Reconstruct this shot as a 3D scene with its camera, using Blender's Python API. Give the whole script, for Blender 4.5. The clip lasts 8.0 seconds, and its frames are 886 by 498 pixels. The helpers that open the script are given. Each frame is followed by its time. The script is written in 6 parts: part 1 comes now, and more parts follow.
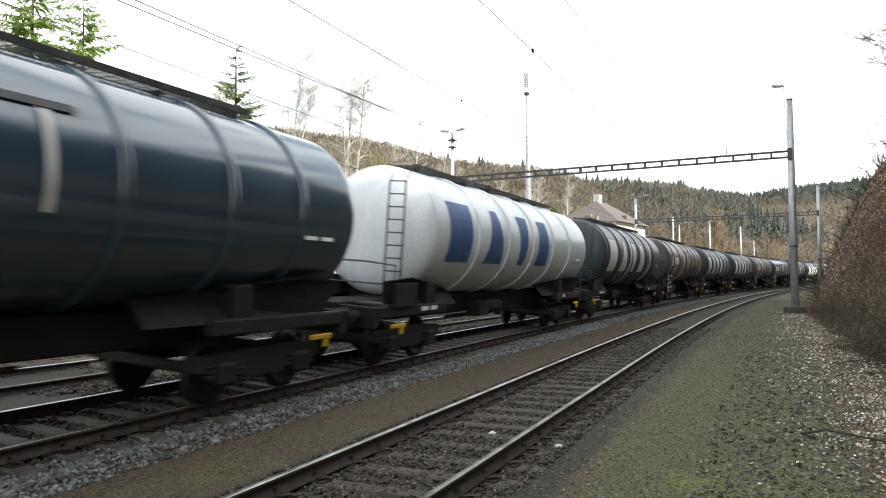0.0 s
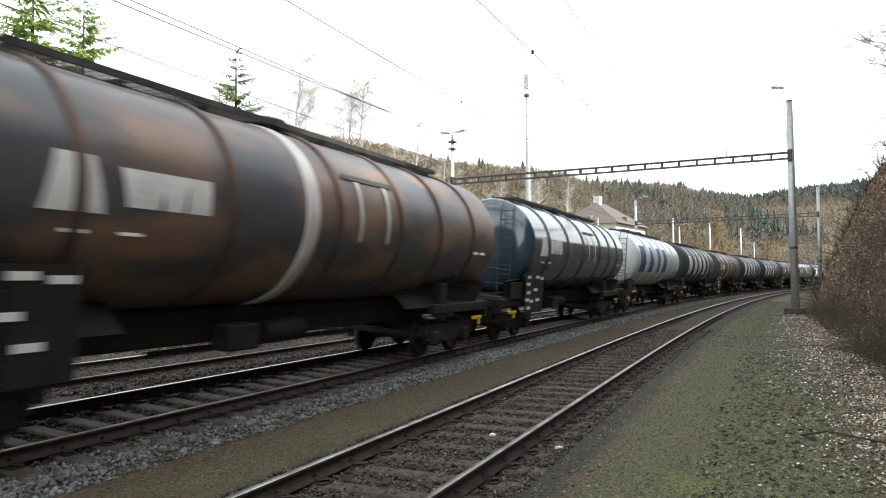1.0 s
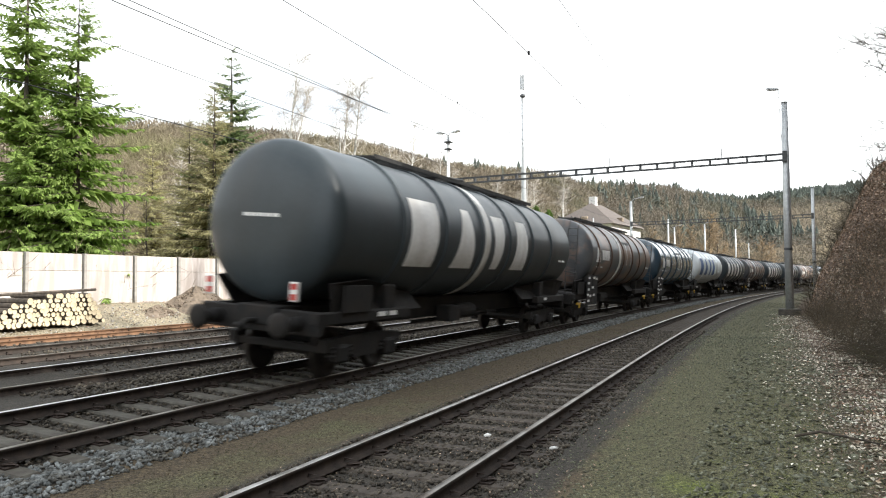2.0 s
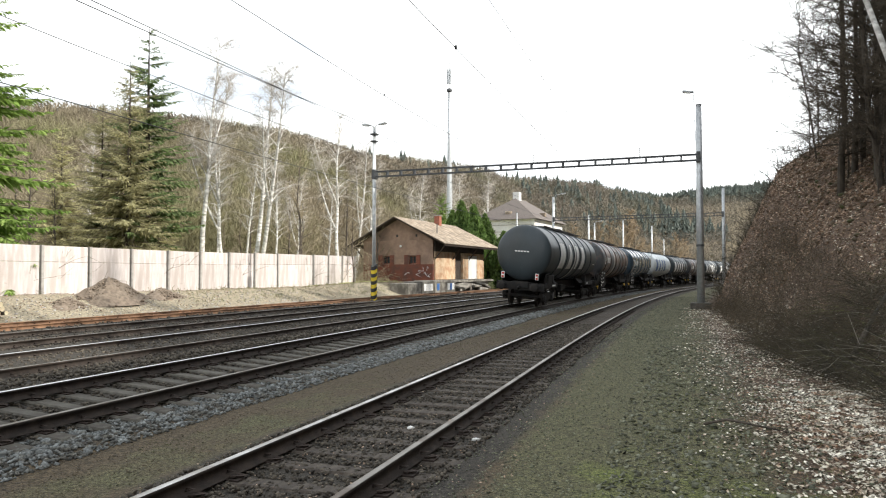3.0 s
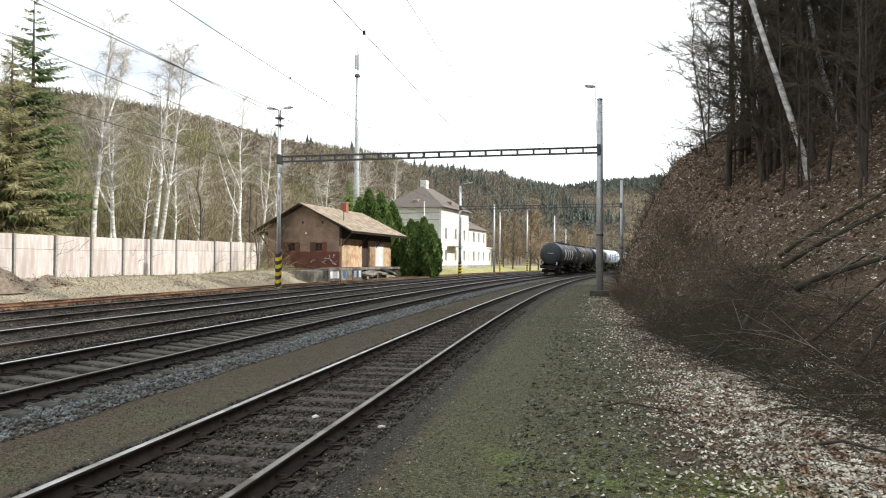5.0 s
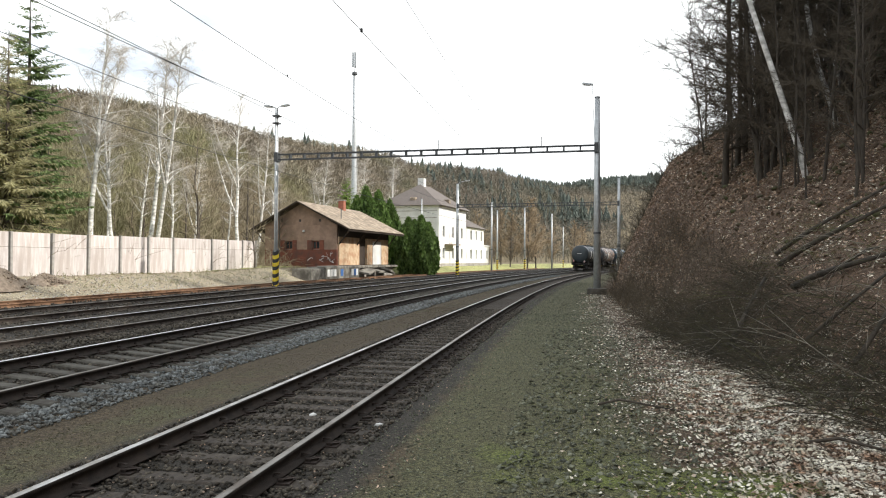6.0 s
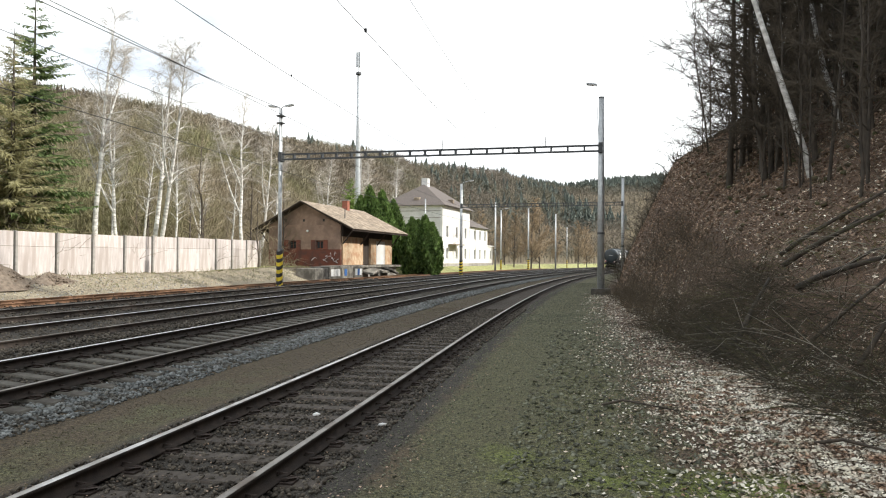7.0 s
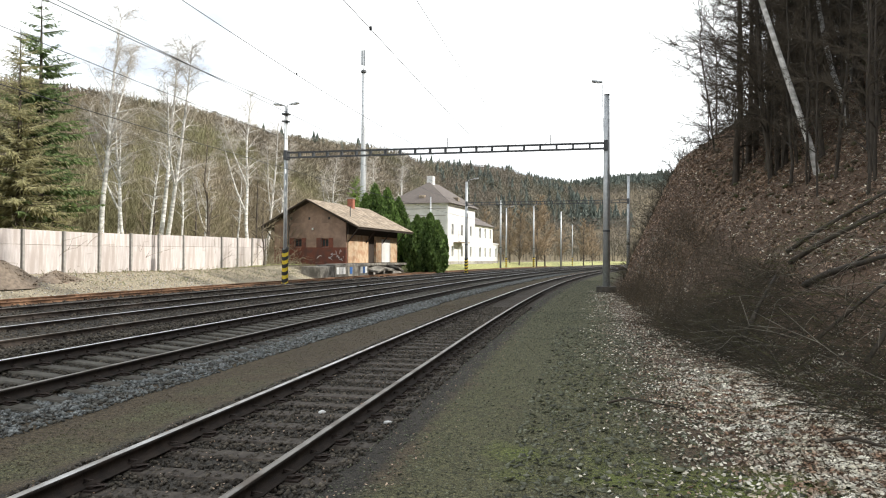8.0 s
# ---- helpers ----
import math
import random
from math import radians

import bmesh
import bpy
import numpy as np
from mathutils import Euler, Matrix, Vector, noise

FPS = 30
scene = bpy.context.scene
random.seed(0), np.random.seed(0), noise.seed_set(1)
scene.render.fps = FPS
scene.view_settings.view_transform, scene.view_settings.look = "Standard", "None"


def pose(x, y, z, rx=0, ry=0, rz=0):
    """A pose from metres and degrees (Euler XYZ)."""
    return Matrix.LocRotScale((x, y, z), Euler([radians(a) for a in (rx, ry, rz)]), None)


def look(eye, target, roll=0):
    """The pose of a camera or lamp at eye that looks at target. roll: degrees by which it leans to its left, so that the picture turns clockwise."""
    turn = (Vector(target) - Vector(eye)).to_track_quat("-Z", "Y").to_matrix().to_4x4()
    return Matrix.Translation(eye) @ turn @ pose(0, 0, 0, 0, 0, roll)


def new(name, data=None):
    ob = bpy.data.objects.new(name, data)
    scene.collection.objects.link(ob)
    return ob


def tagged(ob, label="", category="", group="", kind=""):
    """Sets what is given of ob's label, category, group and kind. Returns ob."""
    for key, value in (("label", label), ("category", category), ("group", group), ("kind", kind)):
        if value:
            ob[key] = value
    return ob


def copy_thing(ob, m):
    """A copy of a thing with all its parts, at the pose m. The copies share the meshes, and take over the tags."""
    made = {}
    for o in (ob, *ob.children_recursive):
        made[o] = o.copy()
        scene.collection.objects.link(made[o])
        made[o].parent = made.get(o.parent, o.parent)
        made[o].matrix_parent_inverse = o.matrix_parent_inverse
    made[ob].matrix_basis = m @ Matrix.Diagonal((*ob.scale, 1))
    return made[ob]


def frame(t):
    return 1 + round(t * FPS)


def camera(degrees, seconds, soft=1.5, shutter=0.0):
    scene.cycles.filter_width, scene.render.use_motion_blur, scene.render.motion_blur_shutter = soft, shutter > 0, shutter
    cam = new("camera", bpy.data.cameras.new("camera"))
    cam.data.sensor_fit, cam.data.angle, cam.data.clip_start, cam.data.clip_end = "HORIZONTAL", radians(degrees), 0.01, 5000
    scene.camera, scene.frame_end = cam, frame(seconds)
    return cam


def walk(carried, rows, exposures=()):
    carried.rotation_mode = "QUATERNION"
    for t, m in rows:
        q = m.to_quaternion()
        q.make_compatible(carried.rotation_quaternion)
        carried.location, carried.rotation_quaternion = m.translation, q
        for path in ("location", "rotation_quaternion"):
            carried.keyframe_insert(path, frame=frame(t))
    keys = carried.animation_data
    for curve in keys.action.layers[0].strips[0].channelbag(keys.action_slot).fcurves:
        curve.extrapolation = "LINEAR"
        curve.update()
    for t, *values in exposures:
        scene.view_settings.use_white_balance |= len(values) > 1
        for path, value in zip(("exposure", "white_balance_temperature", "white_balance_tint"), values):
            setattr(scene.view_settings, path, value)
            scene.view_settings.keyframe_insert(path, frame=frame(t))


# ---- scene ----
# ---------------- camera ----------------
cam = camera(63.36, 8.0, soft=1.1, shutter=0.2)
EYE = (0.0, 0.0, 1.77)
PATH = [  # seconds, yaw, pitch, roll
    (0.0, 13.25, 2.41, 0.5), (0.5, 13.22, 2.46, 0.48), (1.0, 13.26, 2.54, 0.54), (1.2, 13.26, 2.56, 0.5),
    (2.3, 12.35, 2.5, 0.24), (2.5, 10.93, 2.25, 0.09), (3.0, 6.91, 1.99, 0.0), (3.5, 3.68, 1.75, -0.04),
    (4.0, 1.29, 1.43, -0.2), (4.5, -0.02, 1.2, -0.3), (6.0, -0.71, 0.87, -0.25), (6.5, -0.56, 0.89, -0.33),
    (7.0, -0.42, 0.87, -0.36), (7.5, -0.29, 0.8, -0.36), (8.0, 0.0, 0.7, -0.3)]
walk(cam, [(t, pose(*EYE, 90 + p, r, y)) for t, y, p, r in PATH],
     exposures=[(0.0, 0.36), (2.3, 0.36), (2.5, 0.33), (3.0, 0.15), (3.5, 0.02), (4.5, 0.0), (8.0, 0.0)])

# ---------------- light ----------------
SUN_EL, SUN_AZ = 37.0, 101.0   # degrees; azimuth clockwise from +y
world = bpy.data.worlds.new("sky")
scene.world = world
world.use_nodes = True
wn = world.node_tree.nodes
wl = world.node_tree.links
sky = wn.new("ShaderNodeTexSky")
sky.sky_type, sky.sun_disc = "NISHITA", False
sky.sun_elevation, sky.sun_rotation = radians(SUN_EL), radians(SUN_AZ)
sky.air_density, sky.dust_density = 1.0, 2.0
cloud = wn.new("ShaderNodeTexNoise")
cloud.inputs["Scale"].default_value, cloud.inputs["Detail"].default_value = 3.2, 6.0
ramp = wn.new("ShaderNodeValToRGB")
ramp.color_ramp.elements[0].position, ramp.color_ramp.elements[0].color = 0.4, (0.35, 0.35, 0.35, 1)
ramp.color_ramp.elements[1].position, ramp.color_ramp.elements[1].color = 0.52, (1, 1, 1, 1)
mixw = wn.new("ShaderNodeMix")
mixw.data_type = "RGBA"
ramp2 = wn.new("ShaderNodeValToRGB")   # thin and thick cloud
ramp2.color_ramp.elements[0].position, ramp2.color_ramp.elements[0].color = 0.4, (0.5, 0.55, 0.61, 1)
ramp2.color_ramp.elements[1].position, ramp2.color_ramp.elements[1].color = 0.5, (0.97, 0.995, 1.0, 1)
bright = wn.new("ShaderNodeVectorMath")
bright.operation = "SCALE"
bright.inputs["Scale"].default_value = 11.8
cloud2 = wn.new("ShaderNodeTexNoise")
cloud2.inputs["Scale"].default_value, cloud2.inputs["Detail"].default_value = 2.3, 7.0
wl.new(cloud2.outputs["Fac"], ramp2.inputs[0])
wl.new(ramp2.outputs[0], bright.inputs[0])
wl.new(bright.outputs[0], mixw.inputs["B"])
bgn = wn["Background"]
bgn.inputs["Strength"].default_value = 0.145
coordw = wn.new("ShaderNodeTexCoord")
mapw = wn.new("ShaderNodeMapping")
mapw.inputs["Scale"].default_value = (1, 1, 3)
wl.new(coordw.outputs["Generated"], mapw.inputs[0])
wl.new(mapw.outputs[0], cloud.inputs["Vector"])
wl.new(mapw.outputs[0], cloud2.inputs["Vector"])
wl.new(cloud.outputs["Fac"], ramp.inputs[0])
sepw = wn.new("ShaderNodeSeparateXYZ")
high = wn.new("ShaderNodeMapRange")   # the cloud closes towards the horizon
high.inputs["From Min"].default_value, high.inputs["From Max"].default_value = 0.3, 0.62
high.inputs["To Min"].default_value, high.inputs["To Max"].default_value = 1.0, 0.0
closed = wn.new("ShaderNodeMath")
closed.operation = "MAXIMUM"
wl.new(coordw.outputs["Generated"], sepw.inputs[0])
wl.new(sepw.outputs["Z"], high.inputs["Value"])
wl.new(high.outputs[0], closed.inputs[0])
wl.new(ramp.outputs[0], closed.inputs[1])
wl.new(closed.outputs[0], mixw.inputs["Factor"])
wl.new(sky.outputs[0], mixw.inputs["A"])
wl.new(mixw.outputs["Result"], bgn.inputs["Color"])
sun_data = bpy.data.lights.new("sun", "SUN")
sun_data.energy, sun_data.angle, sun_data.color = 5.0, radians(0.6), (1.0, 0.95, 0.87)
sun = new("sun", sun_data)
se, sa = radians(SUN_EL), radians(SUN_AZ)
sun.matrix_basis = look((math.sin(sa) * math.cos(se) * 200, math.cos(sa) * math.cos(se) * 200, math.sin(se) * 200), (0, 0, 0))

# ---------------- the line of the tracks ----------------
H0, S1, RAD = radians(11.07), 10.58, 686.0
B0 = np.array([-3.628, -5.0])
D0 = np.array([math.sin(H0), math.cos(H0)])
P1 = B0 + (S1 + 10) * D0
CEN = P1 + RAD * np.array([math.cos(H0), -math.sin(H0)])


def along(s, o=0.0, z=0.0):
    """World point s metres along the line and o metres to its left, and the heading."""
    if s <= S1:
        h, p = H0, B0 + (s + 10) * D0
    else:
        h = H0 + (s - S1) / RAD
        p = CEN + RAD * np.array([-math.cos(h), math.sin(h)])
    return Vector((p[0] - o * math.cos(h), p[1] + o * math.sin(h), z)), h


def line_of(x, y):
    """Arrays of world x, y to s and o."""
    x, y = np.asarray(x, float), np.asarray(y, float)
    vx, vy = x - P1[0], y - P1[1]
    f = vx * D0[0] + vy * D0[1]
    wx, wy = x - CEN[0], y - CEN[1]
    s = np.where(f < 0, S1 + f, S1 + RAD * (np.arctan2(wy, -wx) - H0))
    o = np.where(f < 0, -vx * D0[1] + vy * D0[0], np.hypot(wx, wy) - RAD)
    return s, o


def line_pose(s, o=0.0, z=0.0, turn=0.0, lean=0.0):
    """Pose whose +x runs along the line."""
    p, h = along(s, o, z)
    return Matrix.Translation(p) @ pose(0, 0, 0, 0, 0, 90 - math.degrees(h) + turn) @ pose(0, 0, 0, lean, 0, 0)


NEAR, MAIN, THIRD, FOURTH, FIFTH = 0.75, 5.67, 10.05, 14.5, 18.95   # track centres
CANT = math.degrees(math.asin(0.12 / 1.507))


def sm(a, b, v):
    t = np.clip((np.asarray(v, float) - a) / (b - a), 0, 1)
    return t * t * (3 - 2 * t)


def wave(x, y, k=1.0):
    return (np.sin(x * 0.9 * k + 1.3 * np.sin(y * 0.7 * k)) + np.sin(y * 1.1 * k + 2.1 + np.sin(x * 0.5 * k)) + 0.6 * np.sin((x + y) * 2.3 * k)) / 2.6


def height(x, y):
    """Height of the ground."""
    x, y = np.asarray(x, float), np.asarray(y, float)
    s, o = line_of(x, y)
    z = np.full(x.shape, -0.17)
    z = z + 0.012 * wave(x, y, 2.0)
    # low strip between the near and the main track, raised bed of the canted tracks
    z = z - 0.12 * sm(1.9, 2.4, o) * (1 - sm(3.5, 4.4, o))
    for c in (MAIN, THIRD, FOURTH):
        z = z + np.where(np.abs(o - c) < 1.6, (o - c + 0.75) * 0.079, 0)
    z = z - 0.03 * (1 - sm(0.95, 1.25, np.abs(o - NEAR)))
    for c in (MAIN, THIRD, FOURTH):
        z = z - 0.055 * (1 - sm(1.2, 1.5, np.abs(o - c)))
    z = z + 0.08 * sm(6.5, 8.0, o) * (1 - sm(20, 22, o))
    # bank up to the fence and the yard
    z = z + 0.95 * sm(20.6, 25.5, o) + 0.25 * sm(40, 58, s) * sm(20.6, 25, o)
    z = z + np.where((o > 20.2) & (o < 40), 0.06 * wave(x, y, 0.9) * sm(20.2, 21.5, o), 0)
    z = z - 0.35 * sm(74, 84, s) * sm(20.0, 24, o) * (1 - sm(34, 60, o))
    # right bank and wooded hill
    foot = -5.2 - 0.25 * np.sin(s * 0.23) * (1 - sm(20, 40, s)) + 0.5 * sm(16, 30, s) + 0.7 * sm(34, 44, s) - 0.5 * (1 - sm(2, 9, s))
    up = np.maximum(0, foot - o)
    steep = np.interp(s, (5, 18, 28, 36, 45, 90), (0.72, 0.76, 1.15, 1.6, 2.1, 2.1))   # a cutting face further along
    rise = np.minimum(up, 4.0) * steep * sm(0, 2.2 - 1.2 * sm(24, 36, s), up) + 0.66 * np.maximum(0, up - 4.0)
    hill = rise + 0.16 * wave(x, y, 0.8) * sm(1, 4, up) + 0.35 * wave(x, y, 0.23) * sm(4, 9, up) + 0.07 * wave(x, y, 2.7) * sm(1.5, 4, up)
    hill = hill + 0.75 * np.maximum(0, up - 20)
    hill = np.where(hill > 44, 44 + (hill - 44) * 0.1, hill)
    fade = 1 - sm(135, 230, s)
    z = z + np.minimum(hill, 50) * fade * sm(-75, -35, s + 0 * o)
    # wooded valley sides
    a = np.degrees(np.arctan2(x, y))
    r = np.hypot(x, y)
    ridge = np.interp(a, (-120, -60, -30, -17.6, -12.6, -3.8, 0, 5, 10, 14, 18, 40, 90), (35, 35.5, 36, 38.5, 43.5, 48, 62, 68, 67, 82, 88, 98, 60))
    rr = np.interp(a, (-120, -60, -30, -17.6, -12.6, -3.8, 0, 5, 12, 18, 40), (230, 230, 230, 260, 320, 400, 560, 640, 800, 900, 900))
    r0 = np.interp(a, (-60, -20, -10, 0, 10, 20), (75, 85, 130, 210, 300, 350))
    z = z + ridge * sm(r0, rr, r) ** 0.8 * sm(30, 70, o) * (1 + 0.05 * wave(x, y, 0.011) + 0.03 * wave(x, y, 0.035))
    return z


def ground_z(x, y):
    return float(height(np.array([x]), np.array([y]))[0])


def on_ground(s, o, dz=0.0):
    p, _ = along(s, o)
    return Vector((p.x, p.y, ground_z(p.x, p.y) + dz))
# ---------------- materials ----------------
def mat(name, c1, c2, scale=6.0, rough=0.8, metal=0.0, bump=0.25, fine=60.0, spread=0.12, c3=None, big=0.7, stretch=(1, 1, 1), spec=None):
    m = bpy.data.materials.new(name)
    m.use_nodes = True
    n, l = m.node_tree.nodes, m.node_tree.links
    b = n["Principled BSDF"]
    b.inputs["Metallic"].default_value = metal
    if spec is not None:
        b.inputs["Specular IOR Level"].default_value = spec
    tc, mp = n.new("ShaderNodeTexCoord"), n.new("ShaderNodeMapping")
    mp.inputs["Scale"].default_value = stretch
    info = n.new("ShaderNodeObjectInfo")
    l.new(tc.outputs["Object"], mp.inputs[0])
    n1, n2 = n.new("ShaderNodeTexNoise"), n.new("ShaderNodeTexNoise")
    n1.inputs["Scale"].default_value, n1.inputs["Detail"].default_value = scale, 8
    n2.inputs["Scale"].default_value, n2.inputs["Detail"].default_value = fine, 4
    l.new(mp.outputs[0], n1.inputs["Vector"])
    l.new(mp.outputs[0], n2.inputs["Vector"])
    r1 = n.new("ShaderNodeValToRGB")
    r1.color_ramp.elements[0].position, r1.color_ramp.elements[1].position = 0.35, 0.66
    r1.color_ramp.elements[0].color, r1.color_ramp.elements[1].color = (*c1, 1), (*c2, 1)
    l.new(n1.outputs["Fac"], r1.inputs[0])
    out = r1.outputs[0]
    if c3:
        n3 = n.new("ShaderNodeTexNoise")
        n3.inputs["Scale"].default_value, n3.inputs["Detail"].default_value = big, 5
        l.new(mp.outputs[0], n3.inputs["Vector"])
        r3 = n.new("ShaderNodeValToRGB")
        r3.color_ramp.elements[0].position, r3.color_ramp.elements[1].position = 0.45, 0.62
        l.new(n3.outputs["Fac"], r3.inputs[0])
        mx = n.new("ShaderNodeMix")
        mx.data_type = "RGBA"
        l.new(r3.outputs[0], mx.inputs["Factor"])
        l.new(out, mx.inputs["A"])
        mx.inputs["B"].default_value = (*c3, 1)
        out = mx.outputs["Result"]
    hs = n.new("ShaderNodeHueSaturation")
    ma = n.new("ShaderNodeMath")
    ma.operation = "MULTIPLY_ADD"
    ma.inputs[1].default_value, ma.inputs[2].default_value = spread * 2, 1 - spread
    l.new(info.outputs["Random"], ma.inputs[0])
    mb = n.new("ShaderNodeMath")
    mb.operation = "MULTIPLY_ADD"
    mb.inputs[1].default_value, mb.inputs[2].default_value = 0.5, 0.75
    l.new(n2.outputs["Fac"], mb.inputs[0])
    mc = n.new("ShaderNodeMath")
    mc.operation = "MULTIPLY"
    l.new(ma.outputs[0], mc.inputs[0])
    l.new(mb.outputs[0], mc.inputs[1])
    l.new(mc.outputs[0], hs.inputs["Value"])
    l.new(out, hs.inputs["Color"])
    l.new(hs.outputs[0], b.inputs["Base Color"])
    mr = n.new("ShaderNodeMapRange")
    mr.inputs["To Min"].default_value, mr.inputs["To Max"].default_value = max(0.02, rough - 0.12), min(1, rough + 0.12)
    l.new(n1.outputs["Fac"], mr.inputs["Value"])
    l.new(mr.outputs[0], b.inputs["Roughness"])
    if bump:
        bp = n.new("ShaderNodeBump")
        bp.inputs["Strength"].default_value, bp.inputs["Distance"].default_value = bump, 0.02
        l.new(n2.outputs["Fac"], bp.inputs["Height"])
        l.new(bp.outputs[0], b.inputs["Normal"])
    return m


M = {}
M["rail_side"] = mat("rail_rust", (0.028, 0.022, 0.018), (0.06, 0.045, 0.036), 8, 0.8, 0.2, fine=80)
M["rail_top"] = mat("rail_steel", (0.72, 0.72, 0.73), (0.86, 0.86, 0.87), 3, 0.4, 1.0, 0.05, stretch=(1, 1, 1))
M["rail_dull"] = mat("rail_steel_dull", (0.2, 0.185, 0.165), (0.33, 0.31, 0.285), 3, 0.42, 1.0, 0.05, c3=(0.13, 0.105, 0.085), big=2.0)
M["rail_worn"] = mat("rail_steel_worn", (0.42, 0.41, 0.4), (0.58, 0.57, 0.56), 3, 0.42, 1.0, 0.05, c3=(0.3, 0.28, 0.26), big=2.0)
M["rail_rusty"] = mat("rail_rust_orange", (0.13, 0.07, 0.04), (0.24, 0.135, 0.075), 5, 0.85, 0.0)
M["sleeper"] = mat("sleeper_concrete", (0.065, 0.06, 0.048), (0.12, 0.112, 0.093), 9, 0.9, c3=(0.06, 0.052, 0.042), big=3)
M["sleeper_wood"] = mat("sleeper_wood", (0.035, 0.028, 0.022), (0.075, 0.06, 0.047), 6, 0.9, stretch=(1, 6, 1), c3=(0.09, 0.074, 0.058), big=2)
M["fastener"] = mat("fastener_rust", (0.03, 0.022, 0.018), (0.06, 0.042, 0.033), 20, 0.8, 0.3)
M["stone"] = mat("ballast_stone", (0.12, 0.13, 0.128), (0.24, 0.255, 0.25), 5, 0.9, spread=0.1, c3=(0.1, 0.095, 0.08), big=6)
M["stone_brown"] = mat("stone_brown", (0.058, 0.049, 0.036), (0.135, 0.115, 0.088), 5, 0.9, spread=0.1, c3=(0.045, 0.036, 0.026), big=6)
M["grit"] = mat("brown_grit", (0.085, 0.065, 0.04), (0.17, 0.135, 0.09), 5, 0.9, c3=(0.1, 0.1, 0.05), big=1.0)
M["slate"] = mat("slate_chip", (0.075, 0.08, 0.05), (0.19, 0.195, 0.135), 7, 0.8)
M["concrete"] = mat("concrete", (0.33, 0.31, 0.28), (0.45, 0.43, 0.4), 4, 0.9, c3=(0.25, 0.23, 0.2), big=1.2)
M["old_concrete"] = mat("stained_concrete", (0.16, 0.15, 0.125), (0.3, 0.28, 0.245), 4, 0.9, c3=(0.11, 0.1, 0.085), big=1.5)
M["galv"] = mat("galvanised_steel", (0.42, 0.44, 0.45), (0.55, 0.57, 0.58), 5, 0.5, 0.6, 0.05)
M["dark_steel"] = mat("dark_steel", (0.07, 0.075, 0.08), (0.12, 0.125, 0.13), 8, 0.6, 0.5, 0.1)
M["yellow"] = mat("yellow_paint", (0.62, 0.45, 0.02), (0.72, 0.54, 0.04), 8, 0.6, spread=0.02)
M["black"] = mat("black_paint", (0.015, 0.015, 0.016), (0.03, 0.03, 0.03), 8, 0.6)
M["fence"] = mat("fence_panel", (0.54, 0.49, 0.47), (0.69, 0.64, 0.615), 2.5, 0.9, c3=(0.48, 0.42, 0.385), big=0.9, stretch=(3, 3, 0.5), spread=0.1)
M["fence_post"] = mat("fence_post", (0.3, 0.28, 0.26), (0.42, 0.4, 0.37), 4, 0.9)
M["plaster"] = mat("pink_brown_plaster", (0.3, 0.2, 0.145), (0.38, 0.26, 0.195), 3, 0.9, c3=(0.24, 0.165, 0.125), big=0.8)
M["plaster_red"] = mat("dark_red_plaster", (0.16, 0.055, 0.035), (0.25, 0.085, 0.05), 3, 0.9, c3=(0.13, 0.06, 0.045), big=1.5)
M["plaster_cream"] = mat("cream_plaster", (0.55, 0.4, 0.26), (0.68, 0.53, 0.36), 3, 0.9, c3=(0.5, 0.3, 0.18), big=1.6)
M["white_wall"] = mat("white_render", (0.72, 0.72, 0.7), (0.82, 0.81, 0.79), 2, 0.85, c3=(0.66, 0.65, 0.62), big=0.5)
M["roof"] = mat("roof_shingle", (0.17, 0.135, 0.1), (0.3, 0.24, 0.18), 5, 0.9, c3=(0.4, 0.33, 0.25), big=1.4)
M["roof_grey"] = mat("roof_slate", (0.1, 0.086, 0.078), (0.17, 0.145, 0.13), 5, 0.85)
M["timber"] = mat("dark_timber", (0.035, 0.026, 0.02), (0.075, 0.055, 0.042), 7, 0.85, stretch=(1, 1, 6))
M["glass"] = mat("window_glass", (0.02, 0.025, 0.03), (0.035, 0.04, 0.045), 2, 0.1, 0.0, 0)
M["brick"] = mat("chimney_brick", (0.25, 0.09, 0.06), (0.36, 0.14, 0.09), 9, 0.9)
M["bark"] = mat("bark", (0.055, 0.045, 0.036), (0.12, 0.1, 0.08), 9, 0.95, stretch=(1, 1, 0.3))
M["bark_dark"] = mat("dark_bark", (0.032, 0.027, 0.021), (0.08, 0.065, 0.05), 9, 0.95, stretch=(1, 1, 0.3))
M["birch"] = mat("birch_bark", (0.36, 0.345, 0.32), (0.88, 0.87, 0.84), 2.2, 0.85, stretch=(1, 1, 2.2), spread=0.05)
M["twig"] = mat("twigs", (0.052, 0.041, 0.028), (0.105, 0.083, 0.057), 4, 0.9, bump=0)
M["twig_birch"] = mat("birch_twigs", (0.42, 0.385, 0.34), (0.6, 0.56, 0.5), 1.5, 0.9, bump=0)
M["twig_orange"] = mat("budding_orange_twigs", (0.19, 0.14, 0.085), (0.33, 0.25, 0.155), 1.5, 0.9, bump=0)
M["twig_willow"] = mat("willow_twigs", (0.32, 0.34, 0.12), (0.5, 0.5, 0.24), 1.5, 0.9, bump=0)
M["twig_light"] = mat("twigs_pale", (0.2, 0.165, 0.105), (0.36, 0.3, 0.2), 1.5, 0.9, bump=0)
M["needle"] = mat("spruce_needles", (0.17, 0.27, 0.05), (0.3, 0.4, 0.12), 1.2, 0.8, bump=0, fine=20)
# Darker needle copy: shade of the bank wood and shrub insides in the colour.
M["needle_dark"] = mat("shaded_needles", (0.035, 0.065, 0.025), (0.07, 0.115, 0.04), 1.2, 0.8, bump=0)
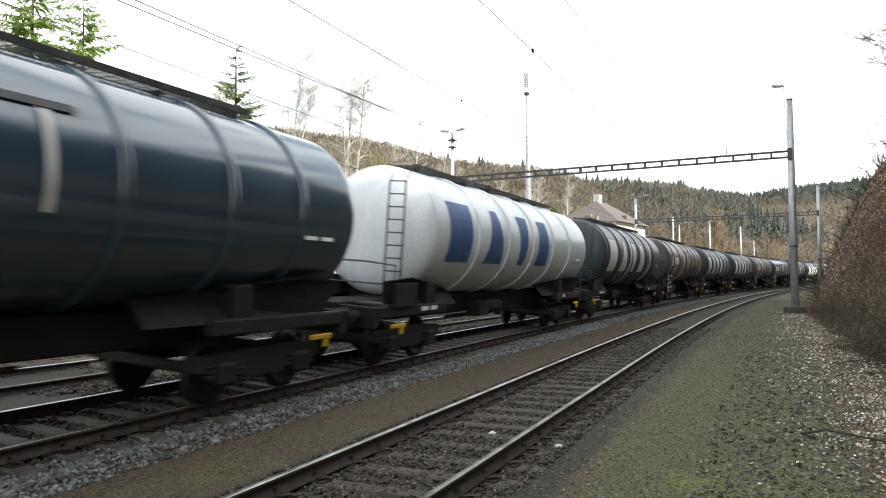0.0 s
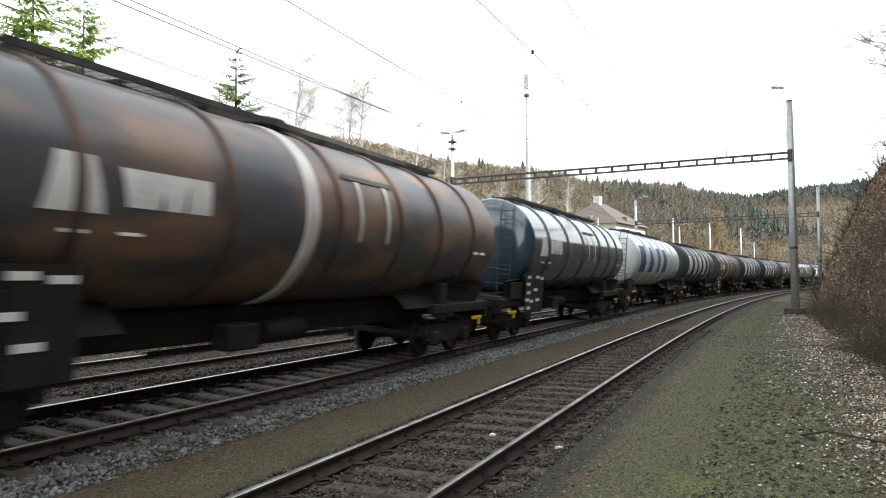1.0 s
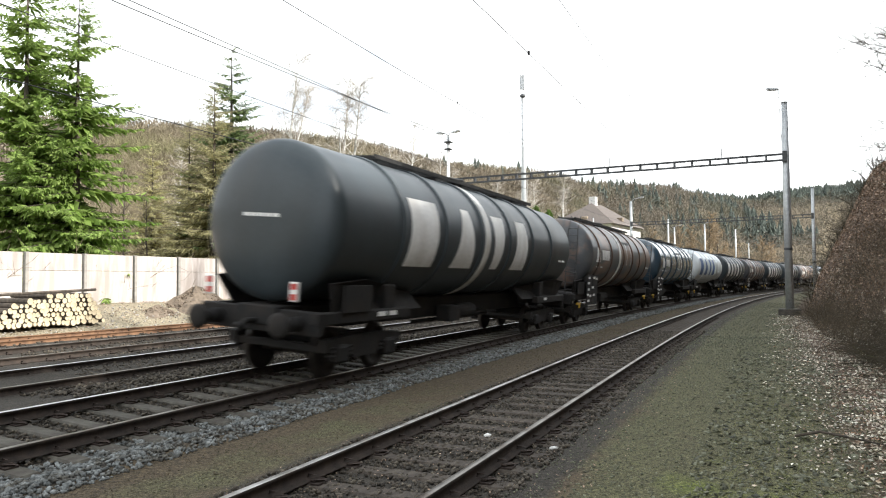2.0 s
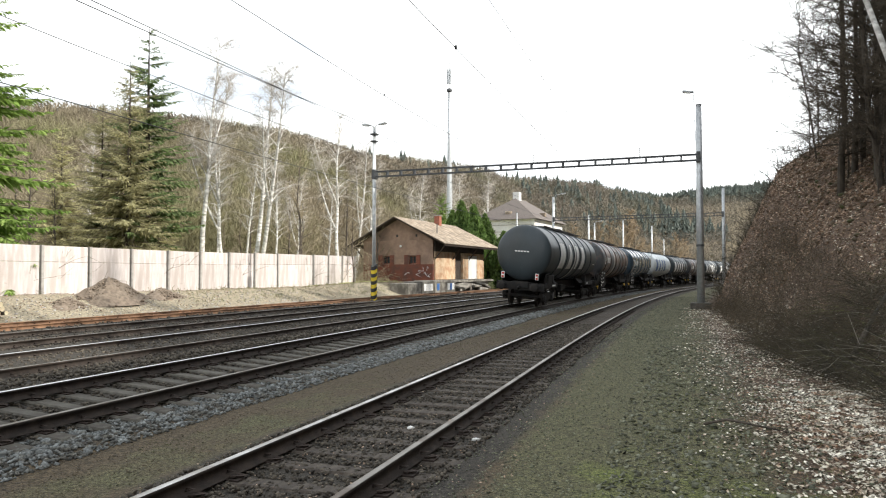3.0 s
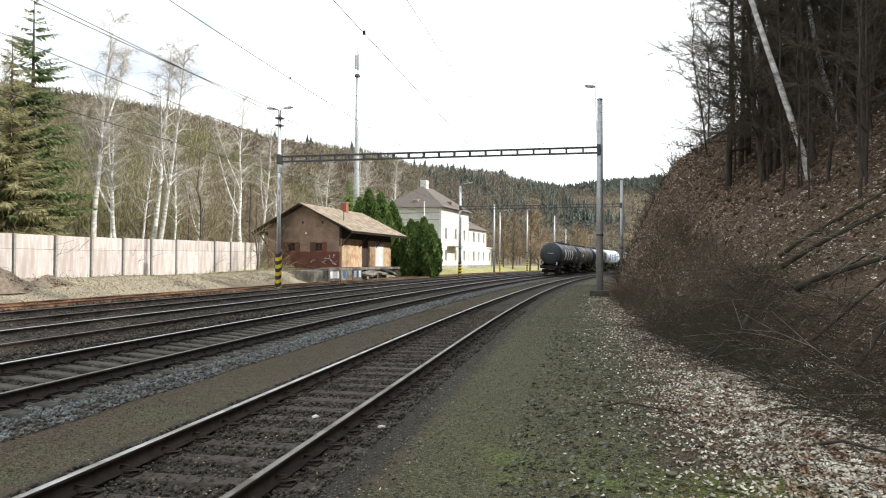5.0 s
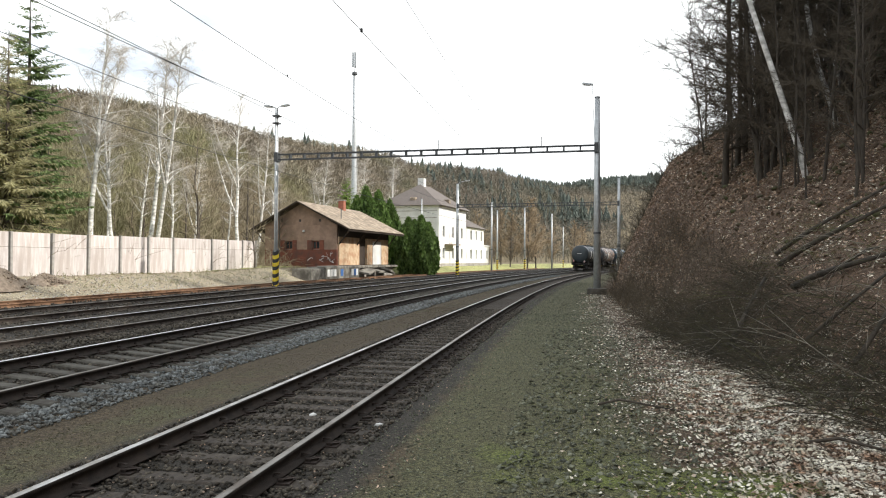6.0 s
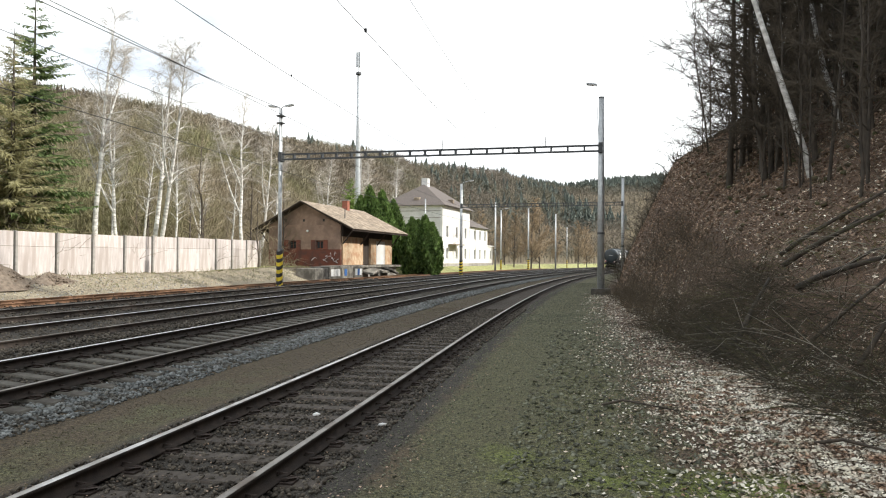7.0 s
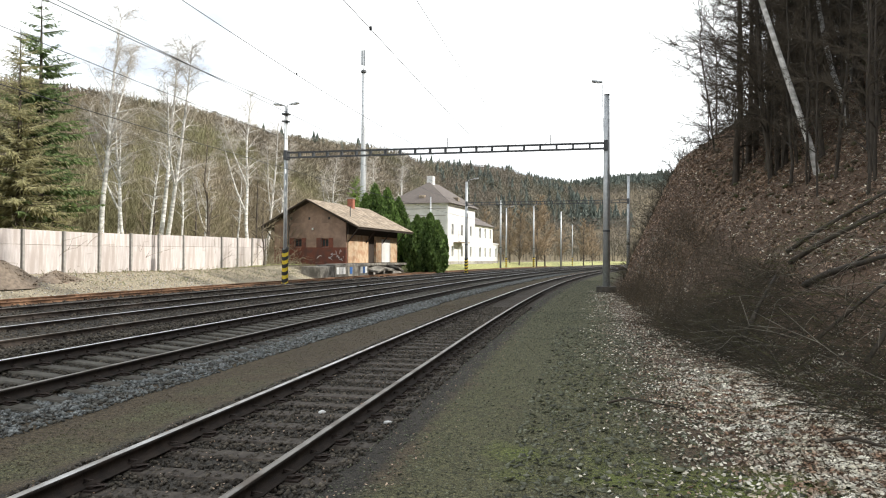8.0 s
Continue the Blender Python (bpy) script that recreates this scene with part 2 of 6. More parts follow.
M["needle_mid"] = mat("mid_green_needles", (0.12, 0.18, 0.07), (0.22, 0.29, 0.12), 1.2, 0.8, bump=0)
M["larch"] = mat("dry_larch_twigs", (0.35, 0.33, 0.175), (0.52, 0.49, 0.28), 1.2, 0.9, bump=0)
M["hedge"] = mat("thuja_leaves", (0.085, 0.15, 0.035), (0.16, 0.24, 0.065), 3, 0.8, bump=0)
M["wood_cut"] = mat("cut_wood", (0.56, 0.47, 0.31), (0.74, 0.65, 0.47), 5, 0.85)
M["leaf"] = mat("dry_leaf", (0.5, 0.455, 0.345), (0.83, 0.795, 0.69), 2.2, 0.85, bump=0, fine=25, c3=(0.26, 0.16, 0.1), big=5)
M["leaf_brown"] = mat("dry_leaf_brown", (0.18, 0.118, 0.078), (0.43, 0.315, 0.23), 2.2, 0.85, bump=0, fine=25)
M["grass"] = mat("grass_blades", (0.1, 0.12, 0.035), (0.22, 0.22, 0.09), 2, 0.8, bump=0)
M["forest"] = mat("bare_forest", (0.18, 0.15, 0.1), (0.33, 0.28, 0.195), 0.09, 0.95, bump=0, fine=0.9, c3=(0.23, 0.22, 0.115), big=0.035)
# Darker than forest: partial shade of the far slopes is put into the colour.
M["forest_far"] = mat("far_bare_forest", (0.16, 0.135, 0.1), (0.27, 0.23, 0.17), 0.05, 0.95, bump=0, fine=0.5, c3=(0.2, 0.19, 0.12), big=0.02)
# Shaded copy of forest_far: the far hillside's shade is put into the colour.
M["forest_shade"] = mat("far_shaded_forest", (0.12, 0.104, 0.083), (0.2, 0.175, 0.14), 0.05, 0.95, bump=0, fine=0.5, c3=(0.13, 0.125, 0.09), big=0.02)
M["forest_dark"] = mat("conifer_forest", (0.068, 0.085, 0.074), (0.105, 0.125, 0.104), 0.05, 0.95, bump=0, fine=0.6)


def ground_material():
    m = bpy.data.materials.new("ground_soil")
    m.use_nodes = True
    n, l = m.node_tree.nodes, m.node_tree.links
    b = n["Principled BSDF"]
    tc = n.new("ShaderNodeTexCoord")

    def noise_of(scale, detail=8):
        t = n.new("ShaderNodeTexNoise")
        t.inputs["Scale"].default_value, t.inputs["Detail"].default_value = scale, detail
        l.new(tc.outputs["Object"], t.inputs["Vector"])
        return t.outputs["Fac"]

    def ramp_of(fac, c1, c2, a=0.36, z=0.66):
        r = n.new("ShaderNodeValToRGB")
        r.color_ramp.elements[0].position, r.color_ramp.elements[1].position = a, z
        r.color_ramp.elements[0].color, r.color_ramp.elements[1].color = (*c1, 1), (*c2, 1)
        l.new(fac, r.inputs[0])
        return r.outputs[0]

    def mixed(f, a, c):
        x = n.new("ShaderNodeMix")
        x.data_type = "RGBA"
        l.new(f, x.inputs["Factor"])
        l.new(a, x.inputs["A"])
        l.new(c, x.inputs["B"])
        return x.outputs["Result"]

    fine, mid, grit = noise_of(90, 8), noise_of(1.6), noise_of(14)
    out = mixed(mid, ramp_of(fine, (0.034, 0.025, 0.012), (0.155, 0.115, 0.067), 0.4, 0.6), ramp_of(grit, (0.028, 0.02, 0.011), (0.09, 0.068, 0.04), 0.4, 0.6))
    cell = n.new("ShaderNodeTexVoronoi")
    cell.inputs["Scale"].default_value = 38
    l.new(tc.outputs["Object"], cell.inputs["Vector"])
    grain = n.new("ShaderNodeSeparateColor")
    l.new(cell.outputs["Color"], grain.inputs[0])
    zones = {"bed": ((0.014, 0.012, 0.009), (0.062, 0.053, 0.04)), "moss": ((0.022, 0.023, 0.008), (0.155, 0.146, 0.072)),
             "litter": ((0.04, 0.024, 0.014), (0.15, 0.095, 0.06)), "grass": ((0.2, 0.22, 0.07), (0.4, 0.39, 0.17)),
             "turf": ((0.05, 0.068, 0.012), (0.17, 0.19, 0.045)), "dirt": ((0.18, 0.155, 0.105), (0.39, 0.34, 0.245)), "wood": ((0.12, 0.095, 0.055), (0.22, 0.18, 0.11))}
    for z, (c1, c2) in zones.items():
        at = n.new("ShaderNodeAttribute")
        at.attribute_name = z
        add = n.new("ShaderNodeMath")
        add.operation = "MULTIPLY_ADD"
        l.new(mid if z != "litter" else grit, add.inputs[0])
        add.inputs[1].default_value = 1.2
        l.new(at.outputs["Fac"], add.inputs[2])
        edge = n.new("ShaderNodeMapRange")
        edge.inputs["From Min"].default_value, edge.inputs["From Max"].default_value = 0.95, 1.3
        l.new(add.outputs[0], edge.inputs["Value"])
        gate = n.new("ShaderNodeMath")
        gate.operation = "MULTIPLY"
        l.new(edge.outputs[0], gate.inputs[0])
        up = n.new("ShaderNodeMapRange")
        up.inputs["From Max"].default_value = 0.15
        l.new(at.outputs["Fac"], up.inputs["Value"])
        l.new(up.outputs[0], gate.inputs[1])
        out = mixed(gate.outputs[0], out, ramp_of(fine if z in ("bed", "moss", "litter", "turf") else grit, c1, c2, 0.4, 0.6))
    vary = n.new("ShaderNodeMapRange")   # single grains differ
    vary.inputs["To Min"].default_value, vary.inputs["To Max"].default_value = 0.5, 1.5
    l.new(grain.outputs[0], vary.inputs["Value"])
    tone = n.new("ShaderNodeHueSaturation")
    l.new(vary.outputs[0], tone.inputs["Value"])
    l.new(out, tone.inputs["Color"])
    l.new(tone.outputs[0], b.inputs["Base Color"])
    b.inputs["Roughness"].default_value = 0.95
    bp = n.new("ShaderNodeBump")
    bp.inputs["Strength"].default_value, bp.inputs["Distance"].default_value = 0.8, 0.02
    bp.invert = True
    l.new(cell.outputs["Distance"], bp.inputs["Height"])
    l.new(bp.outputs[0], b.inputs["Normal"])
    return m


M["ground"] = ground_material()


# ---------------- mesh helpers ----------------
def part(name, bm, material, parent=None, label="", m=None, smooth=False):
    """One mesh object from a bmesh, under parent if given."""
    me = bpy.data.meshes.new(name)
    bmesh.ops.recalc_face_normals(bm, faces=bm.faces)
    bm.to_mesh(me)
    bm.free()
    return put(name, me, material, parent, label, m, smooth)


def put(name, me, material=None, parent=None, label="", m=None, smooth=False):
    if material is not None and not me.materials:
        me.materials.append(M[material] if isinstance(material, str) else material)
    if smooth:
        me.polygons.foreach_set("use_smooth", [True] * len(me.polygons))
    ob = new(name, me)
    if parent is not None:
        ob.parent = parent
    if m is not None:
        ob.matrix_basis = m
    if label:
        tagged(ob, label)
    return ob


def thing(name, m, label, category, group="", kind=""):
    ob = new(name)
    ob.empty_display_size = 0.1
    ob.matrix_basis = m
    return tagged(ob, label, category, group, kind)


def box(bm, x0, x1, y0, y1, z0, z1, bevel=0.0, m=None):
    r = bmesh.ops.create_cube(bm, size=1.0)
    vs = r["verts"]
    for v in vs:
        v.co = Vector(((x0 + x1) / 2 + v.co.x * (x1 - x0), (y0 + y1) / 2 + v.co.y * (y1 - y0), (z0 + z1) / 2 + v.co.z * (z1 - z0)))
        if m is not None:
            v.co = m @ v.co
    if bevel:
        es = {e for v in vs for e in v.link_edges}
        bmesh.ops.bevel(bm, geom=list(es), offset=bevel, segments=1, affect="EDGES")
    return bm


def boxes(*rows, bevel=0.0):
    bm = bmesh.new()
    for r in rows:
        box(bm, *r, bevel=bevel)
    return bm


def tube(bm, pts, radii, sides=8, caps=True):
    """A tube through points."""
    rings = []
    pts = [Vector(p) for p in pts]
    if not hasattr(radii, "__len__"):
        radii = [radii] * len(pts)
    for i, p in enumerate(pts):
        d = (pts[min(i + 1, len(pts) - 1)] - pts[max(i - 1, 0)]).normalized()
        a = d.cross(Vector((0, 0, 1)) if abs(d.z) < 0.9 else Vector((1, 0, 0))).normalized()
        c = d.cross(a)
        rings.append([bm.verts.new(p + radii[i] * (math.cos(k * 2 * math.pi / sides) * a + math.sin(k * 2 * math.pi / sides) * c)) for k in range(sides)])
    for r, q in zip(rings, rings[1:]):
        for k in range(sides):
            bm.faces.new((r[k], r[(k + 1) % sides], q[(k + 1) % sides], q[k]))
    if caps:
        bm.faces.new(rings[0][::-1])
        bm.faces.new(rings[-1])
    return bm


def lathe(bm, profile, sides=32, axis="x"):
    """Spin (along, radius) pairs about an axis."""
    rings = []
    for a, r in profile:
        ring = []
        for k in range(sides):
            c, s_ = math.cos(k * 2 * math.pi / sides), math.sin(k * 2 * math.pi / sides)
            co = {"x": (a, r * c, r * s_), "y": (r * c, a, r * s_), "z": (r * c, r * s_, a)}[axis]
            ring.append(bm.verts.new(co))
        rings.append(ring)
    for r, q in zip(rings, rings[1:]):
        for k in range(sides):
            bm.faces.new((r[k], r[(k + 1) % sides], q[(k + 1) % sides], q[k]))
    bm.faces.new(rings[0][::-1])
    bm.faces.new(rings[-1])
    return bm


def pydata(name, verts, faces):
    """Mesh from numpy arrays; faces all of one size."""
    me = bpy.data.meshes.new(name)
    verts, faces = np.asarray(verts, np.float32), np.asarray(faces, np.int32)
    k = faces.shape[1]
    me.vertices.add(len(verts))
    me.vertices.foreach_set("co", verts.ravel())
    me.loops.add(faces.size)
    me.loops.foreach_set("vertex_index", faces.ravel())
    me.polygons.add(len(faces))
    me.polygons.foreach_set("loop_start", np.arange(len(faces), dtype=np.int32) * k)
    me.update(calc_edges=True)
    me.validate()
    return me


def scatter(name, base_v, base_f, pos, scale, rng, tilt=0.4, spin=True):
    """One mesh of many small copies of a template, each turned and scaled at random."""
    n = len(pos)
    a = rng.uniform(0, 2 * np.pi, n) if spin else np.zeros(n)
    tx, ty = rng.normal(0, tilt, n), rng.normal(0, tilt, n)
    ca, sa_ = np.cos(a), np.sin(a)
    v = np.repeat(np.asarray(base_v, float)[None], n, 0) * np.asarray(scale)[:, None, :]
    x, y, z = v[..., 0], v[..., 1], v[..., 2]
    x, y = x * ca[:, None] - y * sa_[:, None], x * sa_[:, None] + y * ca[:, None]
    y, z = y * np.cos(tx)[:, None] - z * np.sin(tx)[:, None], y * np.sin(tx)[:, None] + z * np.cos(tx)[:, None]
    x, z = x * np.cos(ty)[:, None] + z * np.sin(ty)[:, None], -x * np.sin(ty)[:, None] + z * np.cos(ty)[:, None]
    v = np.stack((x, y, z), -1) + np.asarray(pos)[:, None, :]
    f = np.asarray(base_f)[None] + (np.arange(n) * len(base_v))[:, None, None]
    return pydata(name, v.reshape(-1, 3), f.reshape(-1, len(base_f[0])))
# ---------------- ground ----------------
def build_ground():
    ss = np.concatenate((np.arange(-300, -40, 20), np.arange(-40, -8, 2), np.arange(-8, 26, 0.3), np.arange(26, 70, 1.0), np.arange(70, 260, 4), np.arange(260, 1500, 22)))
    oo = np.concatenate((-np.geomspace(160, 24, 14), np.arange(-23, -9, 0.8), np.arange(-9, 6, 0.25), np.arange(6, 30, 0.5), np.geomspace(30, 1400, 44)))
    h = np.where(ss <= S1, H0, H0 + (ss - S1) / RAD)
    px = np.where(ss <= S1, B0[0] + (ss + 10) * D0[0], CEN[0] - RAD * np.cos(h))
    py = np.where(ss <= S1, B0[1] + (ss + 10) * D0[1], CEN[1] + RAD * np.sin(h))
    X = px[:, None] - oo[None] * np.cos(h)[:, None]
    Y = py[:, None] + oo[None] * np.sin(h)[:, None]
    Z = height(X, Y)
    n, m = X.shape
    idx = np.arange(n * m).reshape(n, m)
    f = np.stack((idx[:-1, :-1], idx[1:, :-1], idx[1:, 1:], idx[:-1, 1:]), -1).reshape(-1, 4)[:, ::-1]
    me = pydata("ground", np.stack((X, Y, Z), -1).reshape(-1, 3), f)
    S, O = np.repeat(ss[:, None], m, 1), np.repeat(oo[None], n, 0)
    zone = {}
    bed = np.zeros_like(O)
    for c in (NEAR, MAIN, THIRD, FOURTH, FIFTH):
        bed = np.maximum(bed, 1 - sm(1.3, 1.9, np.abs(O - c)))
    zone["bed"] = np.maximum(bed, sm(3.6, 4.2, O) * (1 - sm(16.5, 17.5, O)))
    zone["moss"] = sm(-4.4, -2.6, O) * (1 - sm(-1.2, -0.4, O)) * 0.85
    zone["litter"] = 1 - sm(-4.6, -2.9, O)
    zone["grass"] = np.maximum(sm(24, 27, O) * 0.75, sm(20.5, 22.5, O) * sm(72, 82, S))
    zone["dirt"] = sm(20.2, 21, O) * (1 - sm(24.5, 27, O)) * (1 - sm(50, 60, S))
    zone["turf"] = np.exp(-((X - 2.6) / 1.0) ** 2 - ((Y - 6.1) / 0.7) ** 2) * 0.95 + 0.45 * np.exp(-((X - 0.9) / 1.4) ** 2 - ((Y - 7.2) / 1.6) ** 2)
    zone["moss"] = np.maximum(zone["moss"], 0.55 * sm(1.9, 2.5, O) * (1 - sm(3.2, 3.7, O)) * (1 - sm(6, 11, S)))
    zone["wood"] = sm(34, 42, O)
    for k, v in zone.items():
        at = me.attributes.new(k, "FLOAT", "POINT")
        at.data.foreach_set("value", v.astype(np.float32).ravel())
    ob = put("ground", me, "ground", smooth=True)
    tagged(ob, "brown gravel yard ground rising to wooded leaf-strewn slopes", "ground", kind="structure")


build_ground()


# ---------------- tracks ----------------
RAIL = ((-0.07, -0.16), (0.07, -0.16), (0.07, -0.15), (0.012, -0.125), (0.01, -0.045), (0.035, -0.035), (0.036, -0.004), (0.03, 0.0), (-0.03, 0.0), (-0.036, -0.004), (-0.035, -0.035), (-0.01, -0.045), (-0.012, -0.125), (-0.07, -0.15))


def rail_mesh(name, o, z, s0, s1, head):
    ss = [s0 + i * 2.0 for i in range(int((s1 - s0) / 2) + 1)]
    v, f, mi = [], [], []
    k = len(RAIL)
    for s in ss:
        p, h = along(s, o, z)
        for a, b in RAIL:
            v.append((p.x + a * math.cos(h), p.y - a * math.sin(h), p.z + b))
    for i in range(len(ss) - 1):
        for j in range(k):
            f.append((i * k + j, i * k + (j + 1) % k, (i + 1) * k + (j + 1) % k, (i + 1) * k + j))
            mi.append(1 if 6 <= j <= 8 else 0)
    me = pydata(name, v, f)
    me.materials.append(M["rail_rusty"] if head == "rail_rusty" else M["rail_side"])
    me.materials.append(M[head])
    me.polygons.foreach_set("material_index", mi)
    return me


def sleeper_mesh(kind):
    bm = bmesh.new()
    box(bm, -0.13, 0.13, -1.25, 1.25, -0.2, 0, bevel=0.025)
    me = bpy.data.meshes.new("sleeper")
    for v in bm.verts:   # concrete sleepers dip in the middle
        if kind == "sleeper" and abs(v.co.y) < 0.3:
            v.co.z -= 0.02
    bmesh.ops.recalc_face_normals(bm, faces=bm.faces)
    bm.to_mesh(me)
    bm.free()
    me.materials.append(M[kind])
    return me


def chair_mesh():
    """Rail fastening: a ribbed plate with two bolted clips."""
    bm = bmesh.new()
    box(bm, -0.08, 0.08, -0.19, 0.19, 0, 0.018)
    for sgn in (-1, 1):
        box(bm, -0.05, 0.05, sgn * 0.1 - 0.03, sgn * 0.1 + 0.03, 0.018, 0.05, bevel=0.008)
        lathe(bm, ((0.05, 0.016), (0.085, 0.016)), 6, "z")
        for v in bm.verts[-12:]:
            v.co.y += sgn * 0.1
        bm.verts.ensure_lookup_table()
    me = bpy.data.meshes.new("fastening")
    bmesh.ops.recalc_face_normals(bm, faces=bm.faces)
    bm.to_mesh(me)
    bm.free()
    me.materials.append(M["fastener"])
    return me


def build_track(name, centre, cant, head, sleeper, s0, s1, label, step=0.6, limit=300, lift=0.0, worn=None):
    tr = thing(name, Matrix(), label, "railway track", kind="structure")
    zl = math.sin(radians(cant)) * 1.507
    put("rail", rail_mesh("rail", centre - 0.7535, lift, s0, s1, worn or head), parent=tr)
    put("rail", rail_mesh("rail", centre + 0.7535, lift + zl, s0, s1, head), parent=tr)
    sl = sleeper_mesh(sleeper)
    ch = chair_mesh()
    rng = random.Random(name)
    n = 0
    s = s0
    cv = np.array([v.co for v in ch.vertices])
    while s < min(s1, 175) and n < limit:
        m = line_pose(s + rng.uniform(-0.03, 0.03), centre, lift - 0.178 + zl / 2, turn=rng.uniform(-0.8, 0.8), lean=cant)
        put("sleeper", sl, None, tr, m=m)
        if s < 34:
            for y in (-0.7535, 0.7535):
                put("fastening", ch, None, tr, m=m @ Matrix.Translation((0, y, 0.0)))
        s += step
        n += 1
    return tr


build_track("track_1", NEAR, 0, "rail_worn", "sleeper_wood", -22, 160, "near track with worn steel rails on old weathered sleepers", 0.62, worn="rail_dull")
build_track("track_2", MAIN, CANT, "rail_top", "sleeper", -22, 330, "main track with shiny rails on concrete sleepers", 0.6, worn="rail_dull")
build_track("track_3", THIRD, CANT * 0.8, "rail_top", "sleeper", -12, 330, "second through track with shiny rails on concrete sleepers", 0.62, worn="rail_dull")
build_track("track_4", FOURTH, CANT * 0.8, "rail_dull", "sleeper_wood", -8, 330, "siding track with brown rails on worn sleepers", 0.64, lift=0.02)
build_track("track_5", FIFTH, 0, "rail_rusty", "sleeper_wood", -6, 150, "disused rusty orange siding track beside the yard", 0.66, lift=0.06)
# ---------------- tank wagons ----------------
def paint(name, c1, c2, c3, rough, big=0.5, streak=(1, 1, 0.35)):
    return mat(name, c1, c2, 1.2, rough, 0.0, 0.012, 30, 0.03, c3, big, streak)


def glossy(m, weight):
    """Varnish over the paint; its blue tint stands in for reflected sky."""
    b = m.node_tree.nodes["Principled BSDF"]
    b.inputs["Coat Weight"].default_value, b.inputs["Coat Roughness"].default_value = weight, 0.13
    b.inputs["Coat IOR"].default_value = 1.5 + 0.45 * weight
    b.inputs["Coat Tint"].default_value = (0.82, 0.93, 1.0, 1)
    b.inputs["Specular IOR Level"].default_value = 0.5 - 0.25 * weight
    return m


TANK = {
    "black": glossy(paint("tank_black", (0.02, 0.044, 0.064), (0.03, 0.06, 0.085), (0.024, 0.05, 0.072), 0.42), 1.0),
    "grey": glossy(paint("tank_grey_black", (0.03, 0.042, 0.049), (0.048, 0.062, 0.07), (0.036, 0.043, 0.046), 0.42), 0.1),
    "brown": glossy(paint("tank_rust_brown", (0.064, 0.069, 0.076), (0.105, 0.1, 0.097), (0.25, 0.15, 0.105), 0.42, 0.9, (0.5, 1, 1.2)), 0.15),
    "white": glossy(paint("tank_white", (0.76, 0.79, 0.8), (0.82, 0.85, 0.86), (0.72, 0.73, 0.72), 0.34, 0.7), 0.3),
}
M["ring_rust"] = paint("ring_rust", (0.06, 0.036, 0.026), (0.14, 0.075, 0.046), (0.045, 0.034, 0.03), 0.5, 1.6)
M["band_white"] = paint("band_white", (0.68, 0.68, 0.66), (0.8, 0.8, 0.78), (0.5, 0.46, 0.4), 0.5, 2)
M["mark_white"] = paint("mark_white", (0.82, 0.82, 0.8), (0.88, 0.88, 0.86), (0.74, 0.73, 0.7), 0.55, 2)
M["mark_blue"] = paint("mark_blue", (0.02, 0.085, 0.26), (0.035, 0.12, 0.33), (0.05, 0.12, 0.28), 0.5, 2)
M["frame_black"] = mat("underframe_grime", (0.006, 0.006, 0.006), (0.015, 0.0135, 0.0125), 5, 0.8, 0.1, fine=40, c3=(0.02, 0.016, 0.013), big=2)
M["wheel"] = mat("wheel_steel", (0.02, 0.017, 0.015), (0.045, 0.037, 0.03), 6, 0.6, 0.4)
M["walkway"] = mat("walkway_steel", (0.05, 0.05, 0.05), (0.1, 0.1, 0.1), 6, 0.6, 0.5)
M["box_yellow"] = mat("yellow_handle", (0.6, 0.36, 0.02), (0.7, 0.45, 0.04), 5, 0.5)
M["lamp_red"] = mat("red_reflector", (0.5, 0.03, 0.02), (0.6, 0.05, 0.03), 5, 0.4)
TR, TZ, TL, WL = 1.49, 2.86, 7.75, 17.2   # tank radius, axis height, half length, wagon pitch


def shared(name, bm, material, smooth=False):
    me = bpy.data.meshes.new(name)
    bmesh.ops.recalc_face_normals(bm, faces=bm.faces)
    bm.to_mesh(me)
    bm.free()
    if material is not None:
        me.materials.append(M[material])
    if smooth:
        me.polygons.foreach_set("use_smooth", [True] * len(me.polygons))
    return me


def patch(x0, x1, a0, a1, r, skew=0.0, cut=0.0):
    """Curved plate on the tank's right side; angles in degrees up from the middle height."""
    bm = bmesh.new()
    n = max(2, int(abs(a1 - a0) / 4))
    rows = []
    for i in range(n + 1):
        a = radians(a0 + (a1 - a0) * i / n)
        t = i / n
        xa, xb = x0 + skew * t + cut * t, x1 + skew * t - cut * t
        for rr in (r, ):
            rows.append((bm.verts.new((xa, -rr * math.cos(a), TZ + rr * math.sin(a))), bm.verts.new((xb, -rr * math.cos(a), TZ + rr * math.sin(a)))))
    for (p, q), (u, v) in zip(rows, rows[1:]):
        bm.faces.new((p, q, v, u))
    ret = bmesh.ops.extrude_face_region(bm, geom=bm.faces[:])
    for v in [g for g in ret["geom"] if isinstance(g, bmesh.types.BMVert)]:
        d = Vector((0, v.co.y, v.co.z - TZ)).normalized()
        v.co += d * 0.006
    return bm


def tank_shell(rear_end):
    prof = []
    for i in range(9):
        a = math.pi / 2 * i / 8
        prof.append((-rear_end + 0.02 - 0.42 * math.cos(a) + 0.0, max(0.02, TR * math.sin(a) ** 0.62)))
    prof += [(-rear_end + 0.1, TR), (TL - 0.1, TR)]
    for i in range(8, -1, -1):
        a = math.pi / 2 * i / 8
        prof.append((TL - 0.02 + 0.42 * math.cos(a), max(0.02, TR * math.sin(a) ** 0.62)))
    bm = lathe(bmesh.new(), prof, 48)
    for v in bm.verts:
        v.co.z += TZ
    return bm


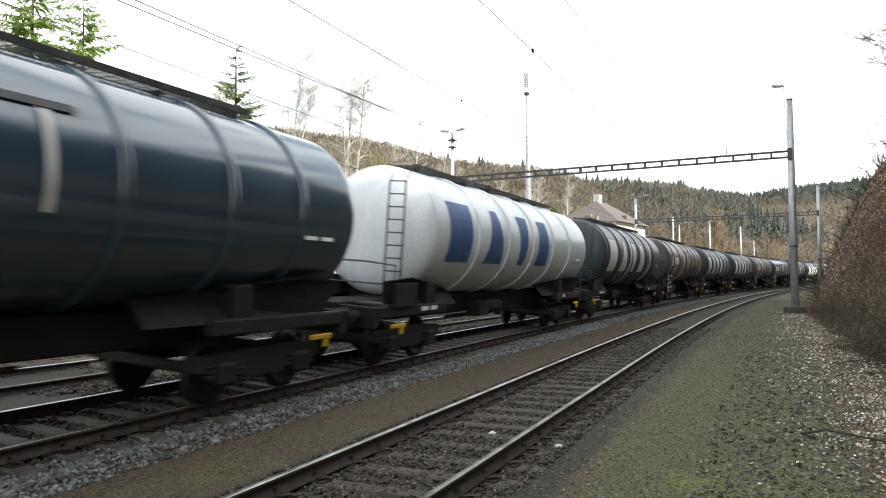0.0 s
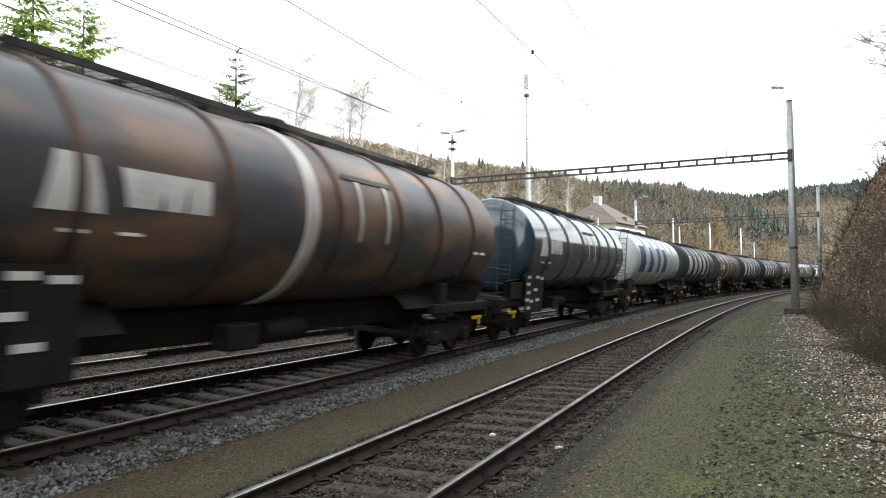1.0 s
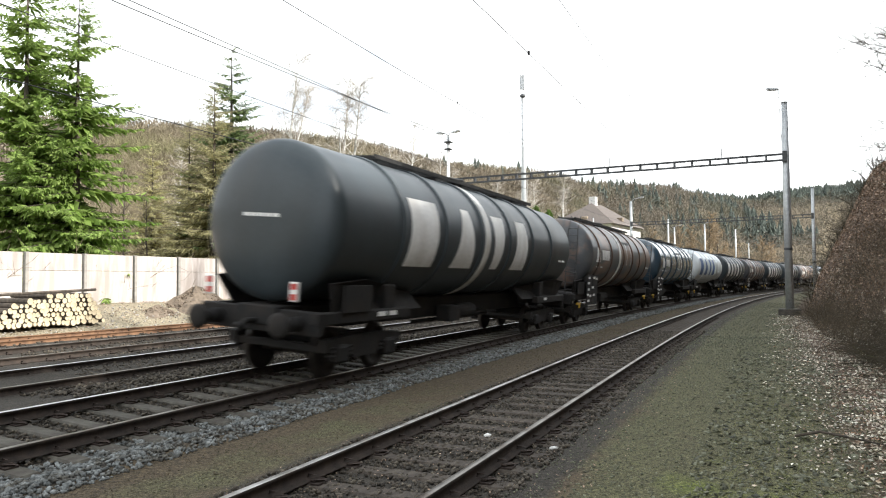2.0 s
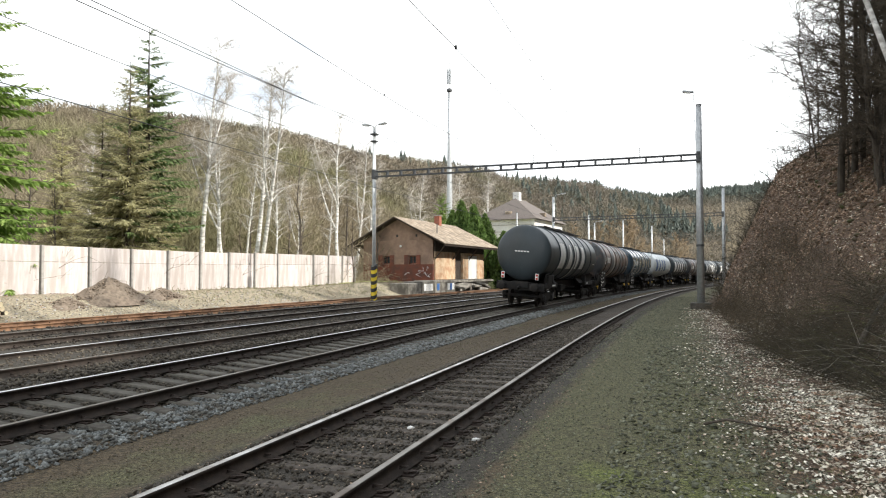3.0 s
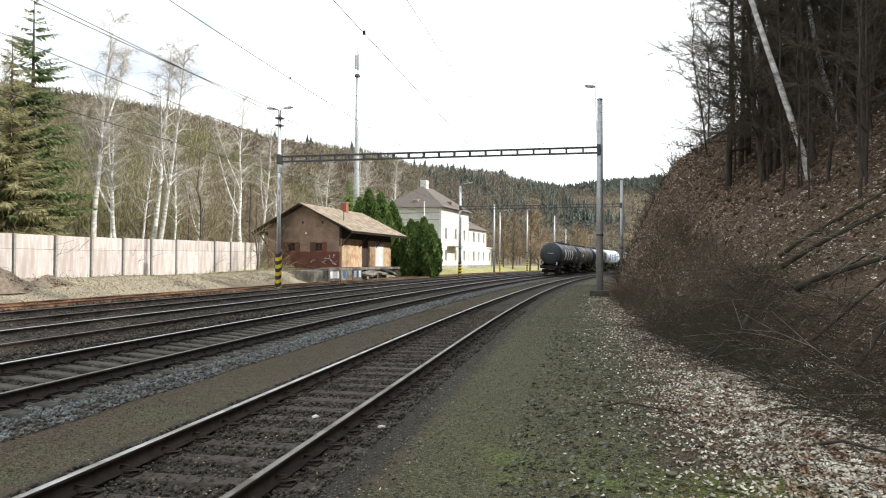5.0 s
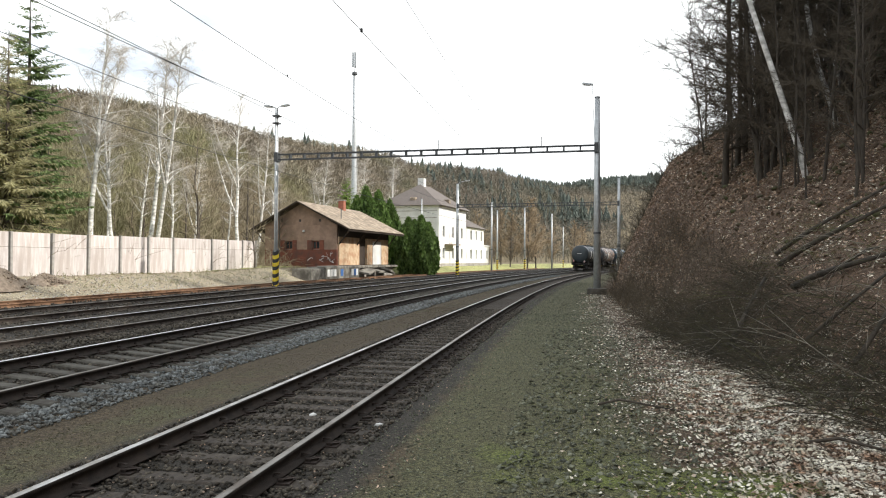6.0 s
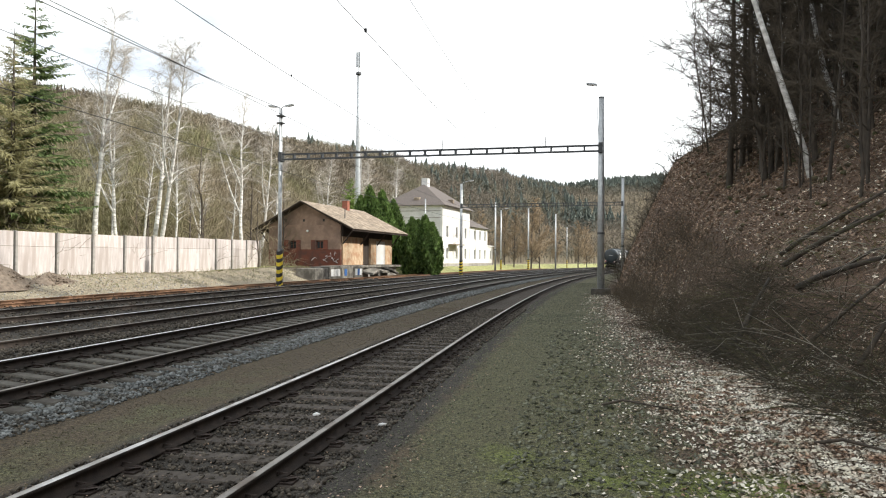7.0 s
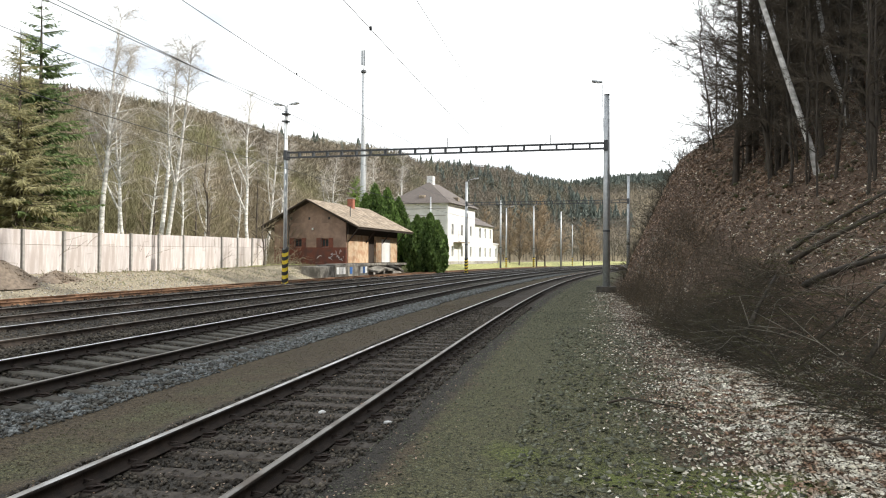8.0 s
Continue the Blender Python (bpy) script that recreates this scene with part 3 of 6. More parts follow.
def ring(x, w=0.07, t=0.045):
    bm = lathe(bmesh.new(), ((x - w, TR - 0.01), (x - w, TR + t * 0.6), (x - w * 0.6, TR + t), (x + w * 0.6, TR + t), (x + w, TR + t * 0.6), (x + w, TR - 0.01)), 48)
    for v in bm.verts:
        v.co.z += TZ
    return bm


MESH = {}


def wagon_meshes():
    for k in TANK:
        for end, rear_end in (("long", TL), ("short", TL - 1.9)):
            me = shared("tank", tank_shell(rear_end), None, True)
            me.materials.append(TANK[k])
            MESH["tank", k, end] = me
        me = shared("ring", ring(0), None, True)
        me.materials.append(TANK[k])
        MESH["ring", k] = me
    MESH["ring", "rust"] = shared("ring", ring(0), "ring_rust", True)
    MESH["ring", "band"] = shared("ring", ring(0, 0.17, 0.03), "band_white", True)
    # underframe: stub sills, end beams, side sills, saddles, sloping cheeks
    MESH["sill"] = shared("sill", boxes((-1.4, 0.75, -0.45, 0.45, 0.98, 1.32), bevel=0.02), "frame_black")
    MESH["end_beam"] = shared("end_beam", boxes((-0.09, 0.09, -1.3, 1.3, 0.86, 1.28), bevel=0.02), "frame_black")
    MESH["side_sill"] = shared("side_sill", boxes((-1.5, 1.9, -0.09, 0.09, 1.05, 1.27), bevel=0.02), "frame_black")
    MESH["centre_sill"] = shared("centre_sill", boxes((-6.0, 6.0, -0.42, 0.42, 0.84, 1.36), bevel=0.03), "frame_black")
    MESH["saddle"] = shared("saddle", boxes((-0.2, 0.2, -1.2, 1.2, 1.0, 1.75), bevel=0.03), "frame_black")
    bm = bmesh.new()
    f = bm.faces.new([bm.verts.new(c) for c in ((-2.6, 1.08, 1.2), (1.1, 1.16, 1.2), (1.45, 1.3, 1.78), (0.3, 1.32, 1.86), (-2.6, 0.75, 1.55))])
    e = bmesh.ops.extrude_face_region(bm, geom=[f])
    for v in [g for g in e["geom"] if isinstance(g, bmesh.types.BMVert)]:
        v.co.y -= 0.07
    MESH["cheek"] = shared("cheek", bm, "frame_black")
    # bogie: bolster, side frames, axle boxes, springs, end bars
    MESH["bogie"] = shared("bogie", boxes((-0.25, 0.25, -1.0, 1.0, 0.5, 0.8), bevel=0.03), "frame_black")
    bm = bmesh.new()
    prof = ((-1.42, 0.52), (-1.42, 0.74), (-0.6, 0.78), (0.6, 0.78), (1.42, 0.74), (1.42, 0.52), (0.62, 0.6), (0.45, 0.36), (-0.45, 0.36), (-0.62, 0.6))
    f = bm.faces.new([bm.verts.new((x, -0.09, z)) for x, z in prof])
    e = bmesh.ops.extrude_face_region(bm, geom=[f])
    for v in [g for g in e["geom"] if isinstance(g, bmesh.types.BMVert)]:
        v.co.y += 0.18
    MESH["side_frame"] = shared("side_frame", bm, "frame_black")
    MESH["axle_box"] = shared("axle_box", boxes((-0.2, 0.2, -0.13, 0.13, 0.3, 0.64), bevel=0.05), "frame_black")
    MESH["spring"] = shared("spring", lathe(bmesh.new(), ((0.4, 0.06), (0.42, 0.09), (0.46, 0.06), (0.5, 0.09), (0.54, 0.06), (0.58, 0.09), (0.6, 0.06)), 8, "z"), "frame_black")
    MESH["end_bar"] = shared("end_bar", boxes((-0.07, 0.07, -0.95, 0.95, 0.5, 0.64), bevel=0.02), "frame_black")
    bm = lathe(bmesh.new(), ((-0.095, 0.36), (-0.095, 0.445), (-0.07, 0.485), (-0.065, 0.46), (0.04, 0.45), (0.04, 0.36), (0.0, 0.34), (-0.02, 0.14), (0.07, 0.13), (0.07, 0.07)), 28, "y")
    MESH["wheel"] = shared("wheel", bm, "wheel", True)
    MESH["axle"] = shared("axle", lathe(bmesh.new(), ((-1.05, 0.07), (-0.7, 0.09), (0.7, 0.09), (1.05, 0.07)), 12, "y"), "wheel", True)
    MESH["buffer"] = shared("buffer", lathe(bmesh.new(), ((0, 0.13), (0.3, 0.13), (0.3, 0.09), (0.52, 0.09), (0.53, 0.2), (0.58, 0.22), (0.62, 0.16)), 16), "frame_black", True)
    bm = bmesh.new()
    tube(bm, ((0, 0, 0), (0.35, 0, 0.02), (0.5, 0, -0.12), (0.58, 0, -0.02)), (0.06, 0.05, 0.05, 0.05), 8)
    MESH["coupling"] = shared("coupling", bm, "frame_black", True)
    # roof walkway with grating bars
    bm = bmesh.new()
    for y in (-0.36, 0.36):
        box(bm, -5.6, 5.6, y - 0.025, y + 0.025, 0.06, 0.15)
    for i in range(57):
        box(bm, -5.6 + i * 0.2 - 0.05, -5.6 + i * 0.2 + 0.05, -0.36, 0.36, 0.09, 0.115)
    for i in range(8):
        box(bm, -5.4 + i * 1.54 - 0.03, -5.4 + i * 1.54 + 0.03, -0.3, 0.3, -0.05, 0.07)
    MESH["walkway"] = shared("walkway", bm, "walkway")
    bm = lathe(bmesh.new(), ((-0.02, 0.3), (0.14, 0.3), (0.14, 0.36), (0.2, 0.36), (0.24, 0.22)), 20, "z")
    MESH["hatch"] = shared("hatch", bm, "walkway", True)
    # end ladder and platform rail
    bm = bmesh.new()
    for y in (-0.2, 0.2):
        tube(bm, ((0, y, 1.25), (0, y, 3.9), (0.35, y, 4.45)), 0.022, 6)
    for i in range(10):
        tube(bm, ((0, -0.2, 1.4 + i * 0.28), (0, 0.2, 1.4 + i * 0.28)), 0.016, 5)
    MESH["ladder"] = shared("ladder", bm, "walkway")
    bm = bmesh.new()
    tube(bm, ((0, -1.2, 1.3), (0, -1.2, 2.1), (0, -0.5, 2.15), (0, 0.5, 2.15), (0, 1.2, 2.1), (0, 1.2, 1.3)), 0.022, 6)
    tube(bm, ((0, -1.2, 1.7), (0, 1.2, 1.7)), 0.018, 6)
    box(bm, -0.28, 0.3, -1.25, 1.25, 1.27, 1.31)
    MESH["end_rail"] = shared("end_rail", bm, "walkway")
    bm = bmesh.new()
    lathe(bm, ((0, 0.2), (1.1, 0.2)), 14)
    for v in bm.verts:
        v.co += Vector((-0.5, -0.55, 0.95))
    box(bm, -1.6, -0.9, -0.9, -0.5, 0.75, 1.15, 0.03)
    tube(bm, ((-2.6, -0.3, 0.75), (2.6, -0.3, 0.75)), 0.04, 6)
    tube(bm, ((1.0, -1.2, 0.95), (1.0, -0.2, 0.95)), 0.03, 6)
    tube(bm, ((-3.4, 0.0, 1.1), (3.4, 0.0, 1.1)), 0.08, 8)
    lathe(bm, ((0.6, 0.16), (1.45, 0.16)), 12, "z")
    MESH["brake_gear"] = shared("brake_gear", bm, "frame_black")
    MESH["visor"] = shared("visor", patch(0.55, 2.35, 30, 34, TR + 0.02), "walkway")
    MESH["strap"] = shared("strap", patch(-0.05, 0.05, -12, 29, TR + 0.03), "band_white")
    MESH["label_panel"] = shared("label_panel", boxes((-0.42, 0.42, -0.012, 0.012, -0.62, 0.62)), "frame_black")
    MESH["label_bar"] = shared("label_bar", boxes((-0.16, 0.16, -0.004, 0.004, -0.045, 0.045)), "mark_white")
    MESH["handle"] = shared("handle", boxes((-0.28, 0.28, -0.03, 0.03, -0.04, 0.04), (0.1, 0.2, -0.03, 0.03, -0.18, 0.02), bevel=0.01), "box_yellow")
    bm = boxes((-0.02, 0.02, -0.09, 0.09, -0.17, 0.17), bevel=0.01)
    MESH["tail_board"] = shared("tail_board", bm, "mark_white")
    MESH["reflector"] = shared("reflector", boxes((-0.004, 0.004, -0.06, 0.06, -0.05, 0.05)), "lamp_red")
    # dark brake panel under the tank side
    MESH["side_panel"] = shared("side_panel", boxes((-0.5, 0.5, -0.02, 0.02, -0.25, 0.25), bevel=0.01), "frame_black")


wagon_meshes()


def lettering(w, style, colour):
    """Company marks on the right side: plain upright shapes in the marks' places and colours."""
    rows = []
    if style == "four":
        lo, hi = (-25, 31) if colour == "mark_blue" else (-29, 28)
        rows = [(x0, x1, lo, hi, cut) for x0, x1, cut in ((-5.2, -3.85, 0.0), (-2.8, -1.5, 0.42), (-0.1, 0.4, -0.22), (1.55, 2.75, 0.16))]
    elif style == "three":
        rows = [(-5.2, -4.42, -10, 14, 0.16), (-4.12, -3.66, -6, 11, -0.1), (-3.56, -3.28, -6, 11, -0.09), (-3.2, -2.8, -6, 11, 0.0)]
    for x0, x1, a0, a1, cut in rows:
        part("marking", patch(x0, x1, a0, a1, TR + 0.003, 0.0, cut), colour, w, "plain painted company mark")


def tank_wagon(colour, rings, band, style, mark, label, rear=False):
    w = thing("tank_wagon", Matrix(), label, "tank wagon", "goods train")
    put("tank", MESH["tank", colour, "long" if rear else "short"], None, w)
    for x in rings:
        put("ring", MESH["ring", "rust" if colour == "brown" else colour], None, w, m=Matrix.Translation((x, 0, 0)))
    for x in band:
        put("band", MESH["ring", "band"], None, w, "white band", m=Matrix.Translation((x, 0, 0)))
    for sx in (-1, 1):
        put("sill", MESH["sill"], None, w, m=pose(sx * 7.4, 0, 0, 0, 0, 0 if sx > 0 else 180))
        put("end_beam", MESH["end_beam"], None, w, m=Matrix.Translation((sx * 8.0, 0, 0)))
        put("saddle", MESH["saddle"], None, w, m=Matrix.Translation((sx * 5.4, 0, 0)))
        for sy in (-1, 1):
            put("side_sill", MESH["side_sill"], None, w, m=pose(sx * 6.2, sy * 1.21, 0, 0, 0, 0 if sx > 0 else 180))
            put("cheek", MESH["cheek"], None, w, m=Matrix.Translation((sx * 6.3, 0, 0)) @ Matrix.Diagonal((sx, sy, 1, 1)))
        b = put("bogie", MESH["bogie"], None, w, m=Matrix.Translation((sx * 6.1, 0, 0)))
        for sy in (-1, 1):
            put("side_frame", MESH["side_frame"], None, b, m=Matrix.Translation((0, sy * 1.01, 0)))
            for ax in (-0.9, 0.9):
                put("axle_box", MESH["axle_box"], None, b, m=Matrix.Translation((ax, sy * 1.06, 0)))
                for k in (-0.3, 0.3):
                    put("spring", MESH["spring"], None, b, m=Matrix.Translation((ax + k, sy * 1.06, 0.02)))
        for ex in (-1.3, 1.3):
            put("end_bar", MESH["end_bar"], None, b, m=Matrix.Translation((ex, 0, 0)))
        for ax in (-0.9, 0.9):
            put("axle", MESH["axle"], None, b, m=Matrix.Translation((ax, 0, 0.46)))
            for sy in (-1, 1):
                put("wheel", MESH["wheel"], None, b, m=Matrix.Translation((ax, sy * 0.76, 0.46)) @ pose(0, 0, 0, 0, 0, 180 if sy < 0 else 0))
        for sy in (-1, 1):
            put("buffer", MESH["buffer"], None, w, m=pose(sx * 8.05, sy * 0.875, 1.06, 0, 0, 0 if sx > 0 else 180))
        put("coupling", MESH["coupling"], None, w, m=pose(sx * 8.05, 0, 1.04, 0, 0, 0 if sx > 0 else 180))
    if style == "three":
        for px in (-5.95, -5.05):
            put("label_panel", MESH["label_panel"], None, w, m=pose(px, -1.44, 1.42))
        for bx, bz in ((-0.6, 0.5), (0.2, 0.5), (-0.65, 0.28), (-0.6, 0.02), (0.05, 0.1), (-0.7, -0.2), (-0.3, -0.25), (0.3, -0.22), (-0.55, -0.45), (0.65, 0.46)):
            put("label_bar", MESH["label_bar"], None, w, m=pose(-5.5 + bx, -1.458, 1.42 + bz))
        put("visor", MESH["visor"], None, w, "dark drip plate")
        for vx in (0.95, 1.95):
            put("strap", MESH["strap"], None, w, "pale strap" if colour == "black" and vx > 1.5 else "", m=Matrix.Translation((vx, 0, 0)))
        for bx in (-4.75, -4.0):
            put("label_bar", MESH["label_bar"], None, w, m=pose(bx, -1.415, 2.42, -16))
    else:
        for bx, bz in ((-5.9, 1.18), (-5.45, 1.18), (5.6, 1.18)):
            put("label_bar", MESH["label_bar"], None, w, m=pose(bx, -1.306, bz))
    put("walkway", MESH["walkway"], None, w, m=Matrix.Translation((0.6, 0, TZ + TR)))
    put("hatch", MESH["hatch"], None, w, m=Matrix.Translation((0, 0, TZ + TR)))
    if not rear:
        put("ladder", MESH["ladder"], None, w, m=Matrix.Translation((-6.5, -0.75, 0)))
        put("end_rail", MESH["end_rail"], None, w, m=Matrix.Translation((-7.2, 0, 0)))
        put("handle", MESH["handle"], None, w, "yellow shut-off handle", m=pose(-7.2, -1.35, 0.88))
        put("handle", MESH["handle"], None, w, "yellow shut-off handle", m=pose(7.2, -1.35, 0.88))
    put("centre_sill", MESH["centre_sill"], None, w)
    put("brake_gear", MESH["brake_gear"], None, w)
    put("side_panel", MESH["side_panel"], None, w, m=pose(-6.9, -1.33, 1.5))
    for x in (6.6, 7.05):
        put("label_bar", MESH["label_bar"], None, w, m=pose(x, -1.452, 2.52, -13))
    if rear:
        for y, z in ((0.92, 1.62), (-0.92, 1.62)):
            tb = put("tail_board", MESH["tail_board"], None, w, "white tail board with red wedges", m=pose(-8.32, y, z))
            put("reflector", MESH["reflector"], None, tb, m=Matrix.Translation((-0.026, 0, 0.09)))
            put("reflector", MESH["reflector"], None, tb, m=Matrix.Translation((-0.026, 0, -0.09)))
        for k in range(5):
            put("label_bar", MESH["label_bar"], None, w, m=Matrix.Translation((-TL - 0.41, -0.3 + k * 0.16, TZ + 0.06)) @ pose(0, 0, 0, 0, 0, 90) @ Matrix.Diagonal((0.4, 1, 0.7, 1)))
    lettering(w, style, mark)
    return w


R5 = (-6.2, -3.9, -2.3, -0.6, 1.5, 3.4, 5.6)
KINDS = {
    "a": ("grey", (-5.5, -3.4, -1.15, 1.05, 3.2, 5.3), (-0.75,), "four", "mark_white", "dark grey tank wagon with large white marks"),
    "b": ("brown", (-4.75, -2.35, 0.3, 2.5, 4.4, 6.3), (-0.5,), "three", "mark_white", "rust-brown tank wagon with a white band"),
    "c": ("black", (-4.3, -2.0, 0.2, 2.9, 4.7, 6.3), (), "three", "mark_white", "glossy blue-black tank wagon with white marks"),
    "d": ("white", (-3.4, -1.15, 1.05, 3.2, 5.3), (), "four", "mark_blue", "dirty white tank wagon with large blue marks"),
    "e": ("grey", (-5.5, -3.4, -1.15, 1.05, 3.2, 5.3), (-0.75, 4.4), "four", "mark_white", "dark grey tank wagon with white bands and marks"),
}
ORDER = "abcdebeebceabe"
WAGONS = []
first = {}
for i, k in enumerate(ORDER):
    if i == 0:
        w = tank_wagon(*KINDS[k][:5], "dark grey tank wagon with white marks and tail boards", rear=True)
    elif k in first:
        w = copy_thing(first[k], Matrix())
    else:
        w = first[k] = tank_wagon(*KINDS[k])
    WAGONS.append(w)


def rear_at(t):
    """How far along the line the last wagon's end is."""
    d = t - 2.5
    return 18.7 + 26.9 * d + 0.66 * d * d


def motions():
    for i, w in enumerate(WAGONS):
        rows = []
        for j in range(17):
            t = j * 0.5
            s = rear_at(t) + WL * (i + 0.5)
            rows.append((t, line_pose(s, MAIN, 0.06, lean=CANT)))
        walk(w, rows)
M["footing"] = mat("dark_footing", (0.06, 0.056, 0.048), (0.11, 0.1, 0.088), 5, 0.95)
# ---------------- catenary poles, portals, wires ----------------
def striped_base(parent, r, h, x=0.0):
    n = 10
    for i in range(n):
        bm = lathe(bmesh.new(), ((i * h / n, r), ((i + 1) * h / n - 0.004, r)), 12, "z")
        for v in bm.verts:   # slanted stripes
            v.co.z += 0.6 * v.co.x * (0 if v.co.z < 0.01 else 1)
            v.co.x += x
        part("stripe", bm, "yellow" if i % 2 == 0 else "black", parent, "yellow stripe" if i % 2 == 0 else "black stripe", smooth=False)


def lamp_head(parent, at, turn):
    bm = bmesh.new()
    box(bm, 0.0, 0.62, -0.13, 0.13, -0.05, 0.07, 0.035)
    for v in bm.verts:
        if v.co.x < 0.2:
            v.co.y *= 0.55
    m = Matrix.Translation(at) @ pose(0, 0, 0, 0, -8, turn)
    head = part("lamp_head", bm, "galv", parent, "grey street-lamp head", m=m)
    part("lens", boxes((0.16, 0.56, -0.1, 0.1, -0.075, -0.052), bevel=0.01), "mark_white", head)
    return head


def pole(name, s, o, z0, z1, r, label, stripes=0.0, twin=False, lamps=(), block=False, group="line poles"):
    p, h = along(s, o, z0)
    t = thing(name, line_pose(s, o, z0), label, "pole", group)
    H = z1 - z0
    cols = (-0.1, 0.1) if twin else (0.0,)
    for c in cols:
        bm = bmesh.new()
        rr = r * (0.42 if twin else 1)
        tube(bm, ((c, 0, -0.3), (c, 0, H * 0.5), (c, 0, H)), (rr, rr * 0.88, rr * 0.72), 12)
        part("shaft", bm, "galv", t, smooth=True)
    if twin:
        for i in range(int(H / 1.4)):
            part("batten", boxes((-0.12, 0.12, -0.03, 0.03, 1.0 + i * 1.4, 1.12 + i * 1.4)), "dark_steel", t)
        part("cap", boxes((-0.22, 0.22, -0.22, 0.22, H - 0.55, H - 0.45), (-0.22, 0.22, -0.2, 0.2, H - 1.0, H - 0.92), bevel=0.01), "dark_steel", t)
    else:
        part("clamp", lathe(bmesh.new(), ((H * 0.3, r * 1.05), (H * 0.3 + 0.12, r * 1.05)), 12, "z"), "dark_steel", t)
        part("cap", lathe(bmesh.new(), ((H - 0.02, r * 0.8), (H + 0.03, r * 0.75)), 12, "z"), "dark_steel", t)
    if stripes:
        striped_base(t, r * (1.02 if twin else 1.1), stripes)
    for dy, dz, turn in lamps:
        bm = bmesh.new()
        tube(bm, ((0, 0, H - 0.1), (0, dy * 0.4, H + dz * 0.7), (0, dy, H + dz)), 0.03, 8)
        part("lamp_arm", bm, "galv", t, smooth=True)
        lamp_head(t, (0, dy, H + dz), turn)
    if block:
        part("footing", boxes((-0.55, 0.55, -0.55, 0.55, -0.5, 0.28), bevel=0.03), "footing", t, "dark concrete footing")
    return t


def beam(s, o0, o1, z, label):
    p, h = along(s, o0, z)
    L = o1 - o0
    t = thing("portal_beam", line_pose(s, o0, z), label, "portal beam", "portal beams")
    for dz in (-0.16, 0.16):
        for dx in (-0.14, 0.14):
            part("chord", boxes((dx - 0.035, dx + 0.035, 0, L, dz - 0.035, dz + 0.035)), "dark_steel", t)
    me = shared("batten", boxes((-0.15, 0.15, -0.05, 0.05, -0.17, 0.17)), "dark_steel")
    n = int(L / 0.95)
    for i in range(n + 1):
        put("batten", me, None, t, m=Matrix.Translation((0, i * L / n, 0)))
    for y in (0.05, L - 0.05):
        part("bracket", boxes((-0.25, 0.25, y - 0.12, y + 0.12, -0.3, 0.3), bevel=0.02), "dark_steel", t)
    for y in (L * 0.16, L * 0.47):
        bm = bmesh.new()
        tube(bm, ((0, y, 0.16), (0, y, 0.75)), 0.02, 6)
        tube(bm, ((0, y + 0.35, 0.2), (0, y, 0.5)), 0.012, 5)
        part("bracket_rod", bm, "dark_steel", t)
    return t


pole("portal_pole", 38.0, 16.66, 0.0, 11.4, 0.2, "grey twin-column line pole with yellow-black striped base and lamps", 2.35, True, ((-0.28, 0.12, -90), (0.25, 0.1, 90)))
pole("portal_pole", 38.0, -3.35, -0.1, 11.2, 0.21, "tall grey tubular line pole on a concrete footing", 0, False, (), True)
beam(38.0, -3.35, 16.66, 8.27, "dark steel portal beam spanning the tracks between two poles")
lp = thing("street_lamp", line_pose(38.25, -3.1, 8.6), "grey lamp on a thin bracket above the tall pole", "street lamp")
bmx = bmesh.new()
tube(bmx, ((0, -0.1, 0), (0, 0, 2.4), (0, 0.02, 3.4)), 0.018, 6)
part("lamp_arm", bmx, "galv", lp)
lamp_head(lp, (0, 0.0, 3.4), 90)

pole("portal_pole", 80.0, 14.9, 0.0, 11.0, 0.2, "grey line pole with lamp and striped base by the station", 1.8, False, ((-0.9, 0.3, -90),))
pole("portal_pole", 80.0, -4.1, 0.0, 11.2, 0.2, "plain grey tubular line pole by the wooded bank")
beam(80.0, -4.1, 14.9, 8.3, "second dark steel portal beam further along the tracks")
for s, o, z1, st, lampy, lab in ((112, 18.6, 11.4, 0, 0, "pale line pole with a white signal box near the station"), (127, 21.8, 11.2, 1.9, -0.8, "grey lamp pole with striped base beside the yard"),
                                (126, 16.3, 11.4, 2.0, -0.8, "grey line pole with yellow-black striped base"), (137, 13.6, 11.0, 0, 0, "plain grey line pole beside the far tracks"),
                                (160, 16.5, 9.5, 2.0, 0, "distant grey pole with striped base"), (118, -5.0, 9.0, 0, -0.6, "short distant lamp pole at the bank"),
                                (82.5, 20.3, 9.5, 1.9, 0, "slim pale pole with striped base near the white house")):
    pole("line_pole", s, o, 0.1, z1, 0.16 if z1 > 10 else 0.11, lab, st, False, ((lampy, 0.25, -90),) if lampy else ())


def radio_mast():
    t = thing("radio_mast", line_pose(92, 34, 0.8), "tall slender grey mast with antennas at the top", "mast")
    bm = bmesh.new()
    tube(bm, ((0, 0, -0.5), (0, 0, 10), (0, 0, 20), (0, 0, 28.2)), (0.46, 0.4, 0.3, 0.22), 14)
    part("shaft", bm, "galv", t, smooth=True)
    part("collar", lathe(bmesh.new(), ((27.9, 0.42), (28.15, 0.42), (28.3, 0.3)), 14, "z"), "dark_steel", t)
    for i in range(3):
        a = i * 2.1
        part("antenna", boxes((-0.14, 0.14, -0.07, 0.07, 29.0, 31.2), bevel=0.03), "galv", t, "white panel antenna", m=pose(0, 0, 0, 0, 0, math.degrees(a)) @ Matrix.Translation((0.25, 0, 0)))
    bm = bmesh.new()
    tube(bm, ((0, 0, 28), (0, 0, 32.2)), 0.07, 8)
    part("spike", bm, "galv", t)
    for i in range(12):
        part("step", boxes((-0.5, 0.5, -0.03, 0.03, 2 + i * 2.1, 2.06 + i * 2.1)), "dark_steel", t)


radio_mast()


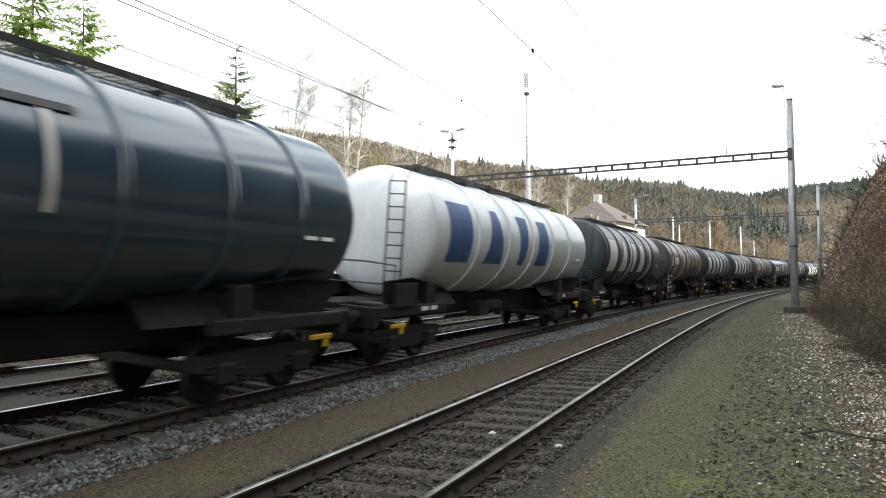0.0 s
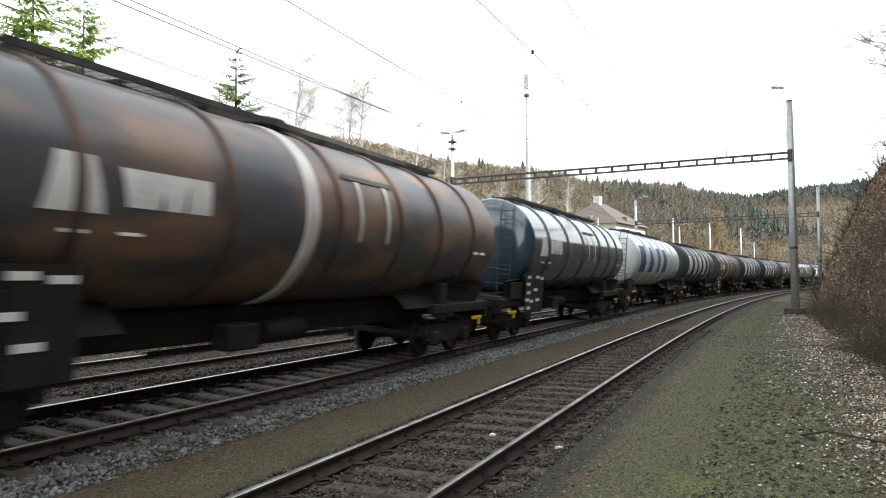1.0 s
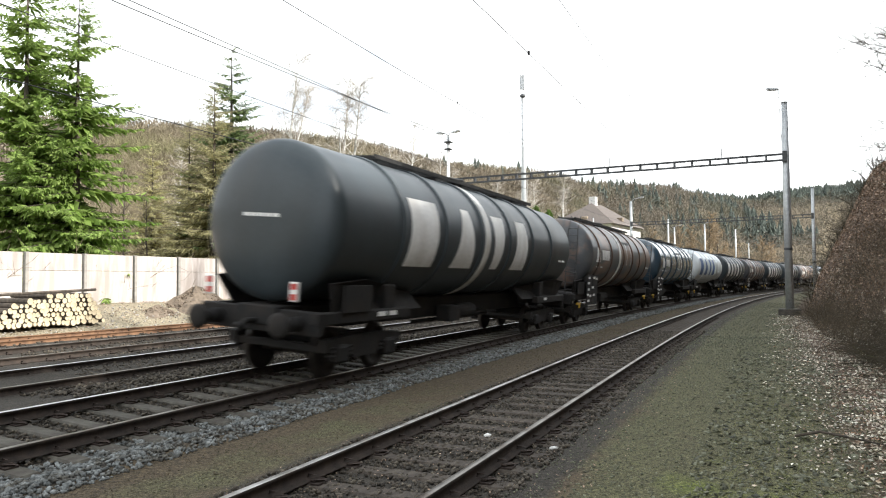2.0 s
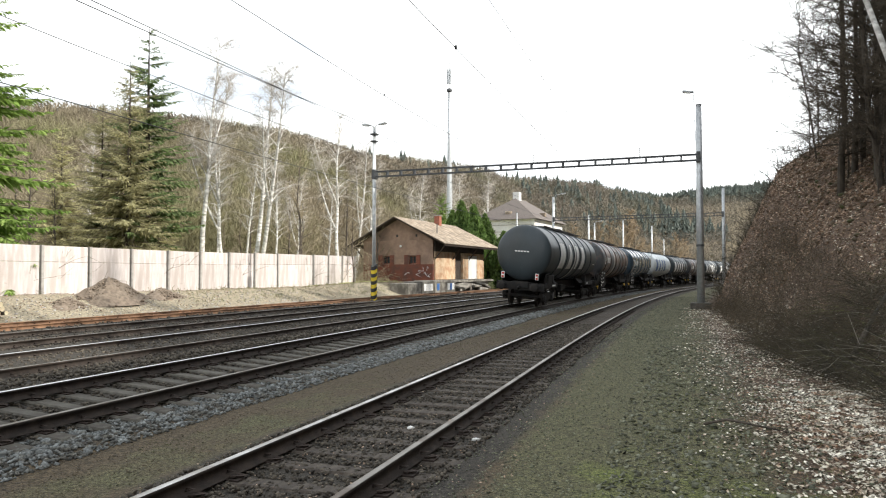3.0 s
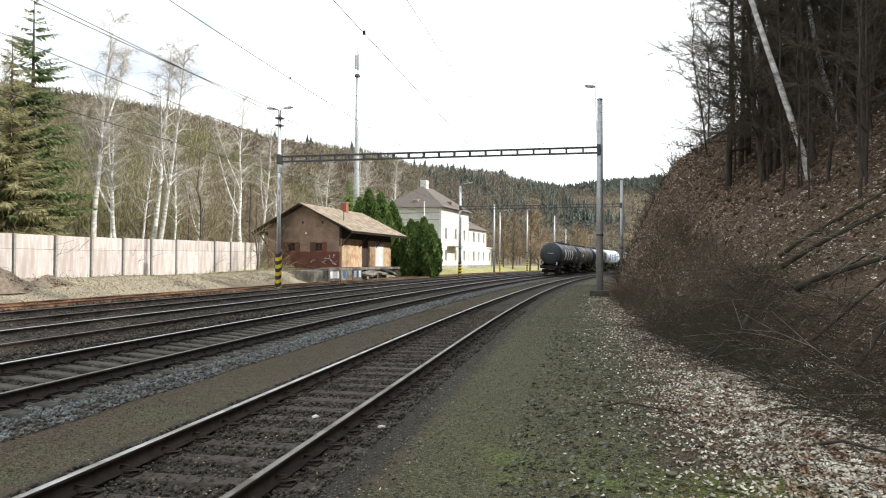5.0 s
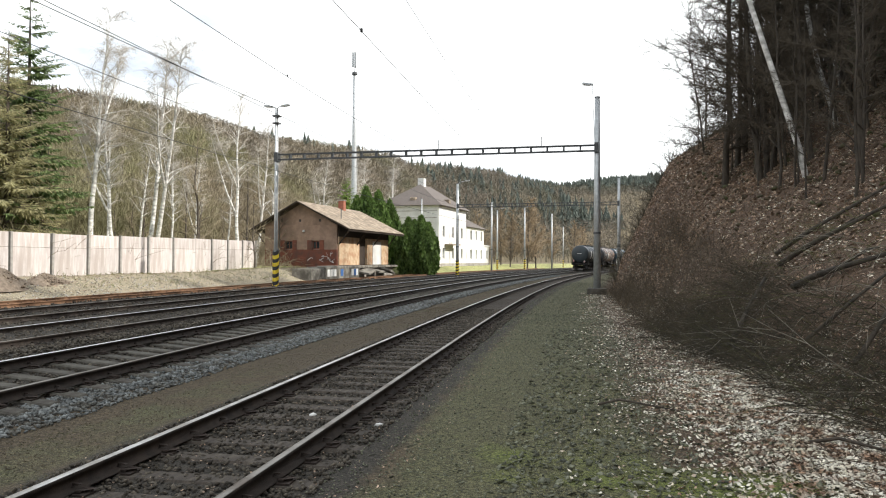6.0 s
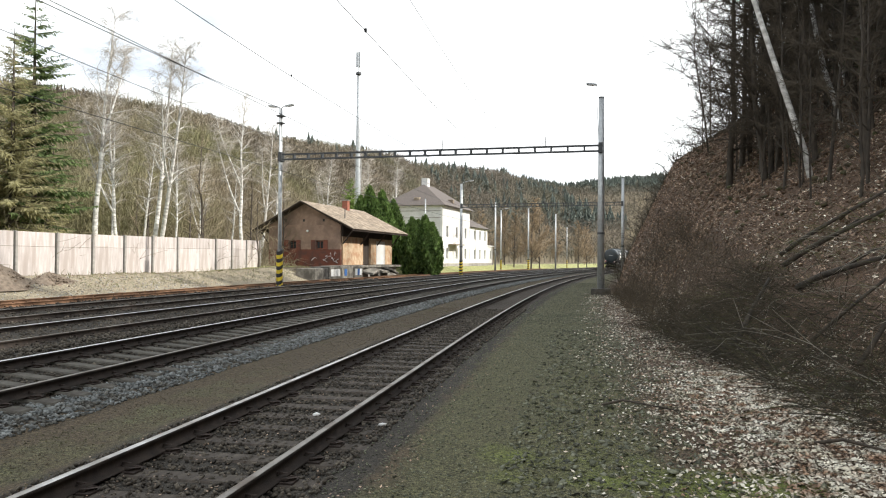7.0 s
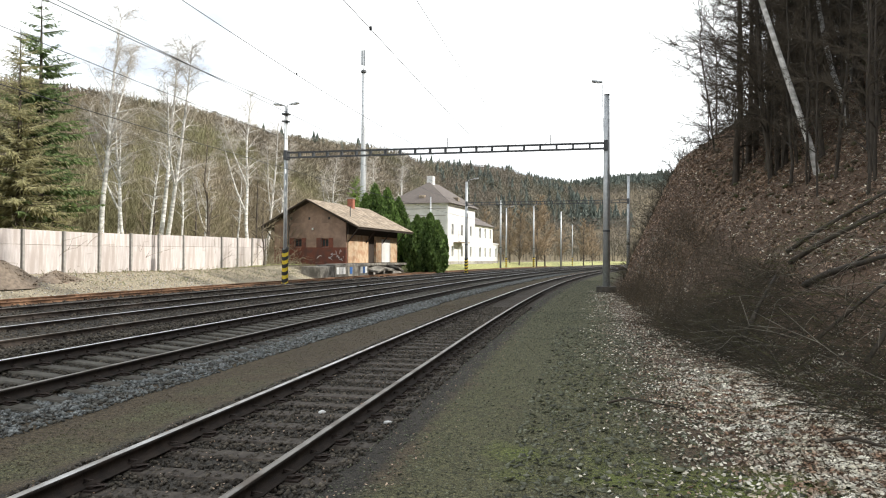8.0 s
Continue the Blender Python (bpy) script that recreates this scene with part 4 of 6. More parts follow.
def wire(o, z, s0, s1, sag=0.0, r=0.009, label="", span=42.0, phase=0.0):
    bm = bmesh.new()
    pts = []
    s = s0
    while s <= s1:
        u = ((s - phase) % span) / span
        pts.append(along(s, o, z - sag * 4 * u * (1 - u))[0])
        s += 3.0
    tube(bm, pts, r, 5)
    w = part("overhead_wire", bm, "black")
    tagged(w, label, "wire", "overhead wires")
    return w


wire(16.66, 11.38, -40, 38, 0.35, 0.02, "dark feeder cable running to the striped pole", 60, -22)
wire(10.05, 7.1, -40, 120, 0.3, 0.01, "thin overhead messenger wire above the second through track", 42, -4)
wire(10.05, 5.55, -40, 120, 0.0, 0.012, "thin contact wire above the second through track")
wire(5.67, 7.4, -40, 120, 0.3, 0.009, "thin overhead messenger wire above the main track", 42, -4)
wire(5.67, 5.86, -40, 120, 0.0, 0.008, "thin contact wire above the main track")
wire(0.75, 7.1, -30, 38, 0.1, 0.006, "thin overhead messenger wire above the near track", 42, -4)
wire(0.75, 5.42, -30, 38, 0.0, 0.006, "thin contact wire above the near track")
for o, s, z in ((16.66, 21.6, 11.25), (5.67, 15.3, 7.12), (0.75, 6.6, 5.42)):
    p, h = along(s, o, z)
    it = thing("wire_clamp", Matrix.Translation(p), "small dark clamp on an overhead wire", "clamp", "wire clamps")
    part("body", boxes((-0.02, 0.02, -0.02, 0.02, -0.02, 0.045), bevel=0.006), "black", it)
for o, s in ((5.67, 15.3), (5.67, 23), (0.75, 6.6), (10.05, 14), (10.05, 22), (10.05, 30)):
    bm = bmesh.new()
    p, h = along(s, o, 0)
    tube(bm, ((p.x, p.y, 5.5), (p.x, p.y, 7.0)), 0.0025, 4)
    tagged(part("wire_dropper", bm, "black"), "thin vertical dropper between overhead wires", "wire", "droppers")

# ---------------- concrete fence ----------------
def build_fence():
    S0, pitch, n, o = 27.15 - 2.77 * 14, 2.77, 25, 26.0
    post = shared("post", boxes((-0.075, 0.075, -0.09, 0.09, -0.4, 2.42), bevel=0.012), "fence_post")
    bm = bmesh.new()
    box(bm, 0.07, pitch - 0.07, -0.045, 0.045, -0.3, 1.62, 0.012)
    low = shared("panel", bm, "fence")
    up = shared("panel", boxes((0.07, pitch - 0.07, -0.04, 0.04, 1.632, 2.4), bevel=0.012), "fence")
    fl = shared("rib", boxes((-0.035, 0.035, -0.058, 0.058, -0.25, 1.6), bevel=0.008), "fence")
    f = thing("concrete_fence", Matrix(), "weathered pinkish concrete panel fence along the yard", "fence")
    rng = random.Random(4)
    for i in range(n):
        s = S0 + i * pitch
        oo = o + max(0, s - 42) * 0.10
        z = 0.72 + 0.012 * max(0, s - 30)
        put("post", post, None, f, m=line_pose(s, oo, z, lean=rng.uniform(-0.8, 0.8)))
        if i < n - 1:
            put("panel", low, None, f, m=line_pose(s, oo, z, turn=5.7 if s > 42 else 0))
            put("panel", up, None, f, m=line_pose(s, oo, z, turn=5.7 if s > 42 else 0))


build_fence()


# ---------------- goods shed ----------------
def wall_with_holes(x0, x1, z0, z1, y0, y1, holes):
    """A wall along x with rectangular holes (xa, xb, za, zb), built of blocks."""
    bm = bmesh.new()
    xs = sorted({x0, x1, *[h[0] for h in holes], *[h[1] for h in holes]})
    for a, b in zip(xs, xs[1:]):
        zz = [(h[2], h[3]) for h in holes if h[0] <= a + 1e-6 and h[1] >= b - 1e-6]
        z = z0
        for p, q in sorted(zz):
            if p > z:
                box(bm, a, b, y0, y1, z, p)
            z = q
        if z < z1:
            box(bm, a, b, y0, y1, z, z1)
    bmesh.ops.remove_doubles(bm, verts=bm.verts, dist=1e-4)
    return bm


def window(parent, x, z, w, h, y, frame="timber", m=None, bars=1):
    bm = bmesh.new()
    fw = 0.07
    for r in ((x - w / 2, x + w / 2, z, z + fw), (x - w / 2, x + w / 2, z + h - fw, z + h), (x - w / 2, x - w / 2 + fw, z + fw, z + h - fw), (x + w / 2 - fw, x + w / 2, z + fw, z + h - fw)):
        box(bm, r[0], r[1], y - 0.05, y + 0.05, r[2], r[3])
    for i in range(bars):
        bx = x - w / 2 + (i + 1) * w / (bars + 1)
        box(bm, bx - 0.025, bx + 0.025, y - 0.03, y + 0.03, z + fw, z + h - fw)
    wd = part("window", bm, frame, parent, m=m)
    part("pane", boxes((x - w / 2 + fw, x + w / 2 - fw, y - 0.008, y + 0.008, z + fw, z + h - fw)), "glass", wd, "dark glass")
    part("sill", boxes((x - w / 2 - 0.08, x + w / 2 + 0.08, y - 0.16, y - 0.052, z - 0.08, z - 0.004), bevel=0.01), "concrete", wd)
    return wd


def goods_shed():
    """Local x runs along the track, y to the left of it; origin at the near track-side corner."""
    W, L, Z0 = 8.0, 14.0, 1.2
    base = line_pose(62.3, 22.6, 0.0, turn=-1.5)
    t = thing("goods_shed", base, "old brown plastered goods shed with a wide shingle roof", "shed")
    gable = pose(0, 0, 0, 0, 0, 90)   # wall plane along local y, facing back down the line
    lower = wall_with_holes(0, W, 0.4, 2.75, -0.15, 0.15, ())
    part("wall", lower, "plaster_red", t, "dark red lower plaster with scrawled marks", m=gable)
    holes = ((1.9, 2.7, 2.76, 3.65), (4.9, 5.7, 2.76, 3.65), (1.75, 1.95, 5.6, 5.85), (3.95, 4.15, 5.6, 5.85), (6.0, 6.2, 5.6, 5.85))
    bm = wall_with_holes(0, W, 2.75, 5.2, -0.13, 0.13, [h for h in holes if h[3] < 5.2])
    part("wall", bm, "plaster", t, "pinkish brown plaster", m=gable)
    # gable triangle
    bm = bmesh.new()
    vs = [bm.verts.new(c) for c in ((-0.13, 0, 5.2), (-0.13, W, 5.2), (-0.13, W / 2, 7.35))]
    f = bm.faces.new(vs)
    e = bmesh.ops.extrude_face_region(bm, geom=[f])
    for v in [g for g in e["geom"] if isinstance(g, bmesh.types.BMVert)]:
        v.co.x += 0.26
    part("gable", bm, "plaster", t, "pinkish brown plaster gable")
    part("gable", shared_far_gable(W, L), "plaster", t)
    for x in (1.85, 4.05, 6.1):
        part("vent_hole", boxes((-0.135, -0.11, x - 0.1, x + 0.1, 5.55, 5.8)), "black", t)
    for x in (2.3, 5.3):
        window(t, x, 2.8, 0.8, 0.82, -0.06, "plaster_red", m=gable)
    for x in (1.62, 2.98, 4.62, 5.98):
        part("shutter", boxes((-0.19, -0.135, x - 0.24, x + 0.24, 2.74, 3.7), bevel=0.01), "plaster_red", t, "red-brown wooden shutter")
    part("gable_lamp", lathe(bmesh.new(), ((-0.32, 0.09), (-0.2, 0.13), (-0.14, 0.05)), 12), "mark_white", t, "small white lamp", m=Matrix.Translation((0, 3.6, 4.6)))
    # track-side wall with doors
    doors = ((5.3, 7.5, 1.2, 4.2),)
    bm = wall_with_holes(0.15, L, 1.2, 4.05, -0.14, 0.14, doors)
    part("wall", bm, "plaster_cream", t, "patched cream and orange plaster")
    # Upper wall in dark timber: the eave's shadow is put into its colour.
    part("wall", wall_with_holes(0.15, L, 4.055, 5.2, -0.14, 0.14, ((5.3, 7.5, 4.055, 4.2),)), "timber", t, "upper wall, painted dark for the eave shadow")
    dr = part("sliding_door", boxes((5.2, 7.6, 0.15, 0.22, 1.2, 4.2), bevel=0.01), "timber", t, "dark timber sliding door")
    for i in range(9):
        part("board", boxes((5.25 + i * 0.26, 5.48 + i * 0.26, 0.12, 0.148, 1.22, 4.18)), "timber", dr)
    part("door", boxes((9.0, 11.6, -0.2, -0.15, 1.2, 3.8), bevel=0.02), "white_wall", t, "pale painted sliding door")
    part("wall", boxes((0.15, L, W - 0.14, W + 0.14, 0.4, 5.2)), "plaster", t)
    part("wall", boxes((L - 0.14, L + 0.14, 0.15, W - 0.15, 0.4, 5.2)), "plaster", t)
    # roof: two thick slopes with shingle courses
    for sgn, ye in ((-1, -1.75), (1, W + 1.5)):
        yr, zr = W / 2, 7.62
        ze = 4.78 if sgn < 0 else 4.7
        d = Vector((0, ye - yr, ze - zr))
        n_ = 16
        slope = d.length
        ang = math.degrees(math.atan2(-d.z, abs(d.y)))
        rot = (pose(0, yr, zr) @ pose(0, 0, 0, 0, 0, 180) @ pose(0, 0, 0, -ang, 0, 0)) if sgn < 0 else (pose(0, yr, zr) @ pose(0, 0, 0, -ang, 0, 0))
        sx = -1 if sgn < 0 else 1
        a, b = sorted((sx * -1.0, sx * (L + 1.1)))
        rf = part("roof", boxes((a, b, 0, slope, -0.14, -0.02)), "timber", t, "weathered brown shingle roof slope", m=rot)
        for i in range(n_):
            y0 = i * slope / n_
            bm = boxes((a - 0.03, b + 0.03, y0, y0 + slope / n_ + 0.03, -0.018, 0.016))
            for v in bm.verts:
                if v.co.z > 0 and v.co.y > y0 + 0.1:
                    v.co.z += 0.02
            part("shingle_course", bm, "roof", rf)
        part("fascia", boxes((a, b, slope - 0.02, slope + 0.03, -0.24, -0.145)), "timber", t, m=rot)
        for x in (0.0, 3.5, 7, 10.5, 14.0):
            part("rafter", boxes((sx * x - 0.07, sx * x + 0.07, 0.2, slope - 0.05, -0.32, -0.142)), "timber", t, m=rot)
    for x in (0.1, 4.6, 9.2, 13.8):
        bm = bmesh.new()
        tube(bm, ((x, -0.15, 3.3), (x, -1.3, 4.75)), 0.07, 6)
        part("brace", bm, "timber", t)
        bm = bmesh.new()
        tube(bm, ((x, W + 0.15, 3.3), (x, W + 1.2, 4.75)), 0.07, 6)
        part("brace", bm, "timber", t)
    ch = part("chimney", boxes((8.6, 9.25, 3.2, 3.85, 6.4, 8.35), bevel=0.02), "brick", t, "red brick chimney")
    part("chimney_cap", boxes((8.53, 9.32, 3.13, 3.92, 8.352, 8.46), bevel=0.02), "concrete", ch)
    bm = bmesh.new()
    tube(bm, ((2.2, 0.6, 4.0), (2.2, 0.6, 7.0)), 0.05, 8)
    part("vent_pipe", bm, "dark_steel", t)
    # scrawled marks on the lower wall
    rng = random.Random(8)
    for i, (y, z) in enumerate(((1.3, 2.2), (1.05, 1.8), (0.75, 2.3), (1.6, 1.7), (2.9, 1.75), (0.5, 1.6))):
        bm = bmesh.new()
        pts = [(-0.165, y + rng.uniform(-0.35, 0.35), z + rng.uniform(-0.25, 0.25)) for _ in range(5)]
        tube(bm, pts, 0.022, 4)
        part("scrawl", bm, "mark_white", t, "pale scrawled paint mark")
    return t


def shared_far_gable(W, L):
    bm = bmesh.new()
    vs = [bm.verts.new(c) for c in ((L - 0.13, 0, 5.2), (L - 0.13, W, 5.2), (L - 0.13, W / 2, 7.35))]
    f = bm.faces.new(vs)
    e = bmesh.ops.extrude_face_region(bm, geom=[f])
    for v in [g for g in e["geom"] if isinstance(g, bmesh.types.BMVert)]:
        v.co.x += 0.26
    return bm


goods_shed()


def loading_platform():
    t = thing("loading_platform", line_pose(52.8, 20.9, 0.0, turn=-0.5), "old concrete loading platform with painted scrawl in front of the shed", "platform")
    part("slab", boxes((5.6, 24.0, 0.02, 2.0, 0.92, 1.16), bevel=0.03), "old_concrete", t)
    for i, (x0, x1) in enumerate(((0.2, 3.0), (3.15, 6.0), (6.15, 9.0), (9.15, 11.6))):
        part("block", boxes((x0, x1, 0.05, 1.9, -0.3, 1.08 if i else 0.95), bevel=0.04), "old_concrete", t, "stained concrete wall block")
    rng = random.Random(5)
    for i, (x, c) in enumerate(((3.9, "mark_white"), (4.6, "mark_white"), (5.3, "mark_white"), (7.0, "mark_blue"), (9.7, "mark_white"), (10.3, "mark_blue"), (10.9, "mark_white"))):
        bm = boxes((x - 0.28, x + 0.28, 0.03, 0.047, 0.2, 0.85), bevel=0.006)
        for v in bm.verts:
            v.co.x += 0.2 * (v.co.z - 0.5) * rng.uniform(-1, 1)
        part("scrawl", bm, c, t, "rounded block of sprayed paint")
    for i in range(3):
        x = 13.0 + i * 3.1
        part("ramp_slab", boxes((-1.3, 1.3, -0.8, 0.6, -0.12, 0.1), bevel=0.03), "old_concrete", t, "tilted broken slab", m=pose(x, -0.1, 0.62, 12, -8 + 9 * i, 4))
    part("pier", boxes((12.2, 23.5, 0.5, 1.8, -0.3, 0.9)), "concrete", t)
    return t


loading_platform()


# ---------------- white station house ----------------
def station_house():
    t = thing("station_house", line_pose(105.5, 25.6, 0.75, turn=0), "white rendered two-storey station house with hipped roof", "house")

    def block(x0, x1, y0, y1, h, storeys, n_win, name):
        # track-side wall
        holes, wins = [], []
        for fl in range(storeys):
            for i in range(n_win):
                x = x0 + (i + 0.5) * (x1 - x0) / n_win
                z = 1.2 + fl * 3.6
                holes.append((x - 0.5, x + 0.5, z, z + 1.8))
                wins.append((x, z))
        part("wall", wall_with_holes(x0, x1, 0.0, h, y0, y0 + 0.35, holes), "white_wall", t)
        for x, z in wins:
            window(t, x, z, 1.0, 1.8, y0 + 0.22, "white_wall")
        part("wall", boxes((x0, x0 + 0.35, y0 + 0.35, y1, 0.0, h)), "white_wall", t)
        part("wall", boxes((x1 - 0.35, x1, y0 + 0.35, y1, 0.0, h)), "white_wall", t)
        part("wall", boxes((x0 + 0.35, x1 - 0.35, y1 - 0.35, y1, 0.0, h)), "white_wall", t)
        part("plinth", boxes((x0 - 0.05, x1 + 0.05, y0 - 0.06, y0 - 0.004, -0.9, 0.45)), "concrete", t, "worn grey plinth")
        part("cornice", boxes((x0 - 0.2, x1 + 0.2, y0 - 0.2, y1 + 0.2, h, h + 0.22), bevel=0.03), "white_wall", t)

    def hip(x0, x1, y0, y1, z, rise, over, mat_):
        bm = bmesh.new()
        x0, x1, y0, y1 = x0 - over, x1 + over, y0 - over, y1 + over
        w = (y1 - y0) / 2
        ym = (y0 + y1) / 2
        ra, rb = x0 + min(w, (x1 - x0) / 2 - 0.2), x1 - min(w, (x1 - x0) / 2 - 0.2)
        c = [bm.verts.new(p) for p in ((x0, y0, z), (x1, y0, z), (x1, y1, z), (x0, y1, z), (ra, ym, z + rise), (rb, ym, z + rise))]
        for q in ((0, 1, 5, 4), (1, 2, 5), (2, 3, 4, 5), (3, 0, 4)):
            bm.faces.new([c[i] for i in q])
        bm.faces.new([c[i] for i in (3, 2, 1, 0)])
        return part("roof", bm, mat_, t, "greyish brown slate hipped roof")

    block(0, 15.4, 0, 10.1, 9.6, 2, 3, "main")
    hip(0, 15.4, 0, 10.1, 9.83, 4.0, 0.7, "roof_grey")
    block(15.42, 30, 0.6, 8.5, 6.9, 2, 4, "wing")
    hip(15.42, 30, 0.6, 8.5, 7.13, 2.6, 0.5, "roof_grey")
    block(30.02, 36.5, 1.2, 7, 3.8, 1, 2, "annexe")
    ch = part("chimney", boxes((5.3, 6.5, 4.5, 5.6, 12.9, 14.9), bevel=0.03), "white_wall", t, "white chimney")
    for x, y in ((-0.4, 4.7), (5.3, 0.8)):
        part("dormer", boxes((x + 1.0, x + 1.9, y - 0.5, y + 0.5, 10.4, 11.25), bevel=0.05), "roof", t, "small brown dormer")
    for z in (7.8, 8.9):
        part("string_course", boxes((-0.06, -0.004, 0.3, 9.3, z, z + 0.1)), "concrete", t)
    for i in range(2):
        part("window_band", boxes((-0.03, -0.004, 2.0 + i * 4, 3.0 + i * 4, 4.8, 6.6)), "glass", t, "dark window")
    part("canopy", boxes((3.0, 7.8, -1.4, -0.02, 3.5, 3.65), bevel=0.03), "roof", t, "small entrance canopy")
    return t


station_house()
# ---------------- trees ----------------
def seg_mesh(name, segs, sides=4):
    """Tapered limbs, each (p0, p1, r0, r1), as one mesh."""
    segs = [s for s in segs]
    p0 = np.array([s[0] for s in segs])
    p1 = np.array([s[1] for s in segs])
    r0 = np.array([s[2] for s in segs])
    r1 = np.array([s[3] for s in segs])
    d = p1 - p0
    d /= np.linalg.norm(d, axis=1)[:, None] + 1e-9
    ref = np.where(np.abs(d[:, 2:3]) < 0.9, np.array([[0, 0, 1.0]]), np.array([[1.0, 0, 0]]))
    a = np.cross(d, ref)
    a /= np.linalg.norm(a, axis=1)[:, None]
    c = np.cross(d, a)
    v = []
    for k in range(sides):
        t = 2 * np.pi * k / sides
        v.append(p0 + r0[:, None] * (np.cos(t) * a + np.sin(t) * c))
    for k in range(sides):
        t = 2 * np.pi * k / sides
        v.append(p1 + r1[:, None] * (np.cos(t) * a + np.sin(t) * c))
    V = np.stack(v, 1)
    f = np.array([(k, (k + 1) % sides, sides + (k + 1) % sides, sides + k) for k in range(sides)])
    F = f[None] + (np.arange(len(segs)) * 2 * sides)[:, None, None]
    return pydata(name, V.reshape(-1, 3), F.reshape(-1, 4))


def spike_arrays(segs):
    """Pointed twigs: three-sided spikes."""
    p0, p1, r0 = np.array([s[0] for s in segs]), np.array([s[1] for s in segs]), np.array([s[2] for s in segs])
    d = p1 - p0
    d /= np.linalg.norm(d, axis=1)[:, None] + 1e-9
    a = np.cross(d, np.where(np.abs(d[:, 2:3]) < 0.9, np.array([[0, 0, 1.0]]), np.array([[1.0, 0, 0]])))
    a /= np.linalg.norm(a, axis=1)[:, None]
    c = np.cross(d, a)
    v = [p0 + r0[:, None] * (np.cos(t) * a + np.sin(t) * c) for t in (0, 2.094, 4.189)] + [p1]
    V = np.stack(v, 1)
    F = np.array([(0, 1, 3), (1, 2, 3), (2, 0, 3)])[None] + (np.arange(len(segs)) * 4)[:, None, None]
    return V.reshape(-1, 3), F.reshape(-1, 3)


def rod_arrays(segs):
    """Three-sided rods in triangles."""
    p0, p1 = np.array([s[0] for s in segs]), np.array([s[1] for s in segs])
    r0, r1 = np.array([s[2] for s in segs]), np.array([s[3] for s in segs])
    d = p1 - p0
    d /= np.linalg.norm(d, axis=1)[:, None] + 1e-9
    a = np.cross(d, np.where(np.abs(d[:, 2:3]) < 0.9, np.array([[0, 0, 1.0]]), np.array([[1.0, 0, 0]])))
    a /= np.linalg.norm(a, axis=1)[:, None]
    c = np.cross(d, a)
    ts = (0, 2.094, 4.189)
    V = np.stack([p0 + r0[:, None] * (np.cos(t) * a + np.sin(t) * c) for t in ts] + [p1 + r1[:, None] * (np.cos(t) * a + np.sin(t) * c) for t in ts], 1)
    f = [(k, (k + 1) % 3, 3 + (k + 1) % 3) for k in range(3)] + [(k, 3 + (k + 1) % 3, 3 + k) for k in range(3)]
    F = np.array(f)[None] + (np.arange(len(segs)) * 6)[:, None, None]
    return V.reshape(-1, 3), F.reshape(-1, 3)


def bare_tree(seed, h, r, start=0.35, limbs=26, spread=0.35, droop=0.0, lean=(0, 0), up=0.9, sub=6, twig=5, thick=0.4, fine=1.0):
    """Trunk segments and twig segments of a leafless tree."""
    rg = np.random.default_rng(seed)
    n = 10
    wob = np.cumsum(rg.normal(0, 0.012 * h, (n + 1, 2)), 0) * 0.5
    wob -= wob[0]
    zs = np.linspace(0, h, n + 1)
    tp = np.stack((wob[:, 0] + lean[0] * zs, wob[:, 1] + lean[1] * zs, zs), 1)
    rad = r * (1 - np.linspace(0, 1, n + 1)) ** 0.8 + 0.012
    trunk = [(tp[i], tp[i + 1], rad[i], rad[i + 1]) for i in range(n)]
    trunk[0] = (tp[0] - np.array([0, 0, 0.4]), tp[1], r * 1.25, rad[1])
    tw = []
    for k in range(limbs):
        u = start + (1 - start) * (k + rg.uniform(0, 1)) / limbs
        i = min(int(u * n), n - 1)
        q = u * n - i
        p = tp[i] * (1 - q) + tp[i + 1] * q
        L = h * spread * (1.05 - u) ** 0.7 * rg.uniform(0.55, 1.1)
        az = rg.uniform(0, 2 * np.pi)
        d = np.array([np.cos(az), np.sin(az), up * rg.uniform(0.5, 1.3)])
        d /= np.linalg.norm(d)
        lr = max(0.012, rad[i] * thick)
        m = 5
        for j in range(m):
            d = d + rg.normal(0, 0.16, 3) + np.array([0, 0, 0.05 - droop])
            d /= np.linalg.norm(d)
            e = p + d * L / m
            ra, rb = lr * (1 - j / m) + 0.006, lr * (1 - (j + 1) / m) + 0.006
            (trunk if j < 2 else tw).append((p, e, ra, rb))
            for _ in range(sub if j else 2):
                d2 = d + rg.normal(0, 0.6, 3)
                d2 /= np.linalg.norm(d2)
                L2 = L * rg.uniform(0.14, 0.34)
                b = p + (e - p) * rg.uniform(0, 1)
                e2 = b + d2 * L2
                tw.append((b, e2, 0.01 * fine, 0.0, 1))
                for _ in range(twig):
                    d3 = d2 + rg.normal(0, 0.55, 3) + np.array([0, 0, -droop * 3])
                    d3 /= np.linalg.norm(d3)
                    b3 = b + (e2 - b) * rg.uniform(0.2, 1)
                    tw.append((b3, b3 + d3 * L2 * rg.uniform(0.4, 0.9), 0.007 * fine, 0.0, 1))
            p = e
    return trunk, tw


def tree_mesh(kind, seed, h, r, **kw):
    trunk, tw = bare_tree(seed, h, r, **kw)
    v1, f1 = spike_arrays([t for t in tw if len(t) == 5])
    v2, f2 = rod_arrays([t for t in tw if len(t) == 4])
    return seg_mesh("trunk", trunk, 7), pydata("crown", np.concatenate((v1, v2)), np.concatenate((f1, f2 + len(v1))))


